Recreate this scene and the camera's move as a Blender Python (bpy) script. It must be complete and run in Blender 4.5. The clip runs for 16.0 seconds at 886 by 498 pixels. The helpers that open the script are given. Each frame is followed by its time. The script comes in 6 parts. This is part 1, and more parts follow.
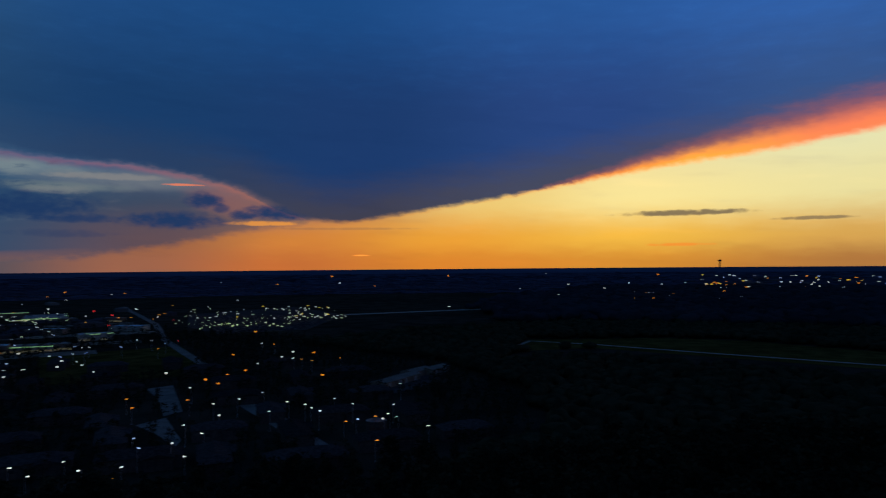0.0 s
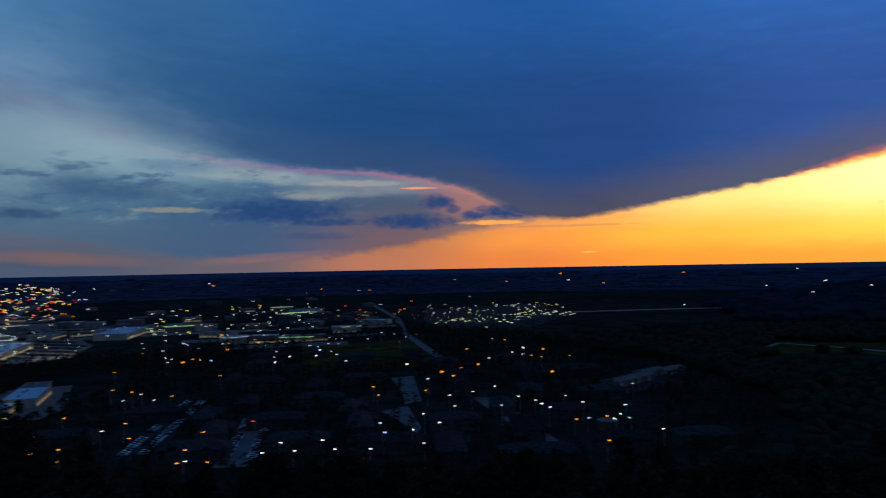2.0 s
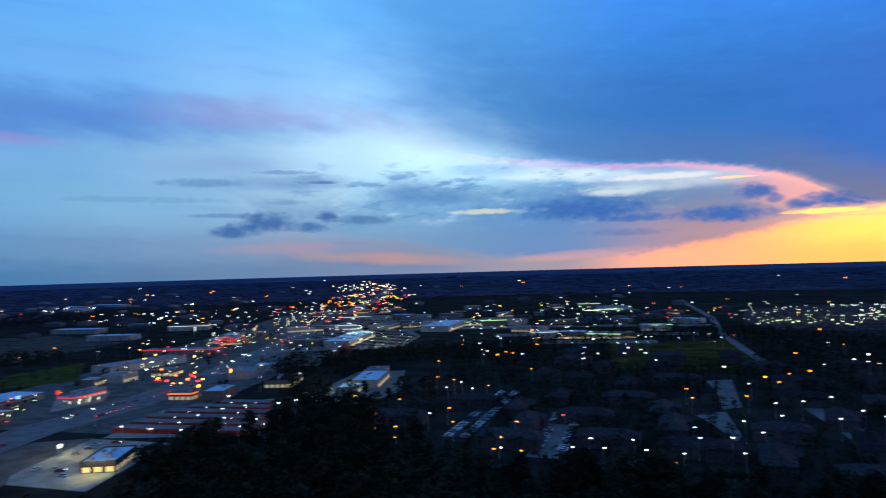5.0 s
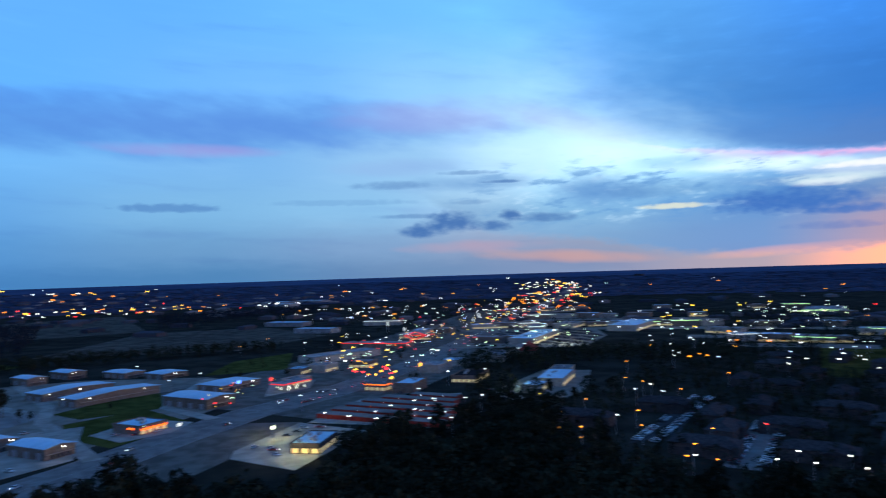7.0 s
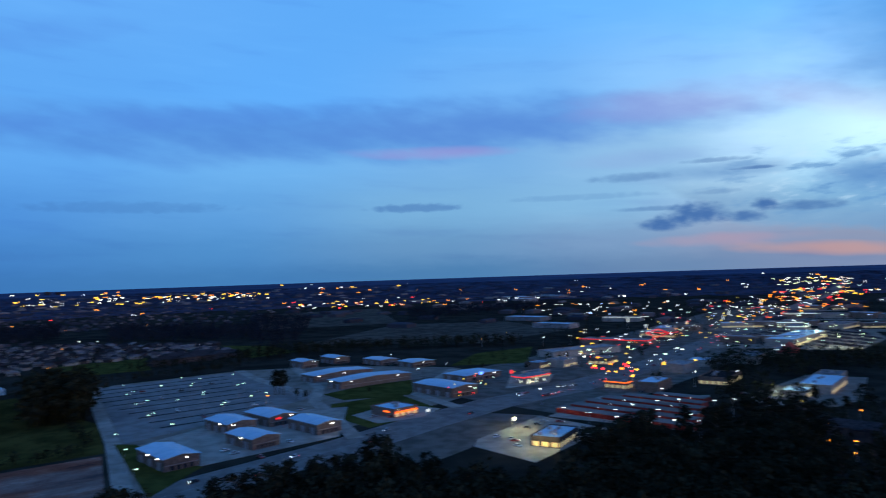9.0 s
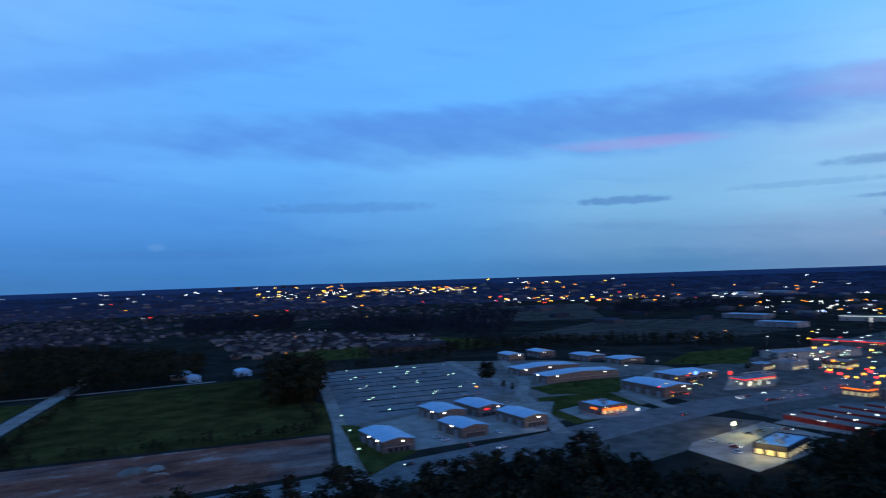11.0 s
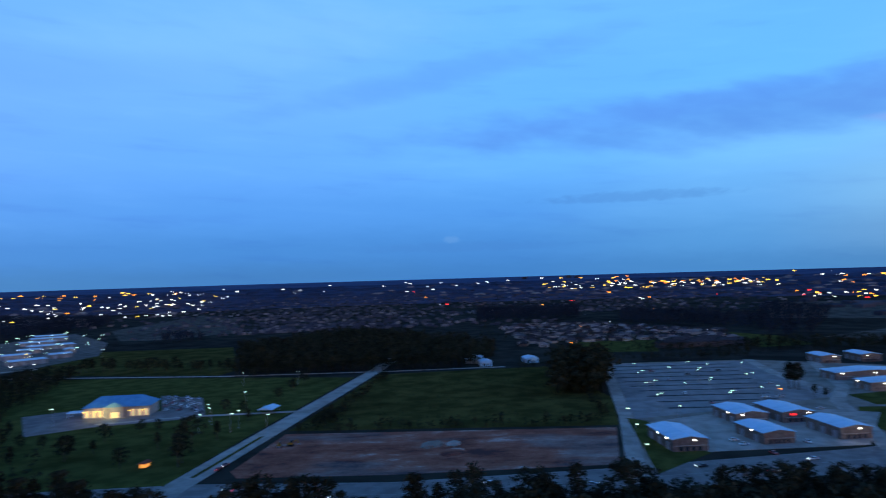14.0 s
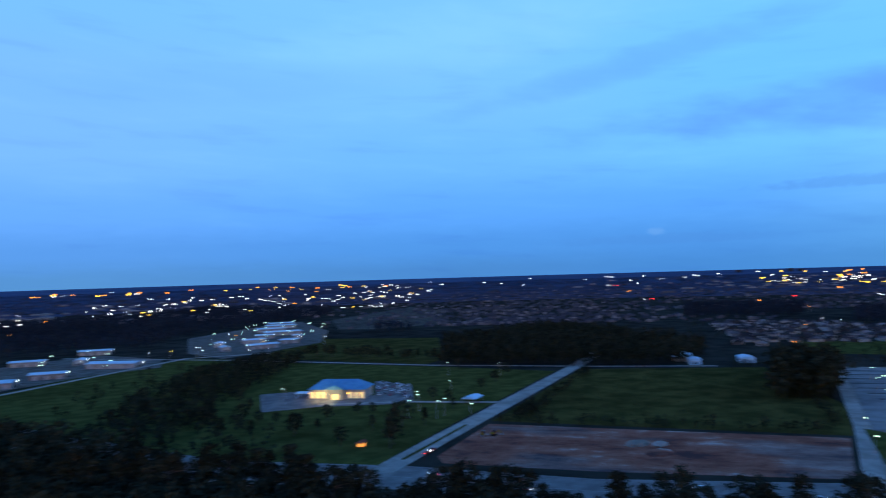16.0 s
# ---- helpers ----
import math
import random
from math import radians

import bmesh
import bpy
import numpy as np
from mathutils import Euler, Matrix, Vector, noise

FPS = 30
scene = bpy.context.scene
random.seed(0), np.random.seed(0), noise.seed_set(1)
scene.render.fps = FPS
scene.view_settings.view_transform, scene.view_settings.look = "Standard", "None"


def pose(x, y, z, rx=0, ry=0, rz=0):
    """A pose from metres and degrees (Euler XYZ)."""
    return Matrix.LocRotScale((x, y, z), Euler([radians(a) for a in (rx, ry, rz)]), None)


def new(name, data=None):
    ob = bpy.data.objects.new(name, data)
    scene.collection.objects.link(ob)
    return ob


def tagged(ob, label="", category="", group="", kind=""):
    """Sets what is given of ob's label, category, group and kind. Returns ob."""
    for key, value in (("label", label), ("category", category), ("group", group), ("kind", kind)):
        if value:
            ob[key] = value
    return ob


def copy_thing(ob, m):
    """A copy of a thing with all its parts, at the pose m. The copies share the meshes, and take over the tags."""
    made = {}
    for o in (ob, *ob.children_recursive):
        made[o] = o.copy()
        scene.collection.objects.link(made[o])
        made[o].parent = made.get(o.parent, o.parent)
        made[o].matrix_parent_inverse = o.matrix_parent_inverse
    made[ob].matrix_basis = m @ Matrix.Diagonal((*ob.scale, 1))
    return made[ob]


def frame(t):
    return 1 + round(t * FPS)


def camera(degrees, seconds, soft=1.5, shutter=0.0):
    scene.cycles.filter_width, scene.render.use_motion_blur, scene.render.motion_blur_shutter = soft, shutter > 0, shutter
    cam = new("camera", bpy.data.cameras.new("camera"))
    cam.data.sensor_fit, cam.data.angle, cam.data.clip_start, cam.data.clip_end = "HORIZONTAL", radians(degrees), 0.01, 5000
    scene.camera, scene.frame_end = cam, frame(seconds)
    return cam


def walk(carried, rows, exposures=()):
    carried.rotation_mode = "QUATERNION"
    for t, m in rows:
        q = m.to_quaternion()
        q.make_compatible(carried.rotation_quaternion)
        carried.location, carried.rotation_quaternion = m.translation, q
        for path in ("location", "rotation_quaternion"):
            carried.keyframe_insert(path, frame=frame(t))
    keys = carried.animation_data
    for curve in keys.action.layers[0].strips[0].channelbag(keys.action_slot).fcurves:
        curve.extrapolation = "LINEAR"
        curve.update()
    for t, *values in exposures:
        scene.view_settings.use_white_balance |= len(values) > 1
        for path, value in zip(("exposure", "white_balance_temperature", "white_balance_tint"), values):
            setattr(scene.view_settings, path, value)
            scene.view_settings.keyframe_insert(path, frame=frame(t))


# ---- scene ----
EYE = (0.0, 0.0, 85.0)
cam = camera(64.45, 16.0, soft=1.1, shutter=0.9)
# seconds, tilt, lean, heading of the turning camera
TURN = (
    (0.0, 91.33, 0.48, 0.06),
    (0.5, 91.30, 0.61, 3.33),
    (1.0, 91.29, 0.76, 8.76),
    (1.5, 91.30, 0.92, 14.87),
    (2.0, 91.33, 1.06, 18.48),
    (2.5, 91.37, 1.20, 22.22),
    (3.0, 91.41, 1.31, 25.61),
    (3.5, 91.46, 1.41, 29.86),
    (4.0, 91.52, 1.49, 34.27),
    (4.5, 91.58, 1.56, 38.95),
    (7.0, 91.89, 1.76, 57.93),
    (7.5, 91.95, 1.79, 62.93),
    (8.0, 92.00, 1.83, 67.95),
)
TURN_ON = (
    (8.5, 92.05, 1.86, 72.61),
    (9.0, 92.10, 1.89, 77.12),
    (11.5, 92.21, 1.93, 98.13),
    (12.0, 92.21, 1.90, 102.59),
    (12.5, 92.20, 1.86, 105.97),
    (13.0, 92.18, 1.80, 108.97),
    (13.5, 92.16, 1.73, 112.50),
    (14.0, 92.13, 1.66, 116.59),
    (14.5, 92.10, 1.61, 120.47),
    (15.0, 92.07, 1.57, 123.73),
    (15.5, 92.06, 1.59, 127.55),
    (16.0, 92.06, 1.68, 132.78),
)
LIGHTNESS = ((0.0, -2.2), (0.8, -2.15), (1.5, -1.95), (2.0, -1.6), (2.5, -1.32), (3.5, -0.81), (4.5, -0.27), (5.5, -0.15), (7.0, 0.02), (8.5, -0.14), (11.5, 0.04), (14.0, 0.18), (15.0, 0.28), (16.0, 0.40))
walk(cam, [(t, pose(*EYE, a, b, c)) for t, a, b, c in TURN + TURN_ON], LIGHTNESS)

# ---- sky: a dusk sky after sunset under a large cloud deck ----
world = bpy.data.worlds.new("dusk_sky")
scene.world = world
world.use_nodes = True
wt = world.node_tree
wt.nodes.clear()


def srgb(r, g, b, stops=0.0):
    """Linear colour of an sRGB byte colour, made brighter by some stops."""
    return tuple((c / 255 / 12.92 if c <= 10 else ((c / 255 + 0.055) / 1.055) ** 2.4) * 2 ** stops for c in (r, g, b))


class Nodes:
    """Small helper that writes a node tree as formulas."""

    def __init__(self, tree):
        self.tree = tree

    def put(self, socket, value):
        if isinstance(value, bpy.types.NodeSocket):
            self.tree.links.new(value, socket)
        elif value is not None:
            socket.default_value = value

    def math(self, op, a, b=None, c=None, clamp=False):
        n = self.tree.nodes.new("ShaderNodeMath")
        n.operation, n.use_clamp = op, clamp
        for s, v in zip(n.inputs, (a, b, c)):
            self.put(s, v)
        return n.outputs[0]

    def add(self, a, b):
        return self.math("ADD", a, b)

    def sub(self, a, b):
        return self.math("SUBTRACT", a, b)

    def mul(self, a, b):
        return self.math("MULTIPLY", a, b)

    def step(self, value, low, high, smooth=True):
        n = self.tree.nodes.new("ShaderNodeMapRange")
        n.interpolation_type = "SMOOTHSTEP" if smooth else "LINEAR"
        for s, v in zip(n.inputs[:3], (value, low, high)):
            self.put(s, v)
        return n.outputs[0]

    def mix(self, factor, a, b, blend="MIX"):
        n = self.tree.nodes.new("ShaderNodeMix")
        n.data_type, n.blend_type = "RGBA", blend
        self.put(n.inputs[0], factor)
        for s, v in ((n.inputs[6], a), (n.inputs[7], b)):
            self.put(s, (*v, 1) if isinstance(v, tuple) else v)
        return n.outputs[2]

    def ramp(self, value, stops, smooth=True):
        n = self.tree.nodes.new("ShaderNodeValToRGB")
        n.color_ramp.interpolation = "EASE" if smooth else "LINEAR"
        e = n.color_ramp.elements
        while len(e) < len(stops):
            e.new(0.5)
        for el, (p, c) in zip(e, stops):
            el.position, el.color = p, (*c, 1)
        self.put(n.inputs[0], value)
        return n.outputs[0]

    def noise(self, vector, scale, detail=4.0, rough=0.55, kind="FBM"):
        n = self.tree.nodes.new("ShaderNodeTexNoise")
        n.noise_type = kind
        self.put(n.inputs["Vector"], vector)
        for key, v in (("Scale", scale), ("Detail", detail), ("Roughness", rough)):
            n.inputs[key].default_value = v
        return n.outputs[0]

    def vec(self, x, y, z):
        n = self.tree.nodes.new("ShaderNodeCombineXYZ")
        for s, v in zip(n.inputs, (x, y, z)):
            self.put(s, v)
        return n.outputs[0]

    def split(self, v):
        n = self.tree.nodes.new("ShaderNodeSeparateXYZ")
        self.put(n.inputs[0], v)
        return n.outputs


W = Nodes(wt)
way = wt.nodes.new("ShaderNodeTexCoord").outputs["Generated"]
wx, wy, wz = W.split(way)
az_true = W.mul(W.math("ARCTAN2", W.mul(wx, -1.0), wy), 57.2958)   # degrees to the left of the first view
el_true = W.mul(W.math("ARCSINE", wz), 57.2958)
# streaky drift of all cloud forms, long in the level and thin upright
flat = W.vec(W.mul(az_true, 0.30), W.mul(el_true, 1.1), 0.0)
fine = W.vec(W.mul(az_true, 1.0), W.mul(el_true, 2.6), 3.7)
n_big = W.sub(W.noise(flat, 0.45, 4.0), 0.5)
n_mid = W.sub(W.noise(flat, 1.3, 5.0, 0.6), 0.5)
n_fine = W.sub(W.noise(fine, 0.9, 5.0, 0.6), 0.5)
n_puff = W.sub(W.noise(W.vec(W.mul(az_true, 0.75), W.mul(el_true, 1.3), 8.1), 1.7, 6.0, 0.6), 0.5)
el = W.add(el_true, W.add(W.mul(n_big, 0.8), W.mul(n_fine, 0.55)))
az01 = W.math("MULTIPLY_ADD", az_true, 1 / 300, 0.35)   # -105 .. 195 degrees on 0 .. 1


def at(a):
    return a / 300 + 0.35


def level(*stops):
    """Sky colours round the horizon at one height: azimuth, red, green, blue, and the stops by which they shine above the picture's white."""
    return W.ramp(az01, [(at(a), srgb(r, g, b, s)) for a, r, g, b, s in stops])


# clear sky and thin cloud, from the horizon up
sky_0 = level((-105, 70, 90, 120, 0.5), (-60, 130, 100, 80, 2.0), (-32, 175, 118, 62, 2.2), (-15, 216, 142, 50, 2.2), (0, 228, 138, 48, 2.1), (13, 214, 120, 60, 1.92),
              (24, 172, 110, 84, 1.9), (34, 136, 126, 138, 0.85), (48, 114, 132, 166, 0.4), (60, 108, 142, 184, 0.05), (76, 80, 134, 186, 0), (95, 70, 132, 194, 0), (112, 64, 126, 194, 0), (130, 66, 124, 188, 0), (165, 76, 132, 190, 0), (195, 70, 110, 160, 0))
sky_2 = level((-105, 70, 95, 130, 0.5), (-60, 150, 120, 90, 2.0), (-32, 216, 166, 84, 2.2), (-15, 246, 188, 70, 2.15), (0, 246, 168, 58, 2.06), (11, 232, 144, 64, 1.9),
              (22, 186, 120, 84, 1.7), (34, 126, 136, 158, 0.85), (44, 136, 148, 176, 0.25), (53, 146, 162, 196, 0), (63, 128, 164, 206, 0), (78, 106, 156, 204, 0), (95, 82, 148, 212, 0), (112, 70, 135, 208, 0), (130, 71, 136, 209, 0), (165, 80, 140, 212, 0), (195, 75, 125, 190, 0))
sky_5 = level((-105, 80, 110, 150, 0.5), (-60, 190, 176, 136, 2.0), (-32, 236, 224, 160, 2.2), (-15, 255, 234, 156, 2.15), (-4, 250, 214, 126, 2.05), (8, 224, 166, 104, 1.88),
              (14, 140, 124, 128, 1.75), (20, 92, 108, 134, 1.65), (32, 86, 126, 166, 0.9), (46, 150, 202, 232, 0.45), (54, 166, 206, 236, 0.15), (64, 140, 194, 236, 0), (78, 126, 184, 230, 0), (95, 98, 166, 232, 0), (112, 82, 152, 230, 0), (130, 84, 152, 232, 0), (165, 94, 156, 234, 0), (195, 85, 140, 215, 0))
sky_9 = level((-105, 75, 110, 160, 0.5), (-60, 170, 160, 130, 2.0), (-32, 232, 228, 178, 2.2), (-5, 236, 212, 150, 2.2), (14, 124, 124, 138, 1.7), (30, 100, 152, 202, 0.95),
              (38, 170, 212, 232, 0.75), (44, 190, 228, 246, 0.55), (51, 182, 222, 250, 0.32), (60, 150, 198, 240, 0.05), (74, 124, 184, 240, 0), (92, 116, 188, 252, 0), (106, 102, 177, 252, 0), (132, 100, 168, 249, 0), (165, 110, 169, 249, 0), (195, 95, 155, 230, 0))
sky_14 = level((-105, 60, 110, 170, 0.3), (-32, 60, 110, 165, 1.5), (25, 96, 156, 212, 0.7), (40, 124, 182, 232, 0.55), (47, 154, 204, 248, 0.55), (58, 140, 198, 252, 0.18), (70, 116, 184, 252, 0.08), (90, 98, 176, 254, 0.1), (106, 98, 174, 252, 0.05),
               (132, 110, 176, 252, 0.0), (165, 112, 171, 249, 0), (195, 95, 160, 240, 0))
sky_21 = level((-105, 55, 105, 175, 0.3), (-32, 50, 105, 165, 1.8), (35, 88, 160, 232, 0.45), (50, 106, 184, 255, 0.5), (62, 106, 182, 255, 0.18), (82, 98, 176, 255, 0.05), (106, 104, 178, 255, 0.05), (132, 112, 179, 253, 0.0), (165, 108, 174, 250, 0.0), (195, 100, 165, 245, 0))
zenith = srgb(58, 112, 196)
clear = sky_0
for col, low, high in ((sky_2, 0.1, 2.2), (sky_5, 2.0, 5.4), (sky_9, 5.0, 9.5), (sky_14, 9.2, 14.5), (sky_21, 14.0, 21.0), (zenith, 24.0, 60.0)):
    clear = W.mix(W.step(W.add(el_true, W.mul(n_mid, 0.9)), low, high), clear, col)
# thin streaks of cloud
streak = W.noise(W.vec(W.mul(az_true, 0.11), W.mul(W.add(el_true, W.mul(az_true, -0.05)), 0.75), 9.0), 1.0, 4.0, 0.5)
clear = W.mix(W.mul(W.step(streak, 0.52, 0.80), 0.30), clear, W.mix(1.0, clear, (0.62, 0.62, 0.82), "MULTIPLY"))
clear = W.mix(W.mul(W.step(streak, 0.48, 0.25), 0.22), clear, W.mix(1.0, clear, (1.30, 1.18, 1.08), "MULTIPLY"))


wisp = W.sub(W.noise(W.vec(W.mul(W.add(az_true, W.mul(el_true, 1.4)), 0.16), W.mul(W.add(el_true, W.mul(az_true, -0.28)), 0.55), 4.0), 1.0, 3.5, 0.5), 0.5)


def veil(sky, a, e, w, h, colour, stops, strength, slope=0.0):
    """A thin soft streak of high cloud."""
    da = W.mul(W.sub(az_true, a), 1 / w)
    de = W.mul(W.sub(W.sub(el_true, e), W.mul(W.sub(az_true, a), slope)), 1 / h)
    d = W.add(W.add(W.mul(da, da), W.mul(de, de)), W.add(W.mul(wisp, 2.2), W.mul(n_big, 0.9)))
    return W.mix(W.mul(W.step(d, 1.7, -0.4), strength), sky, srgb(*colour, stops))


def cloud(sky, a, e, w, h, colour, stops, strength=1.0, ragged=1.0, inner=0.15):
    """One small cloud, w and h degrees from its middle to its rim."""
    da = W.mul(W.sub(az_true, a), 1 / w)
    de = W.mul(W.sub(el_true, e), 1 / h)
    # flatter foot than top
    de = W.math("MAXIMUM", de, W.mul(de, -1.35))
    d = W.add(W.add(W.mul(da, da), W.mul(de, de)), W.add(W.mul(n_puff, 2.6 * ragged), W.mul(n_fine, 0.9 * ragged)))
    return W.mix(W.mul(W.step(d, 1.45, inner), strength), sky, srgb(*colour, stops))


# far bank of grey cloud under the deck's left side, its foot lit by the sunset
bank_foot = W.ramp(az01, [(at(a), (v / 10,) * 3) for a, v in ((5, 9.0), (11, 3.5), (15, 2.9), (20, 1.9), (27, 0.8), (33, 0.7), (39, 0.9), (46, 2.3), (54, 3.0), (64, 9.0))], False)
bank_top = W.sub(W.mul(bank_foot, 10.0), W.mul(n_fine, 0.9))
bank = W.mul(W.step(W.sub(el_true, bank_top), -0.35, 0.45), W.step(el, 7.0, 4.6))
clear = W.mix(W.mul(bank, 0.72), clear, W.ramp(az01, [(at(10), srgb(112, 98, 98, 1.9)), (at(22), srgb(66, 82, 110, 1.55)), (at(34), srgb(66, 110, 160, 0.9)), (at(48), srgb(106, 152, 192, 0.4)), (at(60), srgb(130, 170, 210, 0))]))
# lit gaps and dark small clouds
clear = veil(clear, 25.0, 6.5, 6.0, 0.7, (150, 156, 160), 1.6, 0.6, 0.03)
clear = veil(clear, 33.0, 7.3, 7.0, 0.55, (190, 210, 214), 0.9, 0.8, 0.05)
clear = veil(clear, 29.0, 5.9, 5.0, 0.35, (160, 176, 176), 1.2, 0.6)
clear = veil(clear, 44.5, 6.1, 3.8, 0.85, (92, 140, 194), 0.25, 0.8, 0.06)
clear = veil(clear, 39.0, 7.9, 3.4, 0.5, (128, 176, 220), 0.5, 0.7, 0.05)
puff = W.noise(W.vec(W.mul(W.add(az_true, W.mul(el_true, 0.6)), 0.30), W.mul(el_true, 0.95), 6.0), 1.0, 7.0, 0.62)
puff_zone = W.mul(W.mul(W.step(az_true, 22.0, 32.0), W.step(az_true, 62.0, 50.0)), W.mul(W.step(el_true, 2.8, 4.6), W.step(el_true, 10.0, 7.0)))
clear = W.mix(W.mul(W.mul(W.step(puff, 0.50, 0.66), puff_zone), 0.75), clear, W.ramp(az01, [(at(24), srgb(52, 82, 122, 1.5)), (at(36), srgb(70, 118, 172, 0.75)), (at(50), srgb(94, 146, 200, 0.2)), (at(62), srgb(110, 160, 214, 0))]))
clear = W.mix(W.mul(W.mul(W.step(puff, 0.47, 0.32), puff_zone), 0.45), clear, W.ramp(az01, [(at(24), srgb(150, 150, 150, 1.6)), (at(36), srgb(168, 200, 214, 0.8)), (at(50), srgb(196, 226, 246, 0.3)), (at(62), srgb(180, 210, 244, 0))]))
clear = veil(clear, 55.0, 7.2, 5.0, 0.7, (116, 164, 216), 0, 0.8)
clear = veil(clear, 61.0, 8.6, 5.0, 0.7, (146, 186, 236), 0, 0.7)
clear = veil(clear, 16.8, 5.1, 3.4, 1.3, (190, 120, 108), 1.7, 0.45, 0.12)
clear = cloud(clear, 20.3, 6.3, 1.6, 0.10, (255, 140, 100), 1.95, 0.8, 0.8)
clear = cloud(clear, 14.4, 3.4, 2.6, 0.22, (255, 164, 60), 2.2, 0.65, 0.9)
clear = cloud(clear, 39.6, 4.55, 2.5, 0.26, (226, 222, 184), 0.5, 0.55, 1.0)
clear = cloud(clear, 25.5, 6.7, 4.2, 0.3, (176, 172, 168), 1.5, 0.55, 0.7)
clear = cloud(clear, 29.0, 5.6, 2.4, 0.35, (170, 176, 176), 1.25, 0.5, 0.7)
clear = cloud(clear, 45.6, 6.0, 3.8, 1.8, (84, 130, 184), 0.45, 0.65, 0.5, -0.3)
clear = cloud(clear, 40.2, 5.9, 4.6, 0.8, (82, 124, 170), 0.6, 0.5, 0.6, -0.3)
clear = veil(clear, 48.3, 1.05, 7.0, 0.5, (214, 160, 146), 0.1, 0.6, 0.05)
clear = veil(clear, 55.5, 2.0, 5.0, 0.5, (186, 156, 176), 0.1, 0.55)
clear = veil(clear, 32.0, 0.9, 6.0, 0.35, (220, 146, 112), 0.9, 0.3, -0.06)
clear = veil(clear, 59.0, 12.3, 6.5, 1.0, (200, 190, 240), 0, 0.35, 0.0)
clear = veil(clear, 84.0, 11.6, 34.0, 2.3, (82, 140, 224), 0, 0.8, -0.02)
clear = veil(clear, 72.0, 12.0, 16.0, 1.8, (100, 150, 230), 0, 0.3)
clear = veil(clear, 117.0, 15.8, 15.0, 1.2, (90, 152, 240), 0, 0.55, -0.19)
clear = veil(clear, 100.0, 12.2, 15.0, 0.9, (88, 148, 234), 0, 0.6, -0.09)
clear = veil(clear, 132.0, 18.5, 16.0, 2.6, (128, 192, 255), 0.0, 0.5, -0.1)
clear = veil(clear, 150.0, 15.0, 16.0, 1.6, (104, 166, 246), 0, 0.5, -0.08)
clear = veil(clear, 77.5, 9.9, 7.0, 0.5, (186, 154, 220), 0, 0.42, 0.01)
clear = veil(clear, 57.0, 12.6, 9.0, 1.6, (190, 198, 246), 0, 0.3)
clear = veil(clear, 46.0, 11.2, 6.0, 1.1, (200, 206, 244), 0.1, 0.35, 0.25)
for a, e, w, h, k in ((18.8, 5.1, 1.5, 0.75, 0.95), (21.0, 3.5, 3.9, 0.78, 0.95), (12.8, 4.2, 3.5, 0.76, 0.97), (16.1, 3.97, 1.0, 0.45, 0.9), (17.6, 4.5, 0.7, 0.4, 0.7), (31.5, 4.4, 5.4, 1.15, 0.95), (27.6, 3.6, 3.0, 0.42, 0.8), (28.5, 2.5, 3.4, 0.36, 0.4)):
    clear = cloud(clear, a, e, w, h, (38, 72, 124), 1.45, k, 0.75, -0.1)
for a, e, w, h, k in ((57.1, 3.95, 2.5, 1.0, 0.95), (59.5, 3.3, 2.0, 0.65, 0.95), (60.0, 4.6, 3.2, 0.25, 0.5), (52.3, 4.4, 0.95, 0.6, 0.95), (53.6, 3.6, 1.5, 0.5, 0.85), (49.4, 4.15, 2.5, 0.45, 0.7), (52.8, 7.2, 1.7, 0.16, 0.7), (55.6, 8.0, 2.6, 0.22, 0.5), (62.0, 7.1, 3.4, 0.4, 0.45), (55.5, 5.6, 1.6, 0.25, 0.3)):
    clear = cloud(clear, a, e, w, h, (68, 114, 178), 0.05, k, 0.75, -0.1)
for a, e, w, h, k in ((79.2, 5.45, 3.8, 0.42, 0.55), (101.4, 5.7, 7.5, 0.5, 0.28), (66.0, 5.8, 6.0, 0.3, 0.2), (115.0, 2.2, 9.0, 0.5, 0.15)):
    clear = cloud(clear, a, e, w, h, (66, 116, 186), 0, k)
clear = cloud(clear, 115.8, 2.8, 0.7, 0.35, (120, 168, 224), 0, 0.25)
for a, e, w, h, k in ((-19.1, 3.88, 5.0, 0.27, 0.85), (-27.8, 3.2, 2.6, 0.16, 0.7), (8.0, 3.0, 6.0, 0.12, 0.3)):
    clear = cloud(clear, a, e, w, h, (112, 98, 84), 2.0, k)
clear = cloud(clear, -18.6, 1.45, 2.6, 0.13, (250, 140, 50), 2.2, 0.7)
clear = cloud(clear, 6.7, 0.85, 0.7, 0.07, (255, 150, 60), 2.6, 0.9, 0.3)

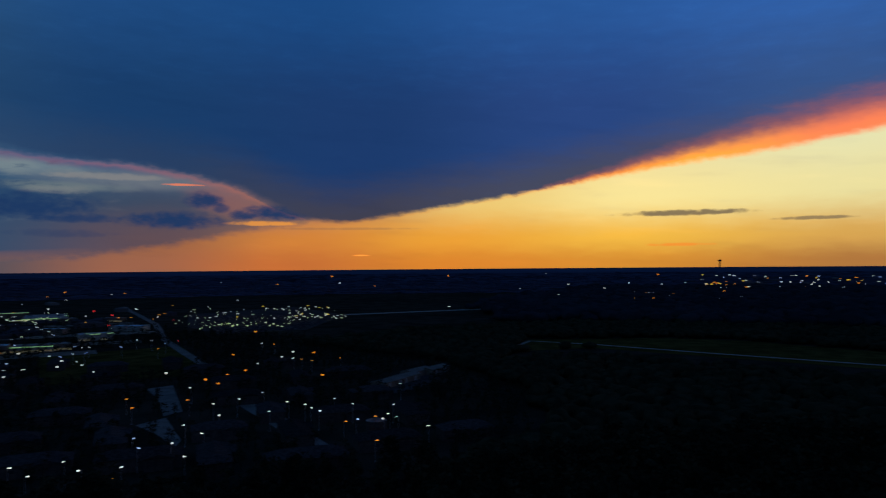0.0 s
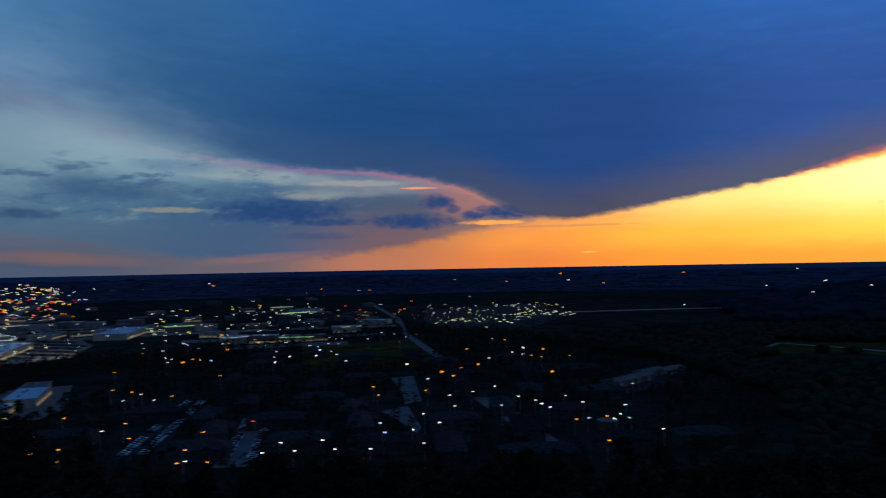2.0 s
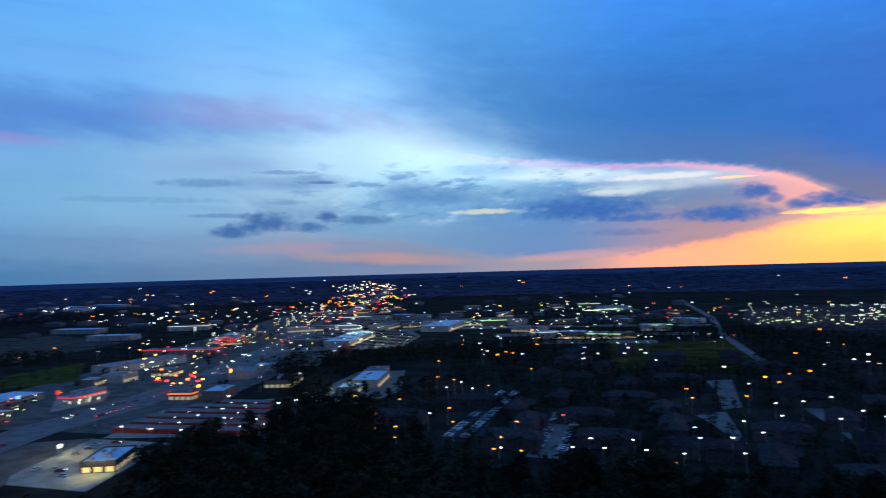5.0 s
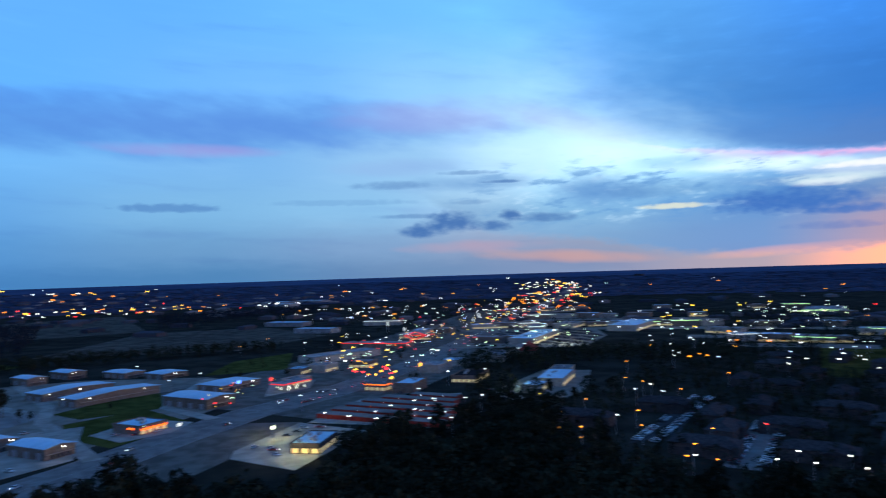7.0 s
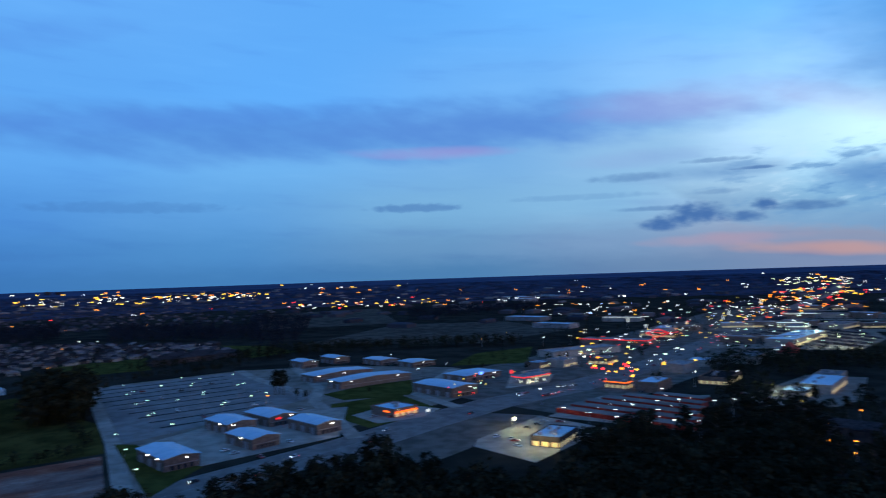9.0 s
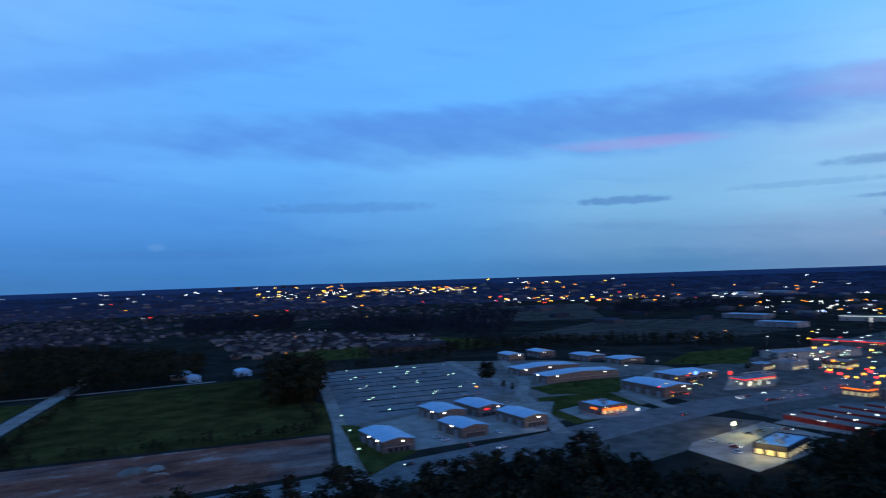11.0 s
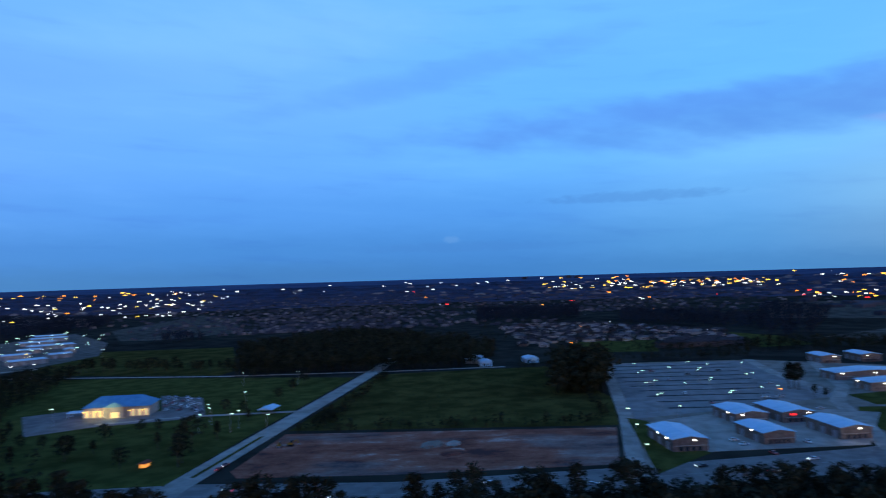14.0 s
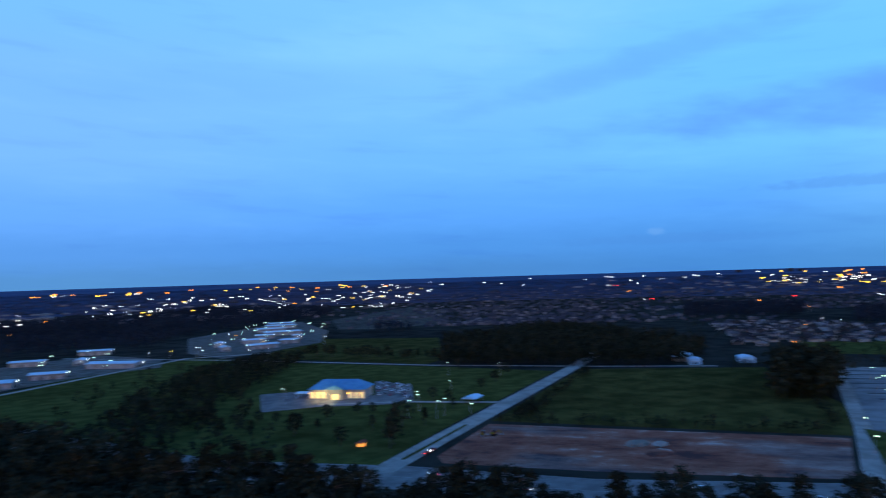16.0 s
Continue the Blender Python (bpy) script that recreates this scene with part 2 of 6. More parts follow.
# the cloud deck: height of its rim, softness of the rim and depth of the lit edge, round the horizon
rim = W.ramp(az01, [(at(a), (v / 45, s / 10, d / 5)) for a, v, s, d in (
    (-105, 20, 3.0, 2.0), (-60, 10.6, 0.8, 3.6), (-32, 9.2, 0.5, 3.4), (-24, 8.15, 0.45, 2.9), (-19.6, 7.75, 0.4, 2.0), (-15.9, 7.3, 0.4, 1.5), (-10, 6.35, 0.35, 0.6), (-5, 5.45, 0.4, 0.3), (0, 4.7, 0.4, 0.25), (4.1, 3.98, 0.45, 0.2),
    (8.0, 3.4, 0.45, 0.2), (10.5, 3.6, 0.5, 0.2), (13.4, 4.6, 0.9, 0.1), (15.2, 5.5, 1.0, 0.3), (17.2, 6.2, 0.9, 0.5), (20, 6.9, 0.8, 0.5), (24.5, 7.55, 0.8, 0.5), (30, 7.75, 0.9, 0.5), (36, 8.4, 1.6, 0.5), (41, 9.4, 2.4, 0.2), (47, 11.1, 3.0, 0.0), (55, 13.2, 4.0, 0.0))], False)
rs = wt.nodes.new("ShaderNodeSeparateColor")
wt.links.new(rim, rs.inputs[0])
above = W.sub(W.add(el_true, W.add(W.add(W.mul(n_fine, 0.35), W.add(W.mul(n_big, 0.2), W.mul(n_puff, 0.45))), W.mul(W.mul(wisp, rs.outputs[1]), 5.0))), W.mul(rs.outputs[0], 45.0))
soft_rim = W.mul(rs.outputs[1], 10.0)
drift = W.add(W.sub(az_true, W.mul(W.sub(el_true, 9.0), 0.9)), W.mul(wisp, 12.0))
deck = W.mul(W.step(W.math("DIVIDE", above, soft_rim), -0.6, 0.8), W.step(drift, 56.0, 30.0))
deck_low = W.ramp(az01, [(at(-60), srgb(96, 84, 96, 2.0)), (at(-26), srgb(88, 82, 104, 2.1)), (at(-8), srgb(72, 76, 98, 2.1)), (at(8), srgb(70, 70, 88, 1.95)), (at(22), srgb(46, 72, 112, 1.8)), (at(36), srgb(72, 116, 172, 0.7)), (at(56), srgb(130, 182, 240, 0.15))])
deck_mid = W.ramp(az01, [(at(-60), srgb(52, 88, 136, 2.0)), (at(-30), srgb(54, 86, 140, 2.15)), (at(-12), srgb(42, 72, 132, 2.12)), (at(6), srgb(30, 62, 114, 2.05)), (at(24), srgb(30, 71, 122, 1.75)), (at(38), srgb(60, 114, 174, 0.75)), (at(56), srgb(112, 176, 244, 0.15))])
deck_top = W.ramp(az01, [(at(-60), srgb(46, 100, 160, 2.0)), (at(-28), srgb(48, 98, 172, 2.2)), (at(-8), srgb(40, 87, 153, 2.15)), (at(10), srgb(29, 77, 137, 2.05)), (at(26), srgb(37, 88, 150, 1.75)), (at(40), srgb(74, 138, 202, 0.65)), (at(58), srgb(110, 182, 252, 0.1))])
over = W.sub(el_true, W.mul(rs.outputs[0], 45.0))
deck_col = W.mix(W.step(W.add(over, W.mul(n_mid, 1.6)), 0.2, 4.5), deck_low, deck_mid)
deck_col = W.mix(W.step(W.add(el_true, W.mul(n_mid, 3.0)), 12.0, 21.0), deck_col, deck_top)
deck_col = W.mix(W.step(el_true, 24.0, 60.0), deck_col, zenith)
deck_col = W.mix(W.mul(W.step(streak, 0.45, 0.75), 0.35), deck_col, W.mix(1.0, deck_col, (0.78, 0.82, 0.86), "MULTIPLY"))
deck_col = W.mix(W.mul(W.step(n_mid, 0.02, 0.22), 0.18), deck_col, W.mix(1.0, deck_col, (1.25, 1.2, 1.15), "MULTIPLY"))
# the deck's rim, lit from below by the sun that has set
lit = W.math("DIVIDE", W.add(above, 0.15), W.mul(rs.outputs[2], 5.0))
hot = W.ramp(az01, [(at(-60), srgb(235, 130, 90, 2.0)), (at(-30), srgb(255, 132, 84, 2.3)), (at(-20), srgb(255, 160, 60, 2.5)), (at(-12), srgb(255, 150, 60, 2.3)), (at(4), srgb(210, 120, 60, 2.1)), (at(14), srgb(206, 120, 96, 1.9)), (at(24), srgb(206, 112, 128, 1.65)), (at(34), srgb(210, 138, 176, 0.9)), (at(46), srgb(190, 180, 226, 0.1))])
pink = W.ramp(az01, [(at(-40), srgb(170, 96, 110, 2.1)), (at(-18), srgb(150, 92, 96, 2.1)), (at(10), srgb(120, 88, 92, 2.0)), (at(34), srgb(150, 140, 190, 0.8)), (at(50), srgb(170, 186, 240, 0.1))])
edge_col = W.mix(W.step(lit, 0.15, 0.75), hot, pink)
deck_col = W.mix(W.mul(W.step(W.add(lit, W.mul(n_mid, 0.5)), 1.15, 0.35), W.step(rs.outputs[2], 0.01, 0.05)), deck_col, edge_col)
whole = W.mix(deck, clear, deck_col)
# below the horizon: dark land
whole = W.mix(W.step(el_true, -0.6, -1.2), whole, (0.01, 0.012, 0.02))
bg = wt.nodes.new("ShaderNodeBackground")
wt.links.new(whole, bg.inputs["Color"])
bg.inputs["Strength"].default_value = 1.0
wt.links.new(bg.outputs[0], wt.nodes.new("ShaderNodeOutputWorld").inputs[0])

# ---- materials ----
def material(name, build):
    m = bpy.data.materials.new(name)
    m.use_nodes = True
    t = m.node_tree
    shader = t.nodes["Principled BSDF"]
    build(Nodes(t), shader)
    return m


def surface(name, dark, light, scale, rough=0.85, metal=0.0, detail=5.0, patch=0.0, bump=0.0, vary=0.0, gloss=0.0):
    """A matt surface: grain between two colours, larger stains, optional relief and a random shade for each thing."""
    def build(n, shader):
        co = n.tree.nodes.new("ShaderNodeTexCoord").outputs["Object"]
        grain = n.noise(co, scale, detail)
        col = n.mix(n.step(grain, 0.35, 0.65), dark, light)
        stain = n.noise(co, scale * 0.13, 3.0)
        col = n.mix(n.mul(n.step(stain, 0.40, 0.70), 0.45 + patch), col, n.mix(1.0, col, (0.62, 0.62, 0.66), "MULTIPLY"))
        if vary:
            rnd = n.tree.nodes.new("ShaderNodeObjectInfo").outputs["Random"]
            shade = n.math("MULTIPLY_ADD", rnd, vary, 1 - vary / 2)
            col = n.mix(1.0, col, n.vec(shade, shade, shade), "MULTIPLY")
        n.put(shader.inputs["Base Color"], col)
        shader.inputs["Roughness"].default_value = rough
        shader.inputs["Metallic"].default_value = metal
        shader.inputs["Specular IOR Level"].default_value = gloss
        if bump:
            b = n.tree.nodes.new("ShaderNodeBump")
            b.inputs["Strength"].default_value = 0.6
            b.inputs["Distance"].default_value = bump
            n.put(b.inputs["Height"], grain)
            n.put(shader.inputs["Normal"], b.outputs[0])
    return material(name, build)


def glow(name, colour, power):
    def build(n, shader):
        shader.inputs["Base Color"].default_value = (*colour, 1)
        shader.inputs["Emission Color"].default_value = (*colour, 1)
        shader.inputs["Emission Strength"].default_value = power
    return material(name, build)


M_GROUND = surface("wild_ground", (0.023, 0.021, 0.016), (0.041, 0.037, 0.028), 0.03, 0.95, patch=0.3)
M_GRASS = surface("mown_grass", (0.046, 0.048, 0.013), (0.080, 0.077, 0.021), 0.08, 0.9, patch=0.2)
M_MEADOW = surface("rough_meadow", (0.036, 0.033, 0.010), (0.078, 0.063, 0.018), 0.05, 0.95, patch=0.35)


def dirt_mat(n, shader):
    """Graded clay: long drag marks, damp dark patches and pale sand."""
    x, y, z = n.split(n.tree.nodes.new("ShaderNodeTexCoord").outputs["Object"])
    u = n.add(n.mul(x, -0.46), n.mul(y, 0.89))
    v = n.add(n.mul(x, 0.89), n.mul(y, 0.46))
    long = n.noise(n.vec(n.mul(u, 0.022), n.mul(v, 0.048), 0.0), 1.0, 7.0, 0.66)
    blot = n.noise(n.vec(u, v, 4.0), 0.045, 4.0, 0.6)
    grain = n.noise(n.vec(u, v, 0.0), 0.6, 5.0, 0.6)
    mark = n.add(n.add(n.mul(long, 0.62), n.mul(blot, 0.38)), n.mul(n.sub(grain, 0.5), 0.18))
    red = n.ramp(mark, [(0.40, (0.085, 0.040, 0.034)), (0.46, (0.19, 0.066, 0.042)), (0.51, (0.25, 0.092, 0.058)), (0.56, (0.28, 0.125, 0.085)), (0.62, (0.42, 0.30, 0.24))])
    grey = n.ramp(mark, [(0.40, (0.085, 0.060, 0.056)), (0.47, (0.165, 0.096, 0.076)), (0.53, (0.215, 0.132, 0.104)), (0.60, (0.27, 0.185, 0.148)), (0.66, (0.34, 0.26, 0.21))])
    part_of = n.noise(n.vec(n.mul(u, 0.5), v, 9.0), 0.022, 3.0, 0.6)
    col = n.mix(n.step(part_of, 0.50, 0.62), red, grey)
    n.put(shader.inputs["Base Color"], col)
    shader.inputs["Roughness"].default_value = 0.95
    shader.inputs["Specular IOR Level"].default_value = 0.0


M_DIRT = material("red_dirt", dirt_mat)
M_ASPHALT = surface("worn_asphalt", (0.15, 0.13, 0.115), (0.205, 0.185, 0.165), 0.12, 0.85)
M_CONCRETE = surface("pale_concrete", (0.24, 0.21, 0.17), (0.34, 0.30, 0.25), 0.10, 0.85)
M_LOT = surface("lot_paving", (0.165, 0.138, 0.108), (0.235, 0.200, 0.160), 0.09, 0.85)
M_PAVED = surface("patched_forecourt_paving", (0.095, 0.082, 0.066), (0.155, 0.134, 0.110), 0.09, 0.85)
M_CAR_LOT = surface("pale_worn_paving", (0.175, 0.16, 0.145), (0.24, 0.222, 0.20), 0.09, 0.85)
M_ROOF_BLUE = surface("blue_metal_roof", (0.055, 0.19, 0.32), (0.075, 0.24, 0.39), 0.25, 0.6, gloss=0.1)
M_DARK_LOT = surface("dark_paving", (0.038, 0.036, 0.036), (0.065, 0.062, 0.06), 0.09, 0.85)
M_ROOF_WHITE = surface("pale_metal_roof", (0.33, 0.52, 0.61), (0.41, 0.60, 0.69), 0.25, 0.7, gloss=0.05)
M_ROOF_GREY = surface("grey_flat_roof", (0.16, 0.155, 0.155), (0.30, 0.29, 0.28), 0.2, 0.8, vary=0.6)
M_SHINGLE = surface("dark_shingles", (0.026, 0.023, 0.024), (0.052, 0.046, 0.045), 0.8, 0.9, vary=0.7)
M_BRICK = surface("tan_brick", (0.14, 0.105, 0.083), (0.225, 0.17, 0.135), 0.7, 0.9, vary=0.3)
M_STUCCO = surface("pale_stucco", (0.26, 0.235, 0.20), (0.38, 0.345, 0.30), 0.4, 0.9, vary=0.4)
M_RED = surface("red_paint", (0.30, 0.030, 0.022), (0.42, 0.05, 0.035), 0.3, 0.6)
M_RUST = surface("red_roof", (0.22, 0.045, 0.035), (0.34, 0.08, 0.06), 0.3, 0.7)
M_GLASS = surface("dark_window", (0.02, 0.025, 0.03), (0.03, 0.035, 0.04), 0.2, 0.12, gloss=0.5)
M_STEEL = surface("galvanised_steel", (0.25, 0.25, 0.26), (0.36, 0.36, 0.37), 1.5, 0.5, 0.6)
M_BARK = surface("bark", (0.05, 0.036, 0.026), (0.10, 0.075, 0.055), 1.2, 0.95)
M_LEAF = surface("pine_foliage", (0.015, 0.017, 0.011), (0.036, 0.037, 0.022), 0.5, 0.9, vary=0.6)
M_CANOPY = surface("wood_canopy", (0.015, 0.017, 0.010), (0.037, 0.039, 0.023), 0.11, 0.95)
# bluer than the near canopy: the haze of distance is put into the colour
M_FAR_WOOD_HAZE = surface("distant_woodland_haze_tint", (0.017, 0.021, 0.028), (0.030, 0.036, 0.046), 0.02, 0.95)
# navy-tinted hill colour: aerial haze painted into the base colour
M_HILL_HAZE = surface("hill_woodland_haze_tint", (0.038, 0.049, 0.080), (0.054, 0.067, 0.106), 0.006, 0.95)
M_BARE = surface("dry_bare_soil", (0.060, 0.050, 0.038), (0.105, 0.088, 0.068), 0.05, 0.95, patch=0.2)
M_WORN_PAINT = surface("worn_road_paint", (0.20, 0.19, 0.17), (0.34, 0.33, 0.29), 0.9, 0.8, patch=0.3)
# outermost land, lighter and bluer still, as painted haze
M_FAR_HAZE = surface("far_land_haze_tint", (0.050, 0.069, 0.114), (0.066, 0.088, 0.142), 0.004, 0.95)
M_YELLOW = surface("machine_yellow", (0.20, 0.11, 0.02), (0.28, 0.16, 0.03), 1.0, 0.6)
M_TYRE = surface("tyre_rubber", (0.015, 0.015, 0.016), (0.03, 0.03, 0.03), 4.0, 0.9)
GLOWS = {
    "w": glow("white_lamp_light", (1.0, 0.97, 0.86), 8.5),
    "g": glow("greenish_lamp_light", (0.66, 1.0, 0.66), 4.0),
    "l": glow("lot_lamp_light", (0.85, 1.0, 0.48), 8.0),
    "b": glow("bluish_lamp_light", (0.50, 0.60, 1.0), 8.0),
    "y": glow("yellow_lamp_light", (1.0, 0.56, 0.04), 6.0),
    "o": glow("sodium_lamp_light", (1.0, 0.26, 0.01), 6.0),
    "r": glow("red_lamp_light", (1.0, 0.03, 0.03), 6.0),
}
FAR_GLOWS = {k: glow("far_" + m.name, m.node_tree.nodes["Principled BSDF"].inputs["Emission Color"].default_value[:3], 4.5) for k, m in GLOWS.items()}

M_CAR = [surface("car_paint_" + n, tuple(c * 0.92 for c in col), col, 3.0, 0.3, gloss=0.5) for n, col in (("white", (0.62, 0.62, 0.60)), ("silver", (0.33, 0.34, 0.35)), ("dark", (0.03, 0.032, 0.038)), ("red", (0.26, 0.02, 0.02)))]
M_DIM_BRICK = surface("weathered_brown_brick", (0.050, 0.042, 0.040), (0.085, 0.070, 0.064), 0.7, 0.9, vary=0.5)
M_LIT_WINDOW = glow("lit_shop_window", (1.0, 0.74, 0.32), 0.32)
M_NEON_RED = glow("red_neon", (1.0, 0.03, 0.03), 1.1)
M_NEON_ORANGE = glow("orange_neon", (1.0, 0.14, 0.01), 2.2)
M_NEON_BLUE = glow("blue_sign_light", (0.10, 0.25, 1.0), 4.0)
M_SIGN_WHITE = glow("white_sign_light", (0.95, 1.0, 0.85), 0.9)
M_SIGN_GREEN = glow("green_sign_light", (0.55, 1.0, 0.35), 1.6)
M_SIGN_YELLOW = glow("yellow_sign_light", (1.0, 0.52, 0.03), 3.0)
def houses_mat(n, shader):
    isl = n.tree.nodes.new("ShaderNodeNewGeometry").outputs["Random Per Island"]
    col = n.ramp(isl, [(0.0, (0.036, 0.038, 0.048)), (0.5, (0.052, 0.054, 0.066)), (0.8, (0.080, 0.074, 0.080)), (1.0, (0.20, 0.175, 0.165))], False)
    n.put(shader.inputs["Base Color"], col)
    shader.inputs["Roughness"].default_value = 0.9
    shader.inputs["Specular IOR Level"].default_value = 0.0


def roof_mat(n, shader):
    r = n.tree.nodes.new("ShaderNodeObjectInfo").outputs["Random"]
    grain = n.noise(n.tree.nodes.new("ShaderNodeTexCoord").outputs["Object"], 0.9, 4.0)
    col = n.ramp(r, [(0.0, (0.025, 0.024, 0.026)), (0.45, (0.050, 0.045, 0.047)), (0.75, (0.095, 0.085, 0.085)), (1.0, (0.22, 0.20, 0.19))], False)
    n.put(shader.inputs["Base Color"], n.mix(n.mul(n.step(grain, 0.35, 0.7), 0.5), col, n.mix(1.0, col, (0.6, 0.6, 0.6), "MULTIPLY")))
    shader.inputs["Roughness"].default_value = 0.9
    shader.inputs["Specular IOR Level"].default_value = 0.0


M_SUBURB_ROOF = material("suburb_shingles", roof_mat)
M_HOUSES = material("mixed_house_roofs", houses_mat)

# ---- ground ----
REACH = 4950.0


def land(x, y):
    """Height of the land: level near by, rising to low wooded hills far away."""
    return 57.0 * max(0.0, (math.hypot(x, y) - 2000.0) / 2900.0) ** 2


def mesh_ob(name, verts, faces, mat, parent=None, label=""):
    me = bpy.data.meshes.new(name)
    me.from_pydata([tuple(v) for v in verts], [], [tuple(int(i) for i in f) for f in faces])
    me.update()
    me.materials.append(mat)
    ob = new(name, me)
    if parent is not None:
        ob.parent = parent
    if label:
        tagged(ob, label)
    return ob


def ground_sheet():
    rings = [0.0, 120.0, 250.0, 400.0, 600.0, 900.0, 1300.0, 1700.0] + [2000.0 + 2950.0 * i / 18 for i in range(19)]
    verts, faces, seg = [(0, 0, 0)], [], 128
    for r in rings[1:]:
        for k in range(seg):
            a = math.tau * k / seg
            x, y = r * math.cos(a), r * math.sin(a)
            verts.append((x, y, land(x, y)))
    for k in range(seg):
        faces.append((0, 1 + k, 1 + (k + 1) % seg))
    for i in range(len(rings) - 2):
        for k in range(seg):
            a, b = 1 + i * seg + k, 1 + i * seg + (k + 1) % seg
            faces.append((a, a + seg, b + seg, b))
    sheet_ob = mesh_ob("ground", verts, faces, M_GROUND)
    # beyond 2400 m and 4200 m the sheet takes colours with haze painted in
    sheet_ob.data.materials.append(M_HILL_HAZE)
    sheet_ob.data.materials.append(M_FAR_HAZE)
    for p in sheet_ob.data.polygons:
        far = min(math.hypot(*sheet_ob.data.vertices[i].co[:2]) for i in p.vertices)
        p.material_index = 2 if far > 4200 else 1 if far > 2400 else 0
    return tagged(sheet_ob, "dark flat land of rough grass and scrub", "ground", kind="structure")


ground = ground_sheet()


def sheet(name, points, mat, z, label, category):
    """A flat piece of land or paving with a thickness, lying on the ground."""
    bm = bmesh.new()
    top = [bm.verts.new((x, y, z)) for x, y in points]
    low = [bm.verts.new((x, y, -0.3)) for x, y in points]
    f = bm.faces.new(top)
    n = len(points)
    for i in range(n):
        bm.faces.new((top[i], low[i], low[(i + 1) % n], top[(i + 1) % n]))
    bmesh.ops.recalc_face_normals(bm, faces=bm.faces)
    bmesh.ops.triangulate(bm, faces=[f])
    me = bpy.data.meshes.new(name)
    bm.to_mesh(me)
    bm.free()
    me.materials.append(mat)
    return tagged(new(name, me), label, category, kind="structure")


def offset_line(line, d):
    out = []
    for i, p in enumerate(line):
        a, b = Vector(line[max(0, i - 1)]), Vector(line[min(len(line) - 1, i + 1)])
        t = (b - a).normalized()
        out.append((p[0] - t.y * d, p[1] + t.x * d))
    return out


def strip(name, line, width, mat, z, label, category="road", shift=0.0):
    a, b = offset_line(line, shift + width / 2), offset_line(line, shift - width / 2)
    verts = [(x, y, z + land(x, y)) for x, y in a] + [(x, y, z + land(x, y)) for x, y in b]
    n = len(line)
    verts += [(x, y, zz - 0.3) for x, y, zz in verts]
    faces = []
    for i in range(n - 1):
        faces += [(i, n + i, n + i + 1, i + 1), (i, i + 1, 2 * n + i + 1, 2 * n + i), (n + i, 3 * n + i, 3 * n + i + 1, n + i + 1)]
    return tagged(mesh_ob(name, verts, faces, mat), label, category, kind="structure")


HIGHWAY = [(-120, -560), (-172, -306), (-218, -229), (-251, -152), (-305, -70), (-372, 20), (-412, 66), (-458, 126), (-492, 192), (-577, 305), (-715, 455), (-913, 669), (-1214, 985), (-1640, 1434), (-2400, 2200)]
strip("road_highway", HIGHWAY, 33.0, M_ASPHALT, 0.10, "wide grey asphalt highway with worn lanes", shift=-15.0)
strip("road_side", [(-205, -231), (-270, -253), (-400, -296), (-533, -340), (-640, -378)], 12.5, M_CONCRETE, 0.13, "pale concrete side road", shift=0.0)
strip("road_median", [(-226, -238), (-262, -250), (-300, -263)], 2.2, M_MEADOW, 0.16, "dark grass median of the side road", "median")
strip("road_lane", [(-288, -57), (-315, -66), (-413, -91), (-628, -155), (-652, -162)], 8.0, M_CONCRETE, 0.13, "pale concrete lane beside the big lot")
strip("road_back", [(-300, -880), (-407, -658), (-477, -463), (-545, -330), (-600, -240)], 5.0, M_CONCRETE, 0.11, "thin pale lane behind the park")
strip("road_far", [(56, 690), (95, 785), (155, 748), (251, 665), (355, 582), (520, 470)], 6.0, M_CONCRETE, 0.12, "thin pale road across a dark clearing")
strip("road_valley", [(-700, 1540), (-612, 1376), (-438, 1067), (-323, 818), (-253, 691), (-202, 602)], 9.0, M_ASPHALT, 0.12, "grey road that runs between dark woods")
strip("road_strip", [(-173, 1234), (28, 1336), (150, 1380)], 24.0, M_CONCRETE, 0.12, "pale distant road strip at the wood's edge")
strip("forecourts", HIGHWAY[7:13], 110.0, M_PAVED, 0.036, "dark paved forecourts of the roadside shops", "forecourt", shift=57.0)
strip("forecourts_far_side", HIGHWAY[7:13], 42.0, M_PAVED, 0.042, "dark paved forecourts of the roadside shops", "forecourt", shift=-52.0)
sheet("dirt_lot", [(-233, -219), (-240, -229), (-309, -254), (-384, -90), (-312, -72), (-262, -158)], M_DIRT, 0.08, "bare reddish dirt building plot", "dirt lot")
sheet("field", [(-316, -258), (-525, -328), (-612, -205), (-472, -112), (-390, -90)], M_MEADOW, 0.06, "dark green rough meadow", "field")
sheet("grass_park", [(-160, -330), (-212, -240), (-300, -272), (-505, -340), (-470, -460), (-403, -640), (-330, -640), (-230, -520)], M_GRASS, 0.05, "dark green mown park lawn", "grass")
sheet("grass_yards", [(-135, -545), (-165, -640), (-250, -690), (-379, -742), (-410, -660), (-398, -648), (-330, -641), (-232, -524), (-162, -335), (-140, -420)], M_GRASS, 0.045, "dull green field between the grove and the yards", "grass")
sheet("lawn_quarter", [(-395, 683), (-286, 764), (-218, 636), (-200, 552), (-293, 510)], M_MEADOW, 0.045, "dark green open lawn between apartment quarters", "grass")
sheet("grass_far", [(-419, -677), (-605, -793), (-690, -650), (-515, -480), (-480, -470)], M_MEADOW, 0.05, "dull green meadow behind the park", "field")
sheet("works_ground", [(-292, -57), (-420, -92), (-640, -162), (-700, -40), (-690, 60), (-630, 150), (-545, 185), (-500, 150), (-445, 85), (-395, 20), (-335, -52)], M_LOT, 0.025, "worn grey paving round the workshops", "yard")
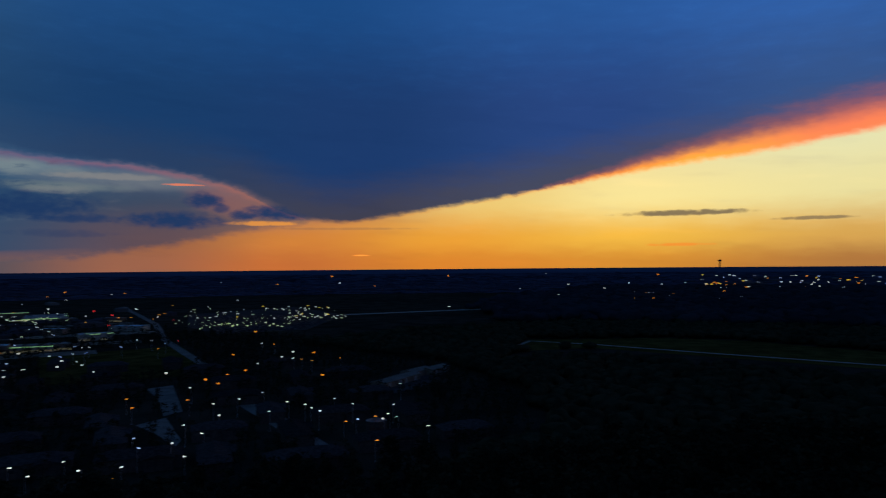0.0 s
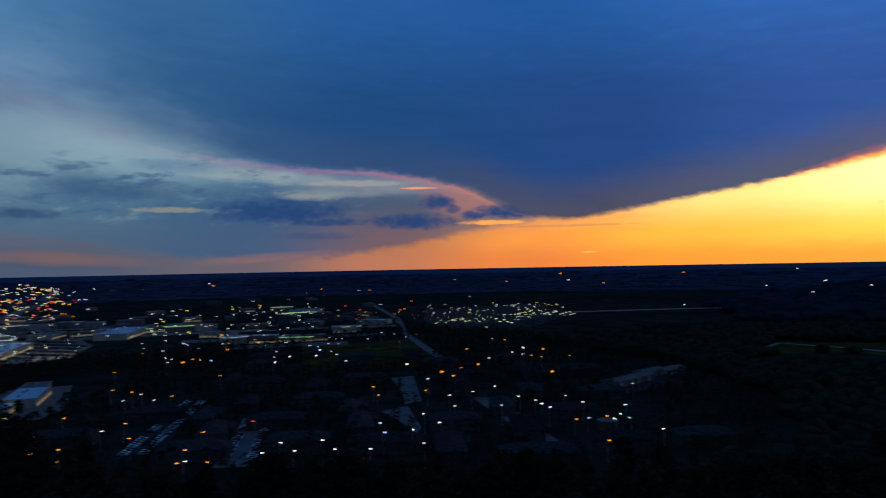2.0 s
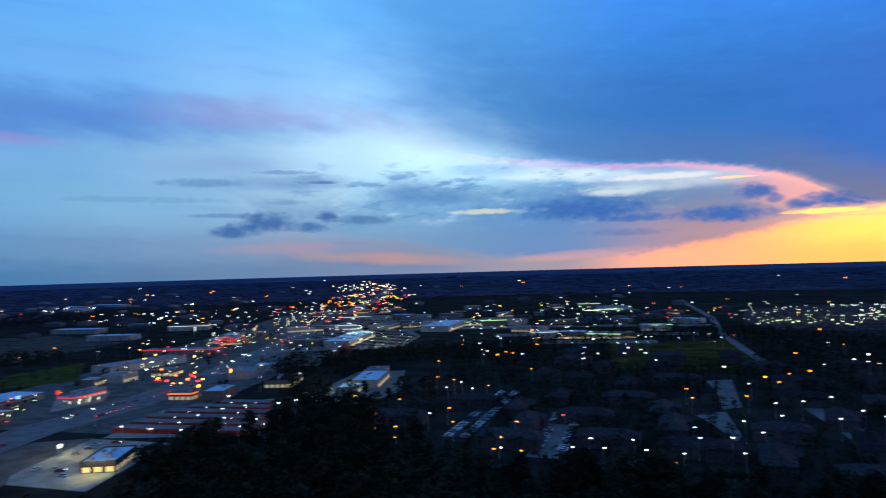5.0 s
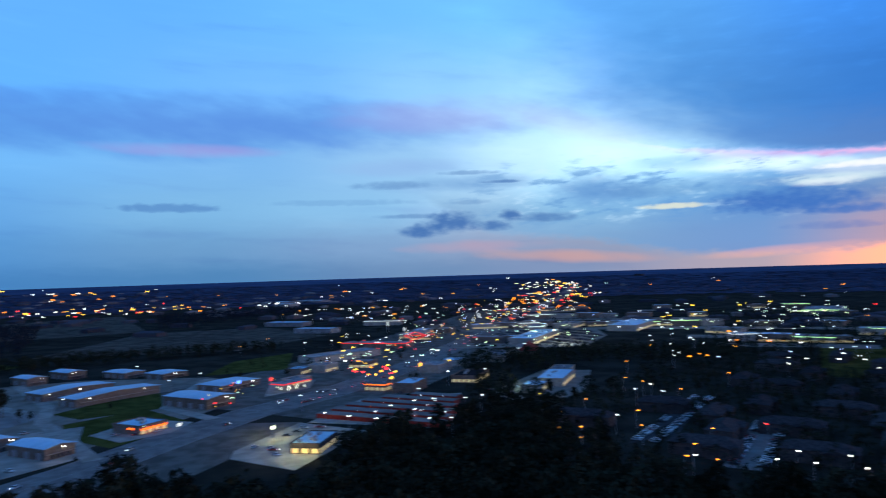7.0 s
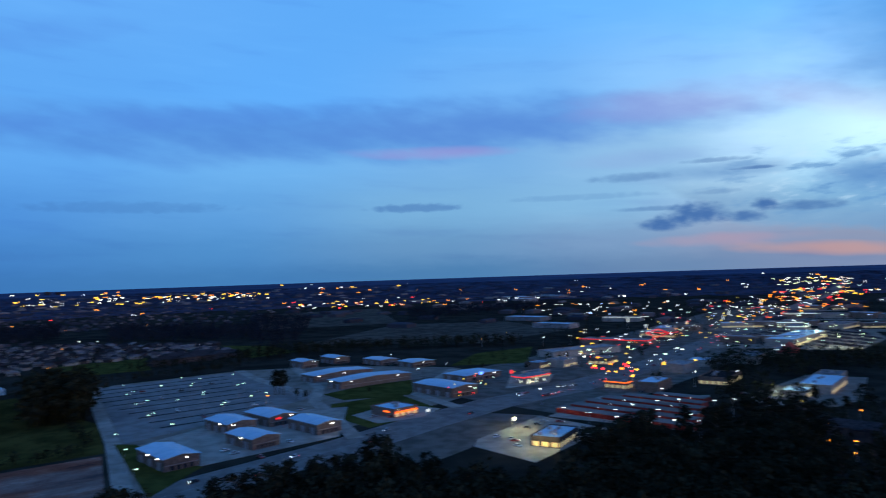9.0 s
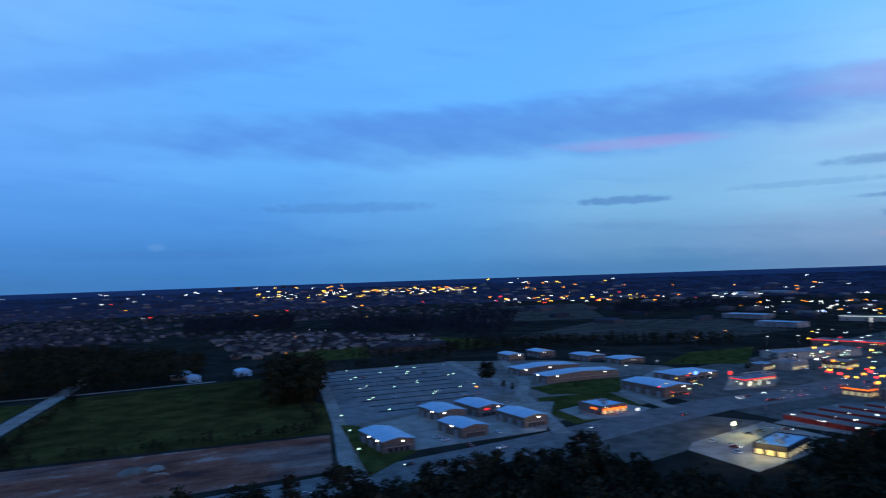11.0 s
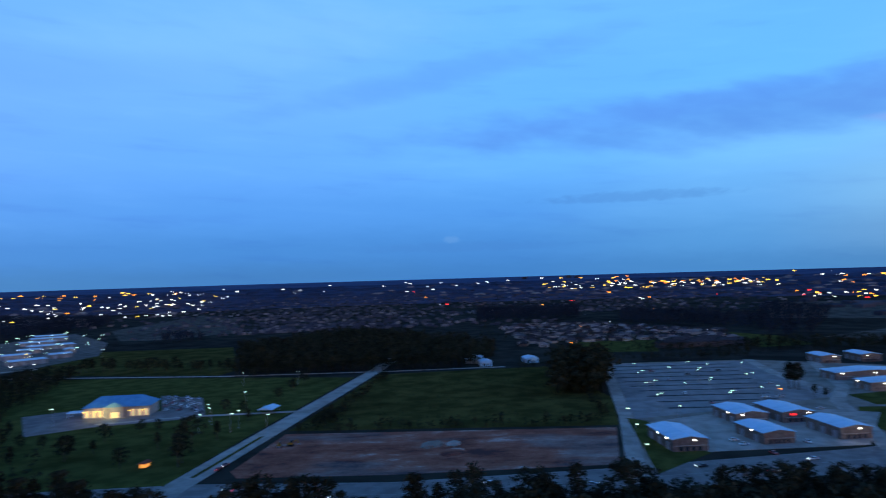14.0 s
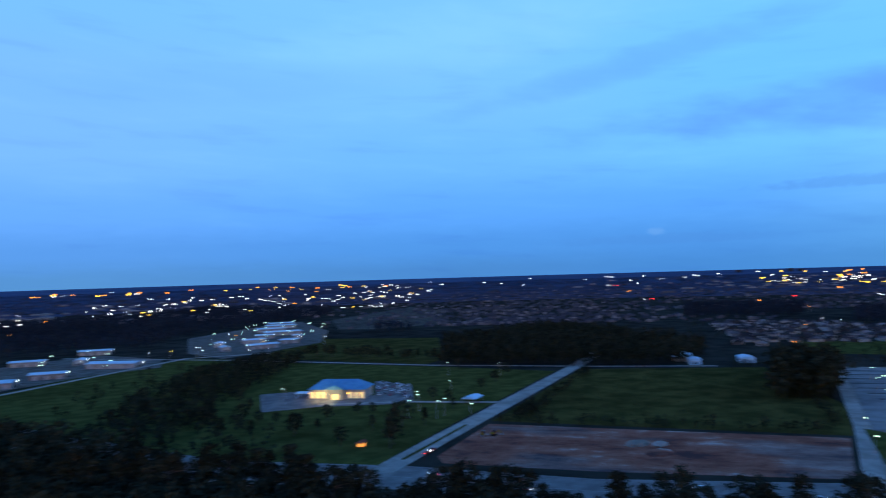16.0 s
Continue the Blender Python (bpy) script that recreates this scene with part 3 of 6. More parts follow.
sheet("car_lot", [(-635, -152), (-687, -45), (-522, 22), (-470, -20), (-409, -85)], M_CAR_LOT, 0.10, "large grey paved lot with painted rows", "parking lot")
sheet("yard_lot", [(-345, -42), (-400, -78), (-470, -20), (-470, 40), (-385, 28)], M_CONCRETE, 0.12, "pale concrete yard between the workshops", "yard")
sheet("diner_lot", [(-352, 96), (-395, 146), (-350, 168), (-300, 108), (-338, 90)], M_CONCRETE, 0.12, "floodlit pale concrete car park", "parking lot")
sheet("storage_yard", [(-392, 150), (-440, 206), (-415, 272), (-326, 206)], M_CONCRETE, 0.10, "pale concrete yard of the storage units", "yard")

# ---- building kit ----
rnd = random.Random(5)
LEAN = math.radians(31.0)   # the quarter's street grid


def part(name, bm, mat, parent, label=""):
    """Links a bmesh as one mesh object under a thing or a part."""
    bmesh.ops.recalc_face_normals(bm, faces=bm.faces)
    me = bpy.data.meshes.new(name)
    bm.to_mesh(me)
    bm.free()
    me.materials.append(mat)
    ob = new(name, me)
    ob.parent = parent
    if label:
        tagged(ob, label)
    return ob


def add_box(bm, centre, size, bevel=0.0):
    made_ = bmesh.ops.create_cube(bm, size=1.0, matrix=Matrix.Translation(centre) @ Matrix.Diagonal((*size, 1)))
    if bevel:
        bmesh.ops.bevel(bm, geom=list({e for v in made_["verts"] for e in v.link_edges}), offset=bevel, segments=2, affect="EDGES")


def add_prism(bm, outline, y0, y1):
    """An x-z outline drawn out along y."""
    a = [bm.verts.new((x, y0, z)) for x, z in outline]
    b = [bm.verts.new((x, y1, z)) for x, z in outline]
    bm.faces.new(a)
    bm.faces.new(list(reversed(b)))
    n = len(outline)
    for i in range(n):
        bm.faces.new((a[i], b[i], b[(i + 1) % n], a[(i + 1) % n]))


def fast_mesh(name, verts, quads, mat):
    """Mesh from numpy arrays; quads is n x 4 (or n x 3)."""
    verts, quads = np.asarray(verts, np.float32), np.asarray(quads, np.int32)
    k = quads.shape[1]
    me = bpy.data.meshes.new(name)
    me.vertices.add(len(verts))
    me.vertices.foreach_set("co", verts.ravel())
    me.loops.add(quads.size)
    me.loops.foreach_set("vertex_index", quads.ravel())
    me.polygons.add(len(quads))
    me.polygons.foreach_set("loop_start", np.arange(len(quads), dtype=np.int32) * k)
    me.update(calc_edges=True)
    me.materials.append(mat)
    return me


def inside(x, y, poly):
    hit, n = False, len(poly)
    for i in range(n):
        (x0, y0), (x1, y1) = poly[i], poly[(i + 1) % n]
        if (y0 > y) != (y1 > y) and x < (x1 - x0) * (y - y0) / (y1 - y0) + x0:
            hit = not hit
    return hit


def scatter(poly, spacing, r, keep_out=()):
    """Jittered points on a grid inside a polygon."""
    xs, ys = [p[0] for p in poly], [p[1] for p in poly]
    out = []
    x = min(xs)
    while x < max(xs):
        y = min(ys)
        while y < max(ys):
            px, py = x + r.uniform(-0.5, 0.5) * spacing, y + r.uniform(-0.5, 0.5) * spacing
            if inside(px, py, poly) and not any(inside(px, py, k) for k in keep_out):
                out.append((px, py))
            y += spacing
        x += spacing
    return out


# ---- trees ----
trees_rng = np.random.default_rng(11)


def leaf_quads(centres, per, spread, size, rng):
    """Small randomly turned leaf tufts round each centre."""
    c = np.repeat(np.asarray(centres, float), per, axis=0)
    n = len(c)
    off = rng.normal(0, 1, (n, 3)) * spread
    off[:, 2] *= 0.6
    a, b = rng.normal(0, 1, (n, 3)), rng.normal(0, 1, (n, 3))
    a[:, 2] *= 0.5
    a /= np.linalg.norm(a, axis=1)[:, None]
    b -= a * (a * b).sum(1)[:, None]
    b /= np.linalg.norm(b, axis=1)[:, None]
    s = rng.uniform(0.55, 1.25, (n, 1)) * size
    p = c + off
    v = np.stack([p - a * s * 0.5, p + b * s * 0.35, p + a * s * 0.5, p - b * s * 0.35], 1).reshape(-1, 3)
    return v, np.arange(n * 4).reshape(-1, 4)


def crown_centres(kind, height, rng, n):
    out = []
    while len(out) < n:
        if kind == "pine":
            t = rng.uniform(0.38, 1.0)
            r = (0.15 + 0.95 * (1 - t) ** 0.7) * height * 0.25 * rng.uniform(0.3, 1.15)
        else:
            t = rng.uniform(0.28, 1.0)
            r = math.sqrt(max(0.02, 1 - ((t - 0.58) / 0.44) ** 2)) * height * 0.40 * rng.uniform(0.35, 1.1)
        a = rng.uniform(0, math.tau)
        out.append((r * math.cos(a), r * math.sin(a), t * height))
    return out


def tree_meshes(kind, height, rng):
    centres = crown_centres(kind, height, rng, 34 if kind == "pine" else 44)
    v, q = leaf_quads(centres, 34, height * 0.048, height * 0.055, rng)
    crown = fast_mesh("crown", v, q, M_LEAF)
    bm = bmesh.new()
    top = height * (0.95 if kind == "pine" else 0.7)
    bmesh.ops.create_cone(bm, cap_ends=True, segments=7, radius1=height * 0.022, radius2=height * 0.005, depth=top, matrix=Matrix.Translation((0, 0, top / 2)))
    for c in centres[::5]:
        base = Vector((0, 0, max(0.25 * height, c[2] - height * 0.10)))
        tip = Vector(c)
        d = tip - base
        m = Matrix.Translation((base + tip) / 2) @ d.to_track_quat("Z", "Y").to_matrix().to_4x4()
        bmesh.ops.create_cone(bm, cap_ends=False, segments=5, radius1=height * 0.009, radius2=height * 0.003, depth=d.length, matrix=m)
    me = bpy.data.meshes.new("trunk")
    bm.to_mesh(me)
    bm.free()
    me.materials.append(M_BARK)
    return me, crown


TREE_KINDS = []
for i_ in range(8):
    kind_ = "pine" if i_ % 2 == 0 else "oak"
    TREE_KINDS.append((kind_, *tree_meshes(kind_, 10.0, trees_rng)))


def tree(x, y, height, group, kind=None):
    """One tree of its own: trunk with limbs, and a ragged crown."""
    k = rnd.choice([t for t in TREE_KINDS if kind in (None, t[0])])
    thing = new("pine_tree" if k[0] == "pine" else "oak_tree")
    thing.matrix_basis = pose(x, y, land(x, y), 0, 0, rnd.uniform(0, 360)) @ Matrix.Diagonal((height / 10 * rnd.uniform(0.85, 1.15), height / 10 * rnd.uniform(0.85, 1.15), height / 10, 1))
    tagged(thing, "tall dark green pine tree with a ragged crown" if k[0] == "pine" else "dark green broad oak tree with a rounded crown", "tree", group)
    for nm, me in (("trunk", k[1]), ("crown", k[2])):
        o = new(nm, me)
        o.parent = thing
    return thing


def near_wood(name, places, low, high, label, per=16, clumps=9, mat=None):
    """Many trees as one mass of leaf tufts on thin trunks."""
    rng = np.random.default_rng(len(places) + 3)
    vs, qs, base = [], [], 0
    for x, y in places:
        h = rng.uniform(low, high)
        k = "pine" if rng.random() < 0.5 else "oak"
        c = np.array(crown_centres(k, h, rng, clumps)) + np.array([x, y, land(x, y)])
        v, q = leaf_quads(c, per, h * 0.075, h * 0.12, rng)
        t = h * 0.02
        tv = np.array([(x - t, y, 0), (x + t, y, 0), (x + t, y, h * 0.7), (x - t, y, h * 0.7), (x, y - t, 0), (x, y + t, 0), (x, y + t, h * 0.7), (x, y - t, h * 0.7)]) + np.array([0, 0, land(x, y)])
        v = np.concatenate([v, tv])
        q = np.concatenate([q, np.array([[0, 1, 2, 3], [4, 5, 6, 7]]) + len(q) * 4])
        vs.append(v)
        qs.append(q + base)
        base += len(v)
    ob = new(name, fast_mesh(name, np.concatenate(vs), np.concatenate(qs), mat or M_CANOPY))
    return tagged(ob, label, "woods", kind="stuff")


ico_ = bmesh.new()
bmesh.ops.create_icosphere(ico_, subdivisions=2, radius=1.0)
LUMP_V = np.array([v.co[:] for v in ico_.verts])
LUMP_F = np.array([[v.index for v in f.verts] for f in ico_.faces])
ico_.free()
ico_ = bmesh.new()
bmesh.ops.create_icosphere(ico_, subdivisions=1, radius=1.0)
SMALL_V = np.array([v.co[:] for v in ico_.verts])
SMALL_F = np.array([[v.index for v in f.verts] for f in ico_.faces])
ico_.free()


def far_wood(name, places, low, high, wide, label, mat=M_CANOPY, simple=False):
    """Distant canopy: each tree a ragged, dented crown."""
    rng = np.random.default_rng(len(places))
    vs, fs = [], []
    lump_v, lump_f = (SMALL_V, SMALL_F) if simple else (LUMP_V, LUMP_F)
    for i, (x, y) in enumerate(places):
        h, w = rng.uniform(low, high), wide * rng.uniform(0.7, 1.3)
        v = lump_v * rng.uniform(0.62, 1.25, (len(lump_v), 1)) * np.array([w, w, h * 0.5]) + np.array([x, y, h * 0.55 + land(x, y)])
        vs.append(v)
        fs.append(lump_f + i * len(lump_v))
    ob = new(name, fast_mesh(name, np.concatenate(vs), np.concatenate(fs), mat))
    return tagged(ob, label, "woods", kind="stuff")


# ---- buildings ----
def thing_at(name, x, y, degrees, label, category, group=""):
    ob = new(name)
    ob.matrix_basis = pose(x, y, land(x, y), 0, 0, degrees)
    return tagged(ob, label, category, group)


def wall_lamp(parent, x, y, z, key="w", size=0.5):
    bm = bmesh.new()
    add_box(bm, (x, y, z), (size * 1.3, size * 1.3, size * 0.8), 0.06)
    return part("wall_lamp", bm, GLOWS[key], parent, "glowing wall flood lamp")


def workshop(x, y, length, width, degrees, eave, label, rise=1.3, lamps=((0.5, 0.0), (-0.2, 0.5)), fronts=4, group="brick workshops", wall=None, roof=None):
    """A long gabled metal-roofed workshop, its ridge along local x and its brick front at +x."""
    th = thing_at("workshop", x, y, degrees, label, "workshop", group)
    hw, hl = width / 2, length / 2
    bm = bmesh.new()
    # gable prism along x
    a = [(-hw, 0), (hw, 0), (hw, eave), (0, eave + rise), (-hw, eave)]
    lo = [bm.verts.new((-hl, y_, z_)) for y_, z_ in a]
    hi = [bm.verts.new((hl, y_, z_)) for y_, z_ in a]
    bm.faces.new(lo)
    bm.faces.new(hi)
    for i in range(5):
        bm.faces.new((lo[i], lo[(i + 1) % 5], hi[(i + 1) % 5], hi[i]))
    part("wall", bm, wall or M_BRICK, th)
    bm = bmesh.new()
    o = 0.5
    for s in (1, -1):
        y0, z0, y1, z1 = 0.0, eave + rise + 0.12, s * (hw + o), eave - o * rise / hw + 0.12
        v = [bm.verts.new(p) for p in ((-hl - o, y0, z0), (hl + o, y0, z0), (hl + o, y1, z1), (-hl - o, y1, z1), (-hl - o, y0, z0 + 0.18), (hl + o, y0, z0 + 0.18), (hl + o, y1, z1 + 0.18), (-hl - o, y1, z1 + 0.18))]
        for f in ((0, 1, 2, 3), (4, 5, 6, 7), (0, 1, 5, 4), (1, 2, 6, 5), (2, 3, 7, 6), (3, 0, 4, 7)):
            bm.faces.new([v[i] for i in f])
    part("roof", bm, roof or M_ROOF_WHITE, th, "pale standing-seam metal roof")
    bm = bmesh.new()
    for k in range(int(length / 3) + 1):
        xk = -hl + k * 3.0
        for s in (1, -1):
            m = Matrix.Translation((xk, s * hw / 2, eave + rise / 2 + 0.34)) @ Matrix.Rotation(-s * math.atan2(rise, hw), 4, "X")
            bmesh.ops.create_cube(bm, size=1.0, matrix=m @ Matrix.Diagonal((0.12, hw * 1.02, 0.10, 1)))
    part("roof_seams", bm, roof or M_ROOF_WHITE, th)
    for k in range(fronts):
        yk = (k + 0.5) / fronts * width * 0.7 - width * 0.35
        bm = bmesh.new()
        add_box(bm, (hl + 0.05, yk, 1.3), (0.14, width * 0.7 / fronts * 0.6, 1.9))
        part("window", bm, M_GLASS, th)
    bm = bmesh.new()
    add_box(bm, (hl + 0.25, 0, 2.75), (0.5, width * 0.9, 0.25))
    part("ledge", bm, M_STUCCO, th)
    for k in range(max(2, int(length / 9))):
        bm = bmesh.new()
        add_box(bm, (-hl + (k + 0.5) * length / max(2, int(length / 9)), -hw - 0.05, 1.8), (3.6, 0.14, 3.6))
        part("roller_door", bm, M_STEEL, th)
    for fx, fy in lamps:
        if abs(fx) == 0.5:
            wall_lamp(th, (hl + 0.3) * (1 if fx > 0 else -1), fy * width, eave - 0.5)
        else:
            wall_lamp(th, fx * length, (hw + 0.3) * (1 if fy > 0 else -1), eave - 0.5)
    return th


def flat_shop(name, x, y, length, width, degrees, height, label, wall, stripe=None, lit=(), units=3, category="shop", roof=None, group=""):
    """A flat-roofed shop with a parapet, roof machines, a fascia and windows on chosen sides (+x, -x, +y, -y)."""
    th = thing_at(name, x, y, degrees, label, category, group)
    hl, hw = length / 2, width / 2
    bm = bmesh.new()
    add_box(bm, (0, 0, height / 2), (length, width, height))
    part("wall", bm, wall, th)
    bm = bmesh.new()
    for sx, sy, lx, ly in ((0, hw, length + 0.6, 0.3), (0, -hw, length + 0.6, 0.3), (hl, 0, 0.3, width), (-hl, 0, 0.3, width)):
        add_box(bm, (sx, sy, height + 0.3), (lx, ly, 0.9))
    part("parapet", bm, wall, th)
    bm = bmesh.new()
    add_box(bm, (0, 0, height + 0.08), (length - 0.4, width - 0.4, 0.16))
    part("roof", bm, roof or M_ROOF_GREY, th)
    for k in range(units):
        bm = bmesh.new()
        add_box(bm, (rnd.uniform(-0.35, 0.35) * length, rnd.uniform(-0.3, 0.3) * width, height + 0.75), (2.4, 1.8, 1.2), 0.08)
        part("roof_unit", bm, M_STEEL, th)
    if stripe:
        for sx, sy, lx, ly in ((0, hw + 0.22, length, 0.12), (0, -hw - 0.22, length, 0.12), (hl + 0.22, 0, 0.12, width), (-hl - 0.22, 0, 0.12, width)):
            bm = bmesh.new()
            add_box(bm, (sx, sy, height + 0.1), (lx, ly, 0.7))
            part("fascia", bm, stripe, th)
    for side in lit:
        run = width if "x" in side else length
        n = max(2, int(run / 4))
        for k in range(n):
            p = (k + 0.5) / n * run - run / 2
            s = 1 if side[0] == "+" else -1
            bm = bmesh.new()
            add_box(bm, (s * (hl + 0.06), p, 1.6) if "x" in side else (p, s * (hw + 0.06), 1.6), (0.14, run / n * 0.7, 2.2) if "x" in side else (run / n * 0.7, 0.14, 2.2))
            part("window", bm, M_LIT_WINDOW, th, "lit shop window")
    return th


def hip_house_meshes(length, width, eave, rise):
    """Shared meshes of a hip-roofed house: wall, roof, garage or entry bay, windows."""
    out = []
    bm = bmesh.new()
    add_box(bm, (0, 0, eave / 2), (length, width, eave))
    add_box(bm, (length * 0.22, -width / 2 - 1.2, eave * 0.45), (length * 0.35, 2.4, eave * 0.9))
    out.append(("wall", bm, M_STUCCO))
    bm = bmesh.new()
    o, run = 0.6, min(length, width) / 2
    e = [bm.verts.new(p) for p in ((-length / 2 - o, -width / 2 - o, eave), (length / 2 + o, -width / 2 - o, eave), (length / 2 + o, width / 2 + o, eave), (-length / 2 - o, width / 2 + o, eave))]
    r0, r1 = bm.verts.new((-length / 2 + run, 0, eave + rise)), bm.verts.new((length / 2 - run, 0, eave + rise))
    for f in ((e[0], e[1], r1, r0), (e[1], e[2], r1), (e[2], e[3], r0, r1), (e[3], e[0], r0), (e[3], e[2], e[1], e[0])):
        bm.faces.new(f)
    x0, y0 = length * 0.22, -width / 2 - 2.4
    g = [bm.verts.new(p) for p in ((x0 - length * 0.2, y0 - o, eave * 0.92), (x0 + length * 0.2, y0 - o, eave * 0.92), (x0, y0 - o, eave * 0.92 + rise * 0.6), (x0, 0, eave * 0.92 + rise * 0.6), (x0 - length * 0.2, -width / 2 + 1, eave * 0.92), (x0 + length * 0.2, -width / 2 + 1, eave * 0.92))]
    for f in ((g[0], g[1], g[2]), (g[0], g[2], g[3], g[4]), (g[1], g[5], g[3], g[2])):
        bm.faces.new(f)
    out.append(("roof", bm, M_SHINGLE))
    bm = bmesh.new()
    add_box(bm, (length * 0.22, -width / 2 - 2.44, eave * 0.4), (length * 0.25, 0.12, eave * 0.7))
    out.append(("garage_door", bm, M_ROOF_WHITE))
    bm = bmesh.new()
    add_box(bm, (-length * 0.22, -width / 2 - 0.03, eave * 0.55), (2.2, 0.12, 1.3))
    out.append(("window", bm, M_GLASS))
    return out


def house(x, y, degrees, length, width, eave, rise, label, category, group, shingle=None):
    th = thing_at("house" if category == "house" else "apartment_block", x, y, degrees, label, category, group)
    for nm, bm, mat in hip_house_meshes(length, width, eave, rise):
        part(nm, bm, shingle if shingle and nm == "roof" else M_STUCCO if shingle and nm == "wall" else M_DIM_BRICK if nm in ("wall", "garage_door") else mat, th)
    return th


# ---- vehicles ----
def car_kind(paint, label):
    th = new("car")
    tagged(th, label, "car", "cars")
    bm = bmesh.new()
    add_prism(bm, [(-2.3, 0.35), (2.25, 0.35), (2.35, 0.62), (2.2, 0.82), (1.0, 0.95), (-1.6, 0.98), (-2.3, 0.90)], -0.9, 0.9)
    bmesh.ops.bevel(bm, geom=bm.edges[:], offset=0.06, segments=1, affect="EDGES")
    part("body", bm, paint, th)
    bm = bmesh.new()
    add_prism(bm, [(-1.75, 0.96), (1.05, 0.94), (0.35, 1.42), (-1.2, 1.45)], -0.78, 0.78)
    part("cabin", bm, M_GLASS, th)
    bm = bmesh.new()
    add_box(bm, (-0.42, 0, 1.46), (1.5, 1.4, 0.07), 0.03)
    part("car_roof", bm, paint, th)
    for sx in (1.4, -1.4):
        for sy in (0.82, -0.82):
            bm = bmesh.new()
            bmesh.ops.create_cone(bm, cap_ends=True, segments=12, radius1=0.33, radius2=0.33, depth=0.22, matrix=Matrix.Translation((sx, sy, 0.33)) @ Matrix.Rotation(math.pi / 2, 4, "X"))
            part("wheel", bm, M_TYRE, th)
    return th


def add_lights(th, front, rear):
    for sx, mat, nm in ((2.34, GLOWS["w"], "headlight"), (-2.32, GLOWS["r"], "tail_light")):
        if (nm == "headlight" and front) or (nm == "tail_light" and rear):
            for sy in (0.62, -0.62):
                bm = bmesh.new()
                add_box(bm, (sx, sy, 0.72), (0.10, 0.34, 0.16))
                part(nm, bm, mat, th)


CAR_KINDS = []
for paint_, word_ in zip(M_CAR, ("white", "silver grey", "dark", "red")):
    CAR_KINDS.append([paint_, "%s parked saloon car" % word_, None])


def car(x, y, degrees, kind=None):
    k = CAR_KINDS[rnd.choice((0, 0, 1, 1, 2, 2, 3)) if kind is None else kind]
    spot = pose(x, y, 0.12, 0, 0, degrees)
    if k[2] is None:
        k[2] = car_kind(k[0], k[1])
        k[2].matrix_basis = spot
        return k[2]
    return copy_thing(k[2], spot)


def pole_sign(x, y, degrees, height, wide, tall, mat, label):
    th = thing_at("pole_sign", x, y, degrees, label, "sign", "lit pole signs")
    bm = bmesh.new()
    for s in (-0.3, 0.3):
        bmesh.ops.create_cone(bm, cap_ends=True, segments=8, radius1=0.18, radius2=0.14, depth=height, matrix=Matrix.Translation((0, s * wide, height / 2)))
    part("post", bm, M_STEEL, th)
    bm = bmesh.new()
    add_box(bm, (0, 0, height + tall / 2), (0.5, wide + 0.3, tall + 0.3), 0.06)
    frame_ = part("frame", bm, M_STEEL, th)
    for s in (1, -1):
        bm = bmesh.new()
        add_box(bm, (s * 0.28, 0, height + tall / 2), (0.06, wide, tall))
        part("panel", bm, mat, frame_, "glowing sign panel")
    return th

# ground places of the street lamps: near or far, colour of the light, places
LAMP_PLACES = []
LAMP_PLACES.append(("near", "o", [(-36, 374), (-32, 323), (-52, 363), (-90, 611), (-113, 600), (-123, 608), (-175, 727), (-162, 523), (-154, 425), (-282, 693), (-179, 403), (-194, 430), (-126, 269), (-421, 667), (-327, 448), (-186, 246), (-224, 291), (-210, 260), (-199, 241), (-307, 369), (-342, 375), (-249, 271), (-277, 297), (-423, 445), (-363, 378), (-320, 299), (-267, 247), (-251, 230), (-298, 262), (-272, 238), (-1343, 947), (-1314, 924), (-1260, 875), (-1378, 926), (-1358, 913), (-1339, 844), (-1365, 857), (-1457, 506), (-902, 293), (-826, 235)]))
LAMP_PLACES.append(("near", "o", [(-507, -12), (-1484, -260), (-1377, -242), (-1428, -392), (-1000, -281), (-776, -229), (-547, -918)]))
LAMP_PLACES.append(("near", "w", [(-8, 344), (-29, 397), (-29, 372), (-31, 359), (-52, 398), (-65, 414), (-68, 381), (-74, 390), (-79, 399), (-128, 599), (-90, 407), (-94, 379), (-112, 437), (-185, 715), (-122, 415), (-119, 372), (-132, 403), (-113, 331), (-164, 457), (-128, 348), (-107, 290), (-121, 312), (-312, 751), (-333, 762), (-127, 277), (-429, 910), (-350, 693), (-140, 272), (-340, 645), (-153, 284), (-512, 897), (-529, 894), (-157, 264), (-480, 778), (-171, 276), (-320, 510), (-553, 873), (-394, 612), (-465, 718), (-169, 259)]))
LAMP_PLACES.append(("near", "w", [(-564, 860), (-458, 683), (-590, 840), (-621, 829), (-454, 585), (-485, 610), (-192, 238), (-412, 490), (-434, 516), (-541, 643), (-301, 346), (-323, 362), (-710, 792), (-730, 789), (-317, 341), (-269, 273), (-365, 254), (-365, 242), (-319, 203), (-467, 294), (-335, 207), (-807, 494), (-374, 226), (-326, 192), (-414, 237), (-353, 200), (-576, 325), (-376, 212), (-834, 466), (-540, 299), (-344, 185), (-371, 193), (-569, 296), (-749, 380), (-721, 363), (-344, 171), (-361, 178), (-1465, 718), (-1246, 583), (-602, 275)]))
LAMP_PLACES.append(("near", "w", [(-359, 161), (-614, 268), (-790, 334), (-626, 260), (-379, 155), (-790, 299), (-444, 166), (-605, 138), (-580, 110), (-698, 103), (-944, -102), (-1076, -255), (-1095, -285), (-578, -753), (-565, -845), (-623, -937), (-450, -688), (-549, -869), (-429, -690), (-539, -929), (-516, -907), (-399, -741), (-413, -781), (-351, -772)]))
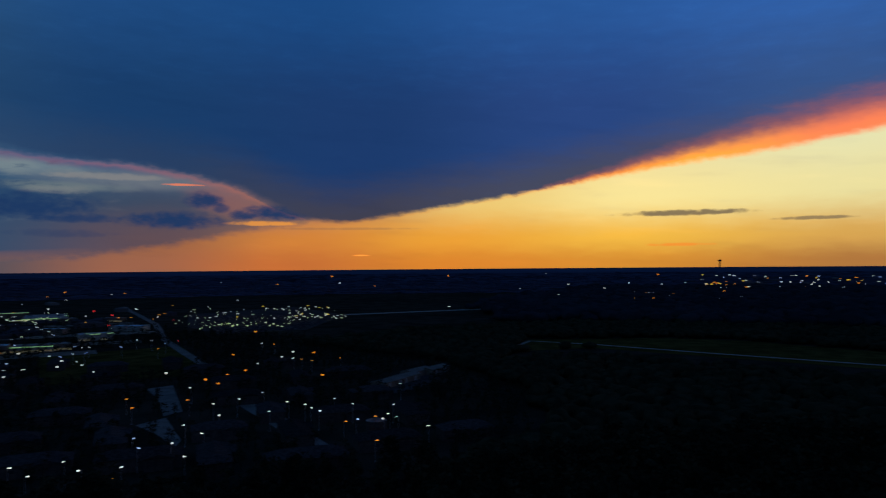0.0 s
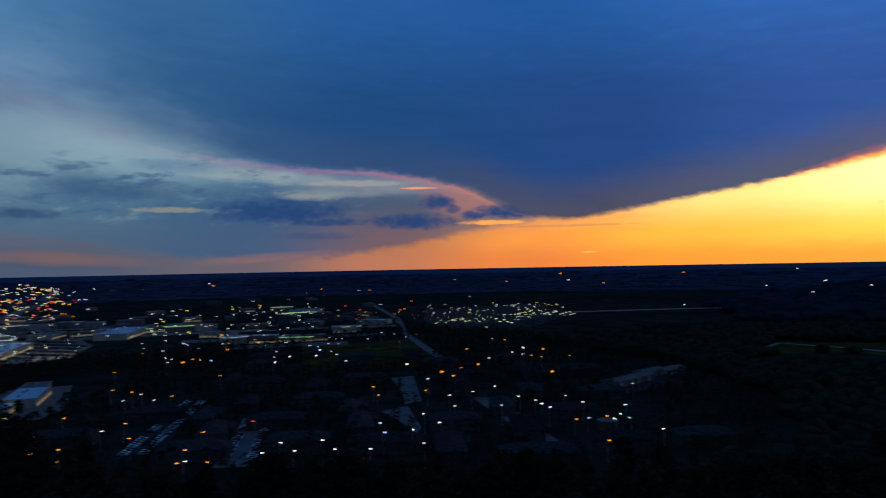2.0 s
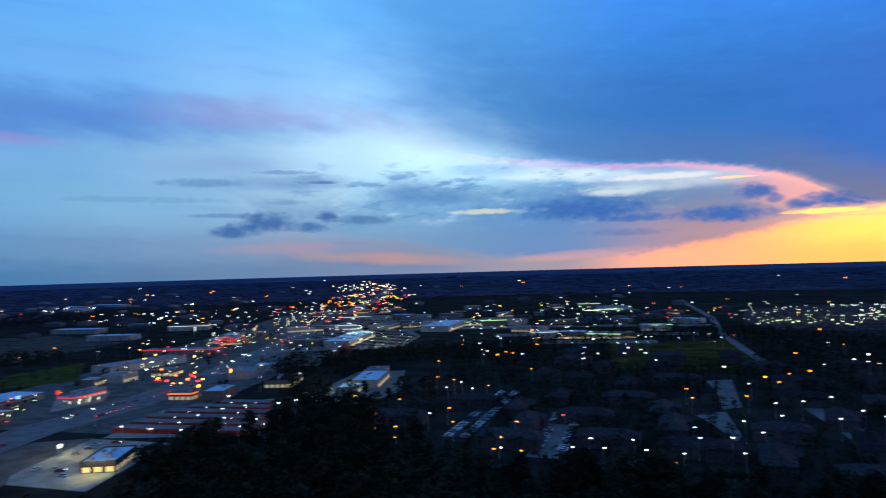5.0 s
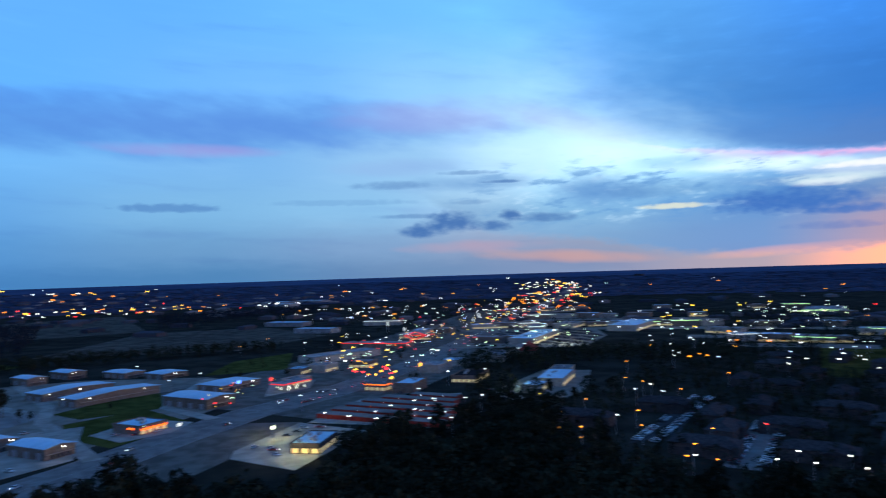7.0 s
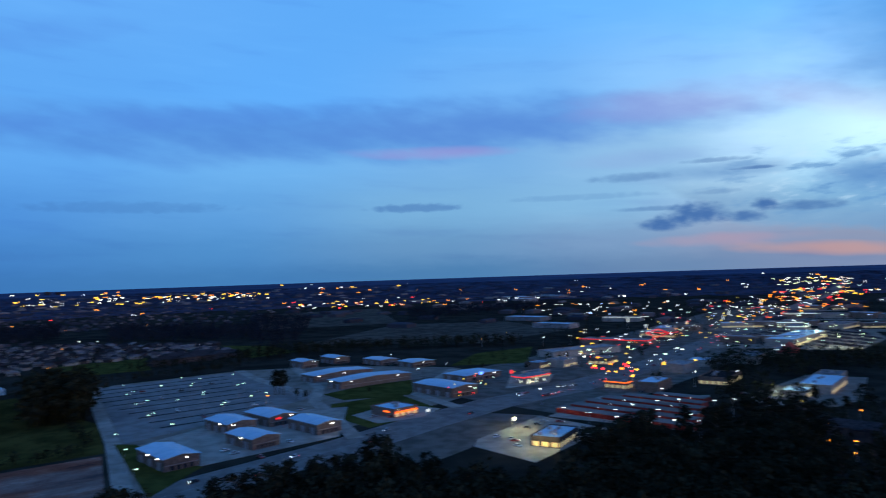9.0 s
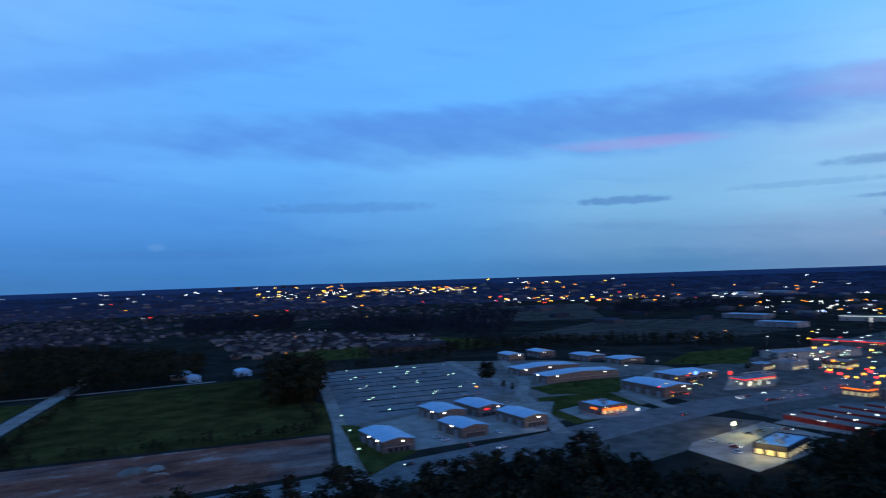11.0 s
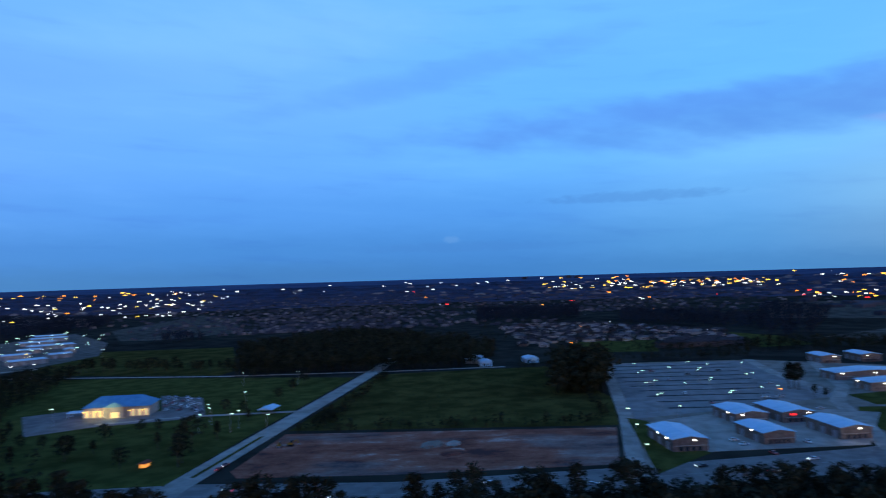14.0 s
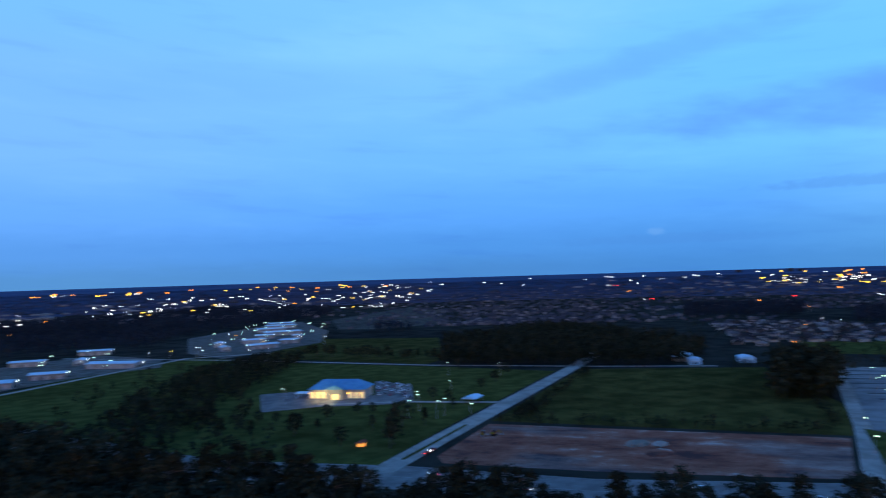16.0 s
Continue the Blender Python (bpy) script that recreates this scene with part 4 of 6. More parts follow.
LAMP_PLACES.append(("near", "g", [(-29, 465), (-24, 364), (-600, 523), (-611, 515), (-341, 284), (-610, 499), (-619, 484), (-597, 431), (-615, 415), (-555, -34), (-619, -41), (-470, -39), (-519, -56), (-568, -70), (-615, -84), (-450, -79), (-495, -94), (-322, -63), (-542, -109), (-593, -123), (-361, -75), (-400, -87), (-478, -379), (-320, -277), (-380, -347), (-457, -420), (-325, -303), (-315, -300), (-326, -326), (-334, -335), (-306, -316), (-289, -423), (-572, -838), (-530, -789), (-474, -855), (-442, -797)]))
LAMP_PLACES.append(("near", "g", [(-554, -109), (-507, -91), (-456, -78), (-580, -70), (-530, -57), (-477, -39), (-562, -30), (-508, -13), (-501, -69), (-416, -62), (-604, -66), (-578, -92), (-498, -23)]))
LAMP_PLACES.append(("near", "r", [(-291, 769), (-422, 936), (-212, 319)]))
LAMP_PLACES.append(("near", "b", [(-45, 358), (-284, 718), (-133, 305), (-143, 323), (-318, 694), (-331, 648)]))
LAMP_PLACES.append(("near", "y", [(-344, 285), (-783, 525), (-685, 447), (-731, 441), (-493, -766), (-514, -802), (-373, -766)]))
LAMP_PLACES.append(("far", "o", [(-1865, 1093), (-2159, 915), (-2446, 830), (-2667, 681), (-2860, 541), (-1843, -2439), (-1100, -1555), (-1936, -2785), (-1795, -2588), (-1957, -2945), (-1911, -2906)]))
LAMP_PLACES.append(("far", "w", [(-1544, 798), (-2436, -1384), (-2488, -1829), (-2697, -2114), (-1728, -2057), (-1538, -1916), (-2045, -2622), (-1386, -1803), (-1349, -1836), (-1606, -2204), (-1502, -2221), (-1496, -2266), (-1280, -1999), (-1326, -2153), (-1438, -2378), (-1370, -2327), (-1243, -2236), (-1171, -2179), (-1303, -2486), (-1171, -2266), (-985, -1993), (-1210, -2496), (-949, -1974), (-776, -1638), (-724, -1580), (-1176, -2569)]))
LAMP_PLACES.append(("far", "r", [(-2405, -1333)]))

# ---- woods and single trees ----
APT_LOT_A = [(-191, 255), (-236, 344), (-225, 353), (-178, 261)]
APT_LOT_B = [(-243, 255), (-268, 307), (-306, 381), (-298, 387), (-240, 286)]
SCHOOL_LOT = [(-409, 299), (-462, 386), (-434, 414), (-366, 345), (-352, 312)]
COURT_LOT = [(-209, 495), (-196, 509), (-155, 417), (-161, 404), (-185, 455)]
COURT_LOT_LOWER = [(-167, 381), (-158, 400), (-130, 348), (-128, 335), (-147, 360)]
LONG_LOT = [(-127, 434), (-114, 441), (-83, 385), (-51, 329), (-54, 320), (-84, 364)]
LAWN = [(-395, 683), (-286, 764), (-218, 636), (-200, 552), (-293, 510)]
WORKS_LOT = [(-58, 500), (-24, 585), (4, 576), (-14, 495), (-34, 470)]
CLEARING = [(60, 690), (95, 800), (251, 806), (330, 767), (375, 707), (440, 640), (480, 470), (340, 560), (242, 640), (150, 715)]
HALL_LOT = [(-290, -456), (-318, -441), (-336, -380), (-382, -432), (-384, -392), (-337, -342), (-318, -347), (-284, -380), (-252, -395)]
BELT_EDGE = [(-80, -318), (-128, -268), (-158, -246), (-160, -200), (-186, -170), (-205, -120), (-229, -97), (-247, -53), (-261, -15), (-274, 19), (-296, 42), (-280, 60), (-252, 78), (-250, 95), (-272, 126),
             (-290, 156), (-285, 180), (-300, 215), (-315, 240), (-270, 236), (-231, 196), (-184, 203), (-119, 214), (-66, 232), (-18, 260), (60, 300), (160, 330), (260, 300)]

# belt of tall trees between the camera's stand and the highway
belt_inner = [(p[0] * 0.62, p[1] * 0.62) for p in reversed(BELT_EDGE)]
belt = BELT_EDGE + belt_inner
belt_points = scatter(belt, 6.6, rnd)
edge_points, deep_points = [], []
for p_ in belt_points:
    near_edge = min(math.hypot(p_[0] - q_[0], p_[1] - q_[1]) for q_ in [((a_[0] * (1 - f_) + b_[0] * f_), (a_[1] * (1 - f_) + b_[1] * f_)) for a_, b_ in zip(BELT_EDGE, BELT_EDGE[1:]) for f_ in (0, 0.25, 0.5, 0.75)])
    (edge_points if near_edge < 13 and p_[0] < 0 else deep_points).append(p_)
for x_, y_ in edge_points[:290]:
    tree(x_, y_, rnd.choice((10, 13, 16, 19, 22) if y_ > 115 else (9, 10, 12, 14) if y_ > 40 else (10, 12, 13, 15, 17, 19, 20) if y_ > -200 else (14, 16, 18, 20, 22)) * rnd.uniform(0.9, 1.1), "trees of the belt by the highway")
rest_points = deep_points + edge_points[290:]
near_wood("belt_wood", [p_ for p_ in rest_points if p_[1] > 40], 10.0, 17.5, "dense dark belt of mixed pine and oak trees", 14, 12)
near_wood("belt_wood", [p_ for p_ in rest_points if p_[1] <= 40], 10.0, 17.0, "lower dark belt of mixed trees by the highway", 14, 12)

# the park and the fields
for x_, y_, h_ in ((-289, -330, 6), (-284, -338, 6), (-204, -371, 9), (-200, -353, 8), (-226, -375, 9), (-260, -432, 8), (-232, -367, 6), (-235, -353, 6), (-224, -320, 10), (-228, -324, 9), (-239, -319, 6), (-259, -336, 8), (-225, -282, 8), (-237, -258, 12),
                   (-243, -262, 10), (-274, -288, 12), (-270, -292, 8), (-285, -281, 8), (-290, -286, 7), (-258, -295, 7), (-300, -322, 6), (-345, -332, 7), (-350, -322, 6), (-210, -340, 7), (-214, -362, 7), (-247, -400, 8), (-218, -400, 8), (-208, -390, 9),
                   (-395, -330, 7), (-430, -345, 8), (-436, -352, 6), (-462, -360, 8), (-470, -420, 8), (-478, -440, 10), (-484, -452, 9), (-330, -300, 6)):
    tree(x_, y_, h_ * 1.25, "trees of the park")
for a_, b_, n_ in (((-440, -632), (-466, -592), 7), ((-466, -585), (-499, -478), 16), ((-502, -470), (-560, -318), 16)):
    for k_ in range(n_):
        f_ = (k_ + rnd.uniform(0.2, 0.8)) / n_
        tree(a_[0] + (b_[0] - a_[0]) * f_ - 8 + rnd.uniform(-3, 3), a_[1] + (b_[1] - a_[1]) * f_ + rnd.uniform(-2, 2), rnd.uniform(9, 14), "trees along the back lane")
GROVE = [(-140, -400), (-230, -515), (-340, -615), (-425, -645), (-438, -600), (-325, -500), (-240, -430), (-205, -378), (-170, -361)]
near_wood("grove", scatter(GROVE, 8.0, rnd), 7.0, 12.5, "dense dark grove of trees in the park", 14, 9)
near_wood("loose_trees", scatter([(-345, -560), (-398, -613), (-330, -660), (-200, -560), (-140, -450), (-262, -548), (-335, -595)], 24.0, rnd) + scatter([(-150, -350), (-205, -378), (-215, -330), (-190, -290), (-160, -300)], 13.0, rnd), 6.0, 11.0, "scattered dark trees on the park lawn", 14, 8)
near_wood("corner_wood", scatter([(-10, -420), (-80, -330), (-124, -288), (-146, -300), (-112, -420), (-88, -560), (-10, -560)], 8.0, rnd), 15.0, 21.0, "dense dark wood beside the highway", 14, 9)
near_wood("meadow_wood", scatter([(-476, -450), (-564, -514), (-600, -560), (-820, -560), (-760, -380), (-680, -280), (-600, -262), (-560, -285), (-532, -345)], 8.5, rnd), 13.0, 20.0, "large dark wood behind the meadow", 12, 8)
near_wood("lot_clump", scatter([(-466, -150), (-488, -121), (-578, -141), (-568, -180)], 5.5, rnd), 19.0, 26.0, "tall dark clump of trees beside the lot", 16, 11)
hedge = []
for a_, b_, w_, n_ in (((-314, -250), (-392, -99), 4.0, 90), ((-324, -246), (-372, -262), 6.0, 60), ((-372, -262), (-515, -316), 4.0, 60), ((-404, -100), (-600, -188), 3.0, 50), ((-672, -152), (-724, -46), 7.0, 70), ((-590, -222), (-620, -190), 8, 20)):
    for k_ in range(n_):
        f_ = rnd.random()
        hedge.append((a_[0] + (b_[0] - a_[0]) * f_ + rnd.uniform(-w_, w_), a_[1] + (b_[1] - a_[1]) * f_ + rnd.uniform(-w_, w_)))
near_wood("hedgerow", hedge, 3.5, 7.0, "low dark hedgerows and bushes round the meadow", 14, 6)
near_wood("meadow_scrub", scatter([(-322, -250), (-515, -318), (-608, -200), (-412, -102)], 9.0, rnd), 0.7, 2.6, "low tufts of scrub in the meadow", 12, 5)
near_wood("works_wood", scatter([(-770, -50), (-800, 55), (-800, 167), (-775, 255), (-810, 280), (-850, 170), (-850, 40), (-810, -60)], 8.0, rnd), 9.0, 14.0, "dark tree belt behind the works", 10, 8)
near_wood("mall_wood", scatter([(-520, 330), (-575, 400), (-560, 430), (-530, 520), (-450, 590), (-390, 560), (-420, 470), (-470, 410), (-440, 370), (-480, 330)], 9.0, rnd), 8.0, 13.0, "dark trees in front of the shopping centre", 10, 8)
for x_, y_, h_ in ((-539, -7, 19), (-544, -4, 17), (-537, -1, 18),  (-512, 8, 8), (-507, 14, 7), (-385, 268, 12), (-392, 276, 11), (-366, 300, 13), (-360, 306, 12), (-322, 282, 12), (-330, 300, 11), (-470, 262, 8), (-478, 272, 8), (-620, 240, 9), (-628, 262, 8), (-700, 330, 9),
                   (-640, 344, 7), (-660, 362, 8), (-610, 330, 7), (-350, 330, 13), (-340, 345, 12), (-430, 300, 9), (-516, 60, 5), (-600, 170, 6), (-585, 205, 6)):
    tree(x_, y_, h_, "street trees")
quarter = [(-318, 262), (-210, 215), (-60, 245), (40, 330), (60, 520), (-60, 700), (-180, 840), (-330, 900), (-470, 760), (-480, 600), (-390, 420), (-350, 340)]
quarter_places = scatter(quarter, 8.6, rnd, (APT_LOT_A, APT_LOT_B, SCHOOL_LOT, COURT_LOT, COURT_LOT_LOWER, LONG_LOT, WORKS_LOT, LAWN))
lit_spots = [(x_, y_) for reach_, key_, spots_ in LAMP_PLACES if reach_ == "near" for x_, y_ in spots_ if y_ > 200 and x_ > -500]
# the ground round the lamps is kept open
quarter_places = [p_ for p_ in quarter_places if min((p_[0] - x_ * k_) ** 2 + (p_[1] - y_ * k_) ** 2 for x_, y_ in lit_spots for k_ in (0.975, 0.95, 0.925, 0.90)) > 56]
near_wood("quarter_trees", quarter_places, 5.0, 10.0, "dark garden trees among the apartment houses", 10, 8)

# wide woods on the sunset side and far off
near_dark = scatter([(-30, 262), (60, 305), (170, 335), (420, 250), (700, 300), (760, 640), (440, 900), (200, 1000), (-40, 900), (-150, 760), (0, 620), (55, 480), (50, 340)], 11.0, rnd, ([(x_ * 0.88, y_ * 0.88) for x_, y_ in CLEARING], CLEARING, WORKS_LOT))
far_wood("sunset_wood", near_dark, 6.0, 10.0, 6.5, "wide dark wood under the sunset")
far_places = scatter([(-150, 1000), (190, 1010), (460, 900), (900, 700), (1500, 1300), (1300, 2200), (500, 2400), (150, 1700), (60, 1380)], 26.0, rnd, ([(-300, 900), (90, 900), (70, 1330), (-300, 1330)],))
# this canopy's bluish colour carries painted haze
far_wood("far_wood", far_places, 11.0, 18.0, 15.0, "distant dark woodland", M_FAR_WOOD_HAZE)
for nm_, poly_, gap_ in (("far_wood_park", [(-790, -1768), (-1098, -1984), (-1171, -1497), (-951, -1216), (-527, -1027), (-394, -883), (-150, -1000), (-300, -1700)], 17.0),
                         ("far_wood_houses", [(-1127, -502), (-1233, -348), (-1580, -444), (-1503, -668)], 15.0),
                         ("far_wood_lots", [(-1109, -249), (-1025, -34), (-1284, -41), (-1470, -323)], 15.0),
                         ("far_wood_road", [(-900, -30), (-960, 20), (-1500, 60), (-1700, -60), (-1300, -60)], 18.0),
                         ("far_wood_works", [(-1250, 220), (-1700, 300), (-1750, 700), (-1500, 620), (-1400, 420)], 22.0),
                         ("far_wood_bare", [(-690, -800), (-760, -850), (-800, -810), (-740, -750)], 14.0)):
    # same blue-tinted canopy colour, with distance haze in it
    near_wood(nm_, scatter(poly_, gap_ * 0.8, rnd), 10.0, 16.0, "distant dark woodland strip", 9, 8, M_FAR_WOOD_HAZE)
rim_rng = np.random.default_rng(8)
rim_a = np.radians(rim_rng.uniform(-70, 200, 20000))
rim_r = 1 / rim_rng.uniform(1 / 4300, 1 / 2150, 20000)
# flat lumps of far wood, their blue tone painted as haze
far_wood("horizon_wood", [(-math.sin(a_) * r_, math.cos(a_) * r_) for a_, r_ in zip(rim_a.tolist(), rim_r.tolist())], 0.8, 1.8, 24.0, "far dark woodland out to the horizon, tinted with haze", M_HILL_HAZE, True)

near_wood("suburb_trees", scatter([(-1093, -487), (-1136, -123), (-944, -165), (-872, -262), (-768, -234), (-839, -374)], 24.0, rnd) + scatter([(-768, -234), (-700, -190), (-735, -60), (-900, -60), (-930, -160), (-870, -262)], 26.0, rnd), 5.0, 9.0, "small garden trees among suburban houses", 9, 7)
near_wood("far_lane_trees", scatter([(-745, -150), (-720, -40), (-760, -30), (-790, -140)], 9.0, rnd), 6.0, 10.0, "dark trees behind the big lot", 10, 7)

highway_strip = offset_line(HIGHWAY, 12.0) + list(reversed(offset_line(HIGHWAY, -36.0)))
near_wood("shop_trees", scatter([(-560, 225), (-640, 150), (-760, 290), (-900, 330), (-1250, 480), (-1500, 1100), (-1200, 1180), (-900, 900), (-760, 840), (-600, 480), (-500, 330)], 30.0, rnd, (highway_strip,)), 5.0, 10.0, "scattered dark trees among the roadside shops", 10, 7)
near_wood("far_quarter_trees", scatter([(-480, 620), (-470, 760), (-330, 900), (-420, 1000), (-700, 1250), (-820, 1000), (-600, 800)], 17.0, rnd), 7.0, 12.0, "dark trees between distant stores", 8, 6)

near_wood("storage_trees", scatter([(-440, 300), (-420, 285), (-395, 262), (-350, 250), (-345, 300), (-372, 300), (-405, 318), (-455, 345), (-500, 330)], 10.0, rnd), 6.0, 11.0, "dark trees behind the storage units", 12, 8)

# ---- paved lots and lanes ----
sheet("apartment_lot", APT_LOT_A, M_ASPHALT, 0.10, "grey concrete car park between apartment houses", "parking lot")
sheet("apartment_lot_upper", APT_LOT_B, M_DARK_LOT, 0.10, "grey concrete car park between apartment houses", "parking lot")
sheet("school_lot", SCHOOL_LOT, M_LOT, 0.10, "pale paved yard round a low public building", "parking lot")
sheet("court_lot", COURT_LOT, M_ASPHALT, 0.10, "grey winding court between apartment houses", "parking lot")
sheet("court_lot_lower", COURT_LOT_LOWER, M_ASPHALT, 0.10, "grey court between apartment houses", "parking lot")
sheet("long_lot", LONG_LOT, M_ASPHALT, 0.10, "long grey car park between apartment houses", "parking lot")
sheet("works_lot", WORKS_LOT, M_DARK_LOT, 0.10, "pale paved yard of a small works", "yard")
sheet("clearing", CLEARING, M_MEADOW, 0.05, "dim grassy clearing in the wood", "field")
sheet("hall_lot", HALL_LOT, M_ASPHALT, 0.10, "pale paved forecourt of the hall", "parking lot")
sheet("shopping_lot", [(-676, 464), (-735, 500), (-800, 606), (-736, 712), (-640, 640), (-575, 545), (-585, 505)], M_LOT, 0.10, "broad lit shopping car park", "parking lot")
sheet("dealer_lot", [(-461, 1267), (-366, 1005), (-290, 895), (-185, 945), (-173, 1234), (-318, 1482)], M_DARK_LOT, 0.10, "huge lit car park of a dealer", "parking lot")
sheet("fuel_lot", [(-497, 158), (-511, 197), (-549, 217), (-562, 184)], M_CONCRETE, 0.12, "brightly lit fuel station forecourt", "forecourt")
sheet("works_yard", [(-405, -788), (-400, -700), (-470, -715), (-570, -750), (-700, -900), (-823, -1143), (-746, -1131), (-512, -995)], M_PAVED, 0.10, "grey industrial yard", "yard")
sheet("works_yard_far", [(-165, -655), (-259, -690), (-325, -690), (-360, -760), (-340, -880), (-220, -850)], M_PAVED, 0.10, "grey paved yard between white sheds", "yard")
sheet("bare_land", [(-883, -1125), (-1332, -1354), (-1210, -1123), (-888, -825), (-754, -846), (-728, -909)], M_BARE, 0.06, "pale cleared building land", "bare land")
sheet("big_field", [(-939, 27), (-1228, 192), (-1180, 380), (-943, 392), (-830, 236)], M_BARE, 0.05, "dull bare open field", "field")
sheet("bare_field", [(-1260, -40), (-1800, -60), (-1900, 250), (-1265, 205)], M_BARE, 0.05, "dull bare land between woods", "field")
sheet("diner_verge", [(-336, -2), (-422, 110), (-396, 148), (-350, 96), (-336, 88), (-300, 46)], M_PAVED, 0.022, "worn grey verge between highway and diner", "verge")
sheet("suburb_green", [(-826, -248), (-874, -155), (-750, -129), (-729, -198)], M_GRASS, 0.05, "dark green open lawn beside the suburb", "grass")
sheet("suburb_green_far", [(-990, -82), (-948, -22), (-852, 16), (-810, -35)], M_GRASS, 0.055, "dark green open lawn behind the flats", "grass")
sheet("shop_green", [(-641, 150), (-728, 200), (-760, 275), (-629, 222)], M_GRASS, 0.06, "dark green open lawn", "grass")
sheet("yard_grass", [(-302, -54), (-345, -38), (-405, -78), (-410, -90)], M_GRASS, 0.14, "grass verge beside the lane", "grass")
sheet("verge_grass", [(-400, 46), (-440, 28), (-484, 30), (-506, 80), (-437, 96)], M_GRASS, 0.06, "grass verge round a fast food shop", "grass")
sheet("works_grass", [(-496, 40), (-527, 27), (-556, 60), (-570, 101), (-500, 90)], M_GRASS, 0.05, "grass between the long sheds", "grass")
sheet("burger_lot", [(-410, 52), (-440, 40), (-470, 72), (-440, 96), (-418, 80)], M_CONCRETE, 0.12, "pale paved lot of a fast food shop", "parking lot")
strip("road_works", [(-377, 36), (-430, 30), (-500, 20), (-560, 26), (-700, 10)], 9.0, M_CONCRETE, 0.14, "pale concrete works road")
strip("road_sheds", [(-440, 108), (-500, 92), (-545, 110), (-620, 150)], 9.0, M_CONCRETE, 0.14, "pale concrete drive to the long sheds")
strip("road_hall", [(-290, -385), (-330, -345), (-365, -290)], 5.0, M_CONCRETE, 0.14, "narrow pale drive to the hall")
strip("road_field", [(-100, -610), (-170, -636), (-379, -742), (-462, -701)], 6.0, M_CONCRETE, 0.12, "pale track along the industrial yard")
strip("road_suburb", [(-700, -42), (-623, -20), (-540, 14)], 9.0, M_CONCRETE, 0.14, "pale lane at the lot's upper end")
strip("road_cross", [(-206, -244), (-178, -256), (-150, -268)], 12.0, M_ASPHALT, 0.115, "short asphalt crossing arm")
# lane lines of the highway
for shift_, w_ in ((0.9, 0.22), (-30.9, 0.22), (-15.0, 0.3)):
    strip("lane_line", HIGHWAY[1:11], w_, M_WORN_PAINT, 0.125, "faded painted lane line", "road marking", shift_)
dash = bmesh.new()
for shift_ in (-4.3, -9.6, -20.4, -25.6):
    line_ = offset_line(HIGHWAY[1:11], shift_)
    for a_, b_ in zip(line_, line_[1:]):
        a_, b_ = Vector((*a_, 0.125)), Vector((*b_, 0.125))
        n_ = int((b_ - a_).length / 12)
        for i_ in range(n_):
            p_ = a_.lerp(b_, (i_ + 0.5) / n_)
            add_m = Matrix.Translation(p_) @ (b_ - a_).to_track_quat("X", "Z").to_matrix().to_4x4() @ Matrix.Diagonal((3.2, 0.14, 0.02, 1))
            bmesh.ops.create_cube(dash, size=1.0, matrix=add_m)
me_ = bpy.data.meshes.new("lane_dashes")
dash.to_mesh(me_)
dash.free()
me_.materials.append(M_WORN_PAINT)
tagged(new("lane_dashes", me_), "broken painted lane lines", "road marking", kind="structure")
# dark planted strips between the rows of the big lot
along = Vector((-0.437, 0.899))
across = Vector((-0.899, -0.437))
for k_ in range(10):
    c_ = Vector((-440, -76)) + across * (4 + 21.0 * k_)
    a_ = c_ + along * (6 - k_ * 0.5)
    b_ = c_ + along * (78 + k_ * 4.5)
    strip("lot_strip", [a_[:], b_[:]], 3.2, M_DARK_LOT, 0.14, "dark asphalt strip between parking rows", "parking row")

# ---- workshops and shops along the highway ----
workshop(-359, -55, 33, 17, 30, 5.6, "tan brick workshop with pale metal roof and flood lamps", lamps=((0.5, 0.12), (-0.05, -0.5), (0.3, -0.5)))
workshop(-384, -17, 26, 16, 33, 5.4, "tan brick workshop with pale metal roof beside the yard", lamps=((0.1, -0.5),), fronts=5)
workshop(-427, -31, 27, 18, 31, 5.6, "tan brick workshop with pale metal roof behind the yard", lamps=((0.5, -0.3), (0.2, -0.5)))
th_ = workshop(-440, -9, 29, 18, 31, 5.6, "tan brick workshop with a small red sign", lamps=((0.5, 0.3),))
bm_ = bmesh.new()
add_box(bm_, (14.8, -3, 4.4), (0.3, 3.2, 1.0), 0.1)
part("sign", bm_, M_NEON_RED, th_, "glowing red shop sign")
workshop(-408, 16, 29, 16, 31, 5.6, "tan brick workshop with a bright flood lamp", lamps=((0.5, 0.1),), fronts=4)
workshop(-610, 44, 22, 57, 27, 5.5, "long brick shed with pale metal roof", lamps=((0.5, -0.42), (0.5, 0.0)), fronts=0, group="long sheds", rise=1.6)
workshop(-568, 67, 20, 66, 26, 5.5, "very long brick shed with pale metal roof", lamps=((0.5, -0.36), (0.5, 0.3), (-0.2, -0.5)), fronts=0, group="long sheds", rise=1.6)
workshop(-498, 113, 42, 24, 28, 6.5, "large tan metal hall with pale roof", lamps=((0.5, 0.2),), group="long sheds")
workshop(-702, 19, 26, 16, 25, 6.0, "small distant brick shed with pale roof", lamps=((0.5, 0.2),), group="long sheds")
workshop(-722, 50, 28, 17, 25, 6.0, "small distant brick shed with blue-white roof", lamps=((0.5, -0.2),), group="long sheds")
workshop(-690, 92, 30, 20, 27, 5.0, "low shed with pale blue metal roof", lamps=(), group="long sheds", rise=0.8)
workshop(-660, 122, 24, 26, 27, 4.5, "low shed beside the long works", lamps=((0.5, 0.0),), group="long sheds", rise=0.8)
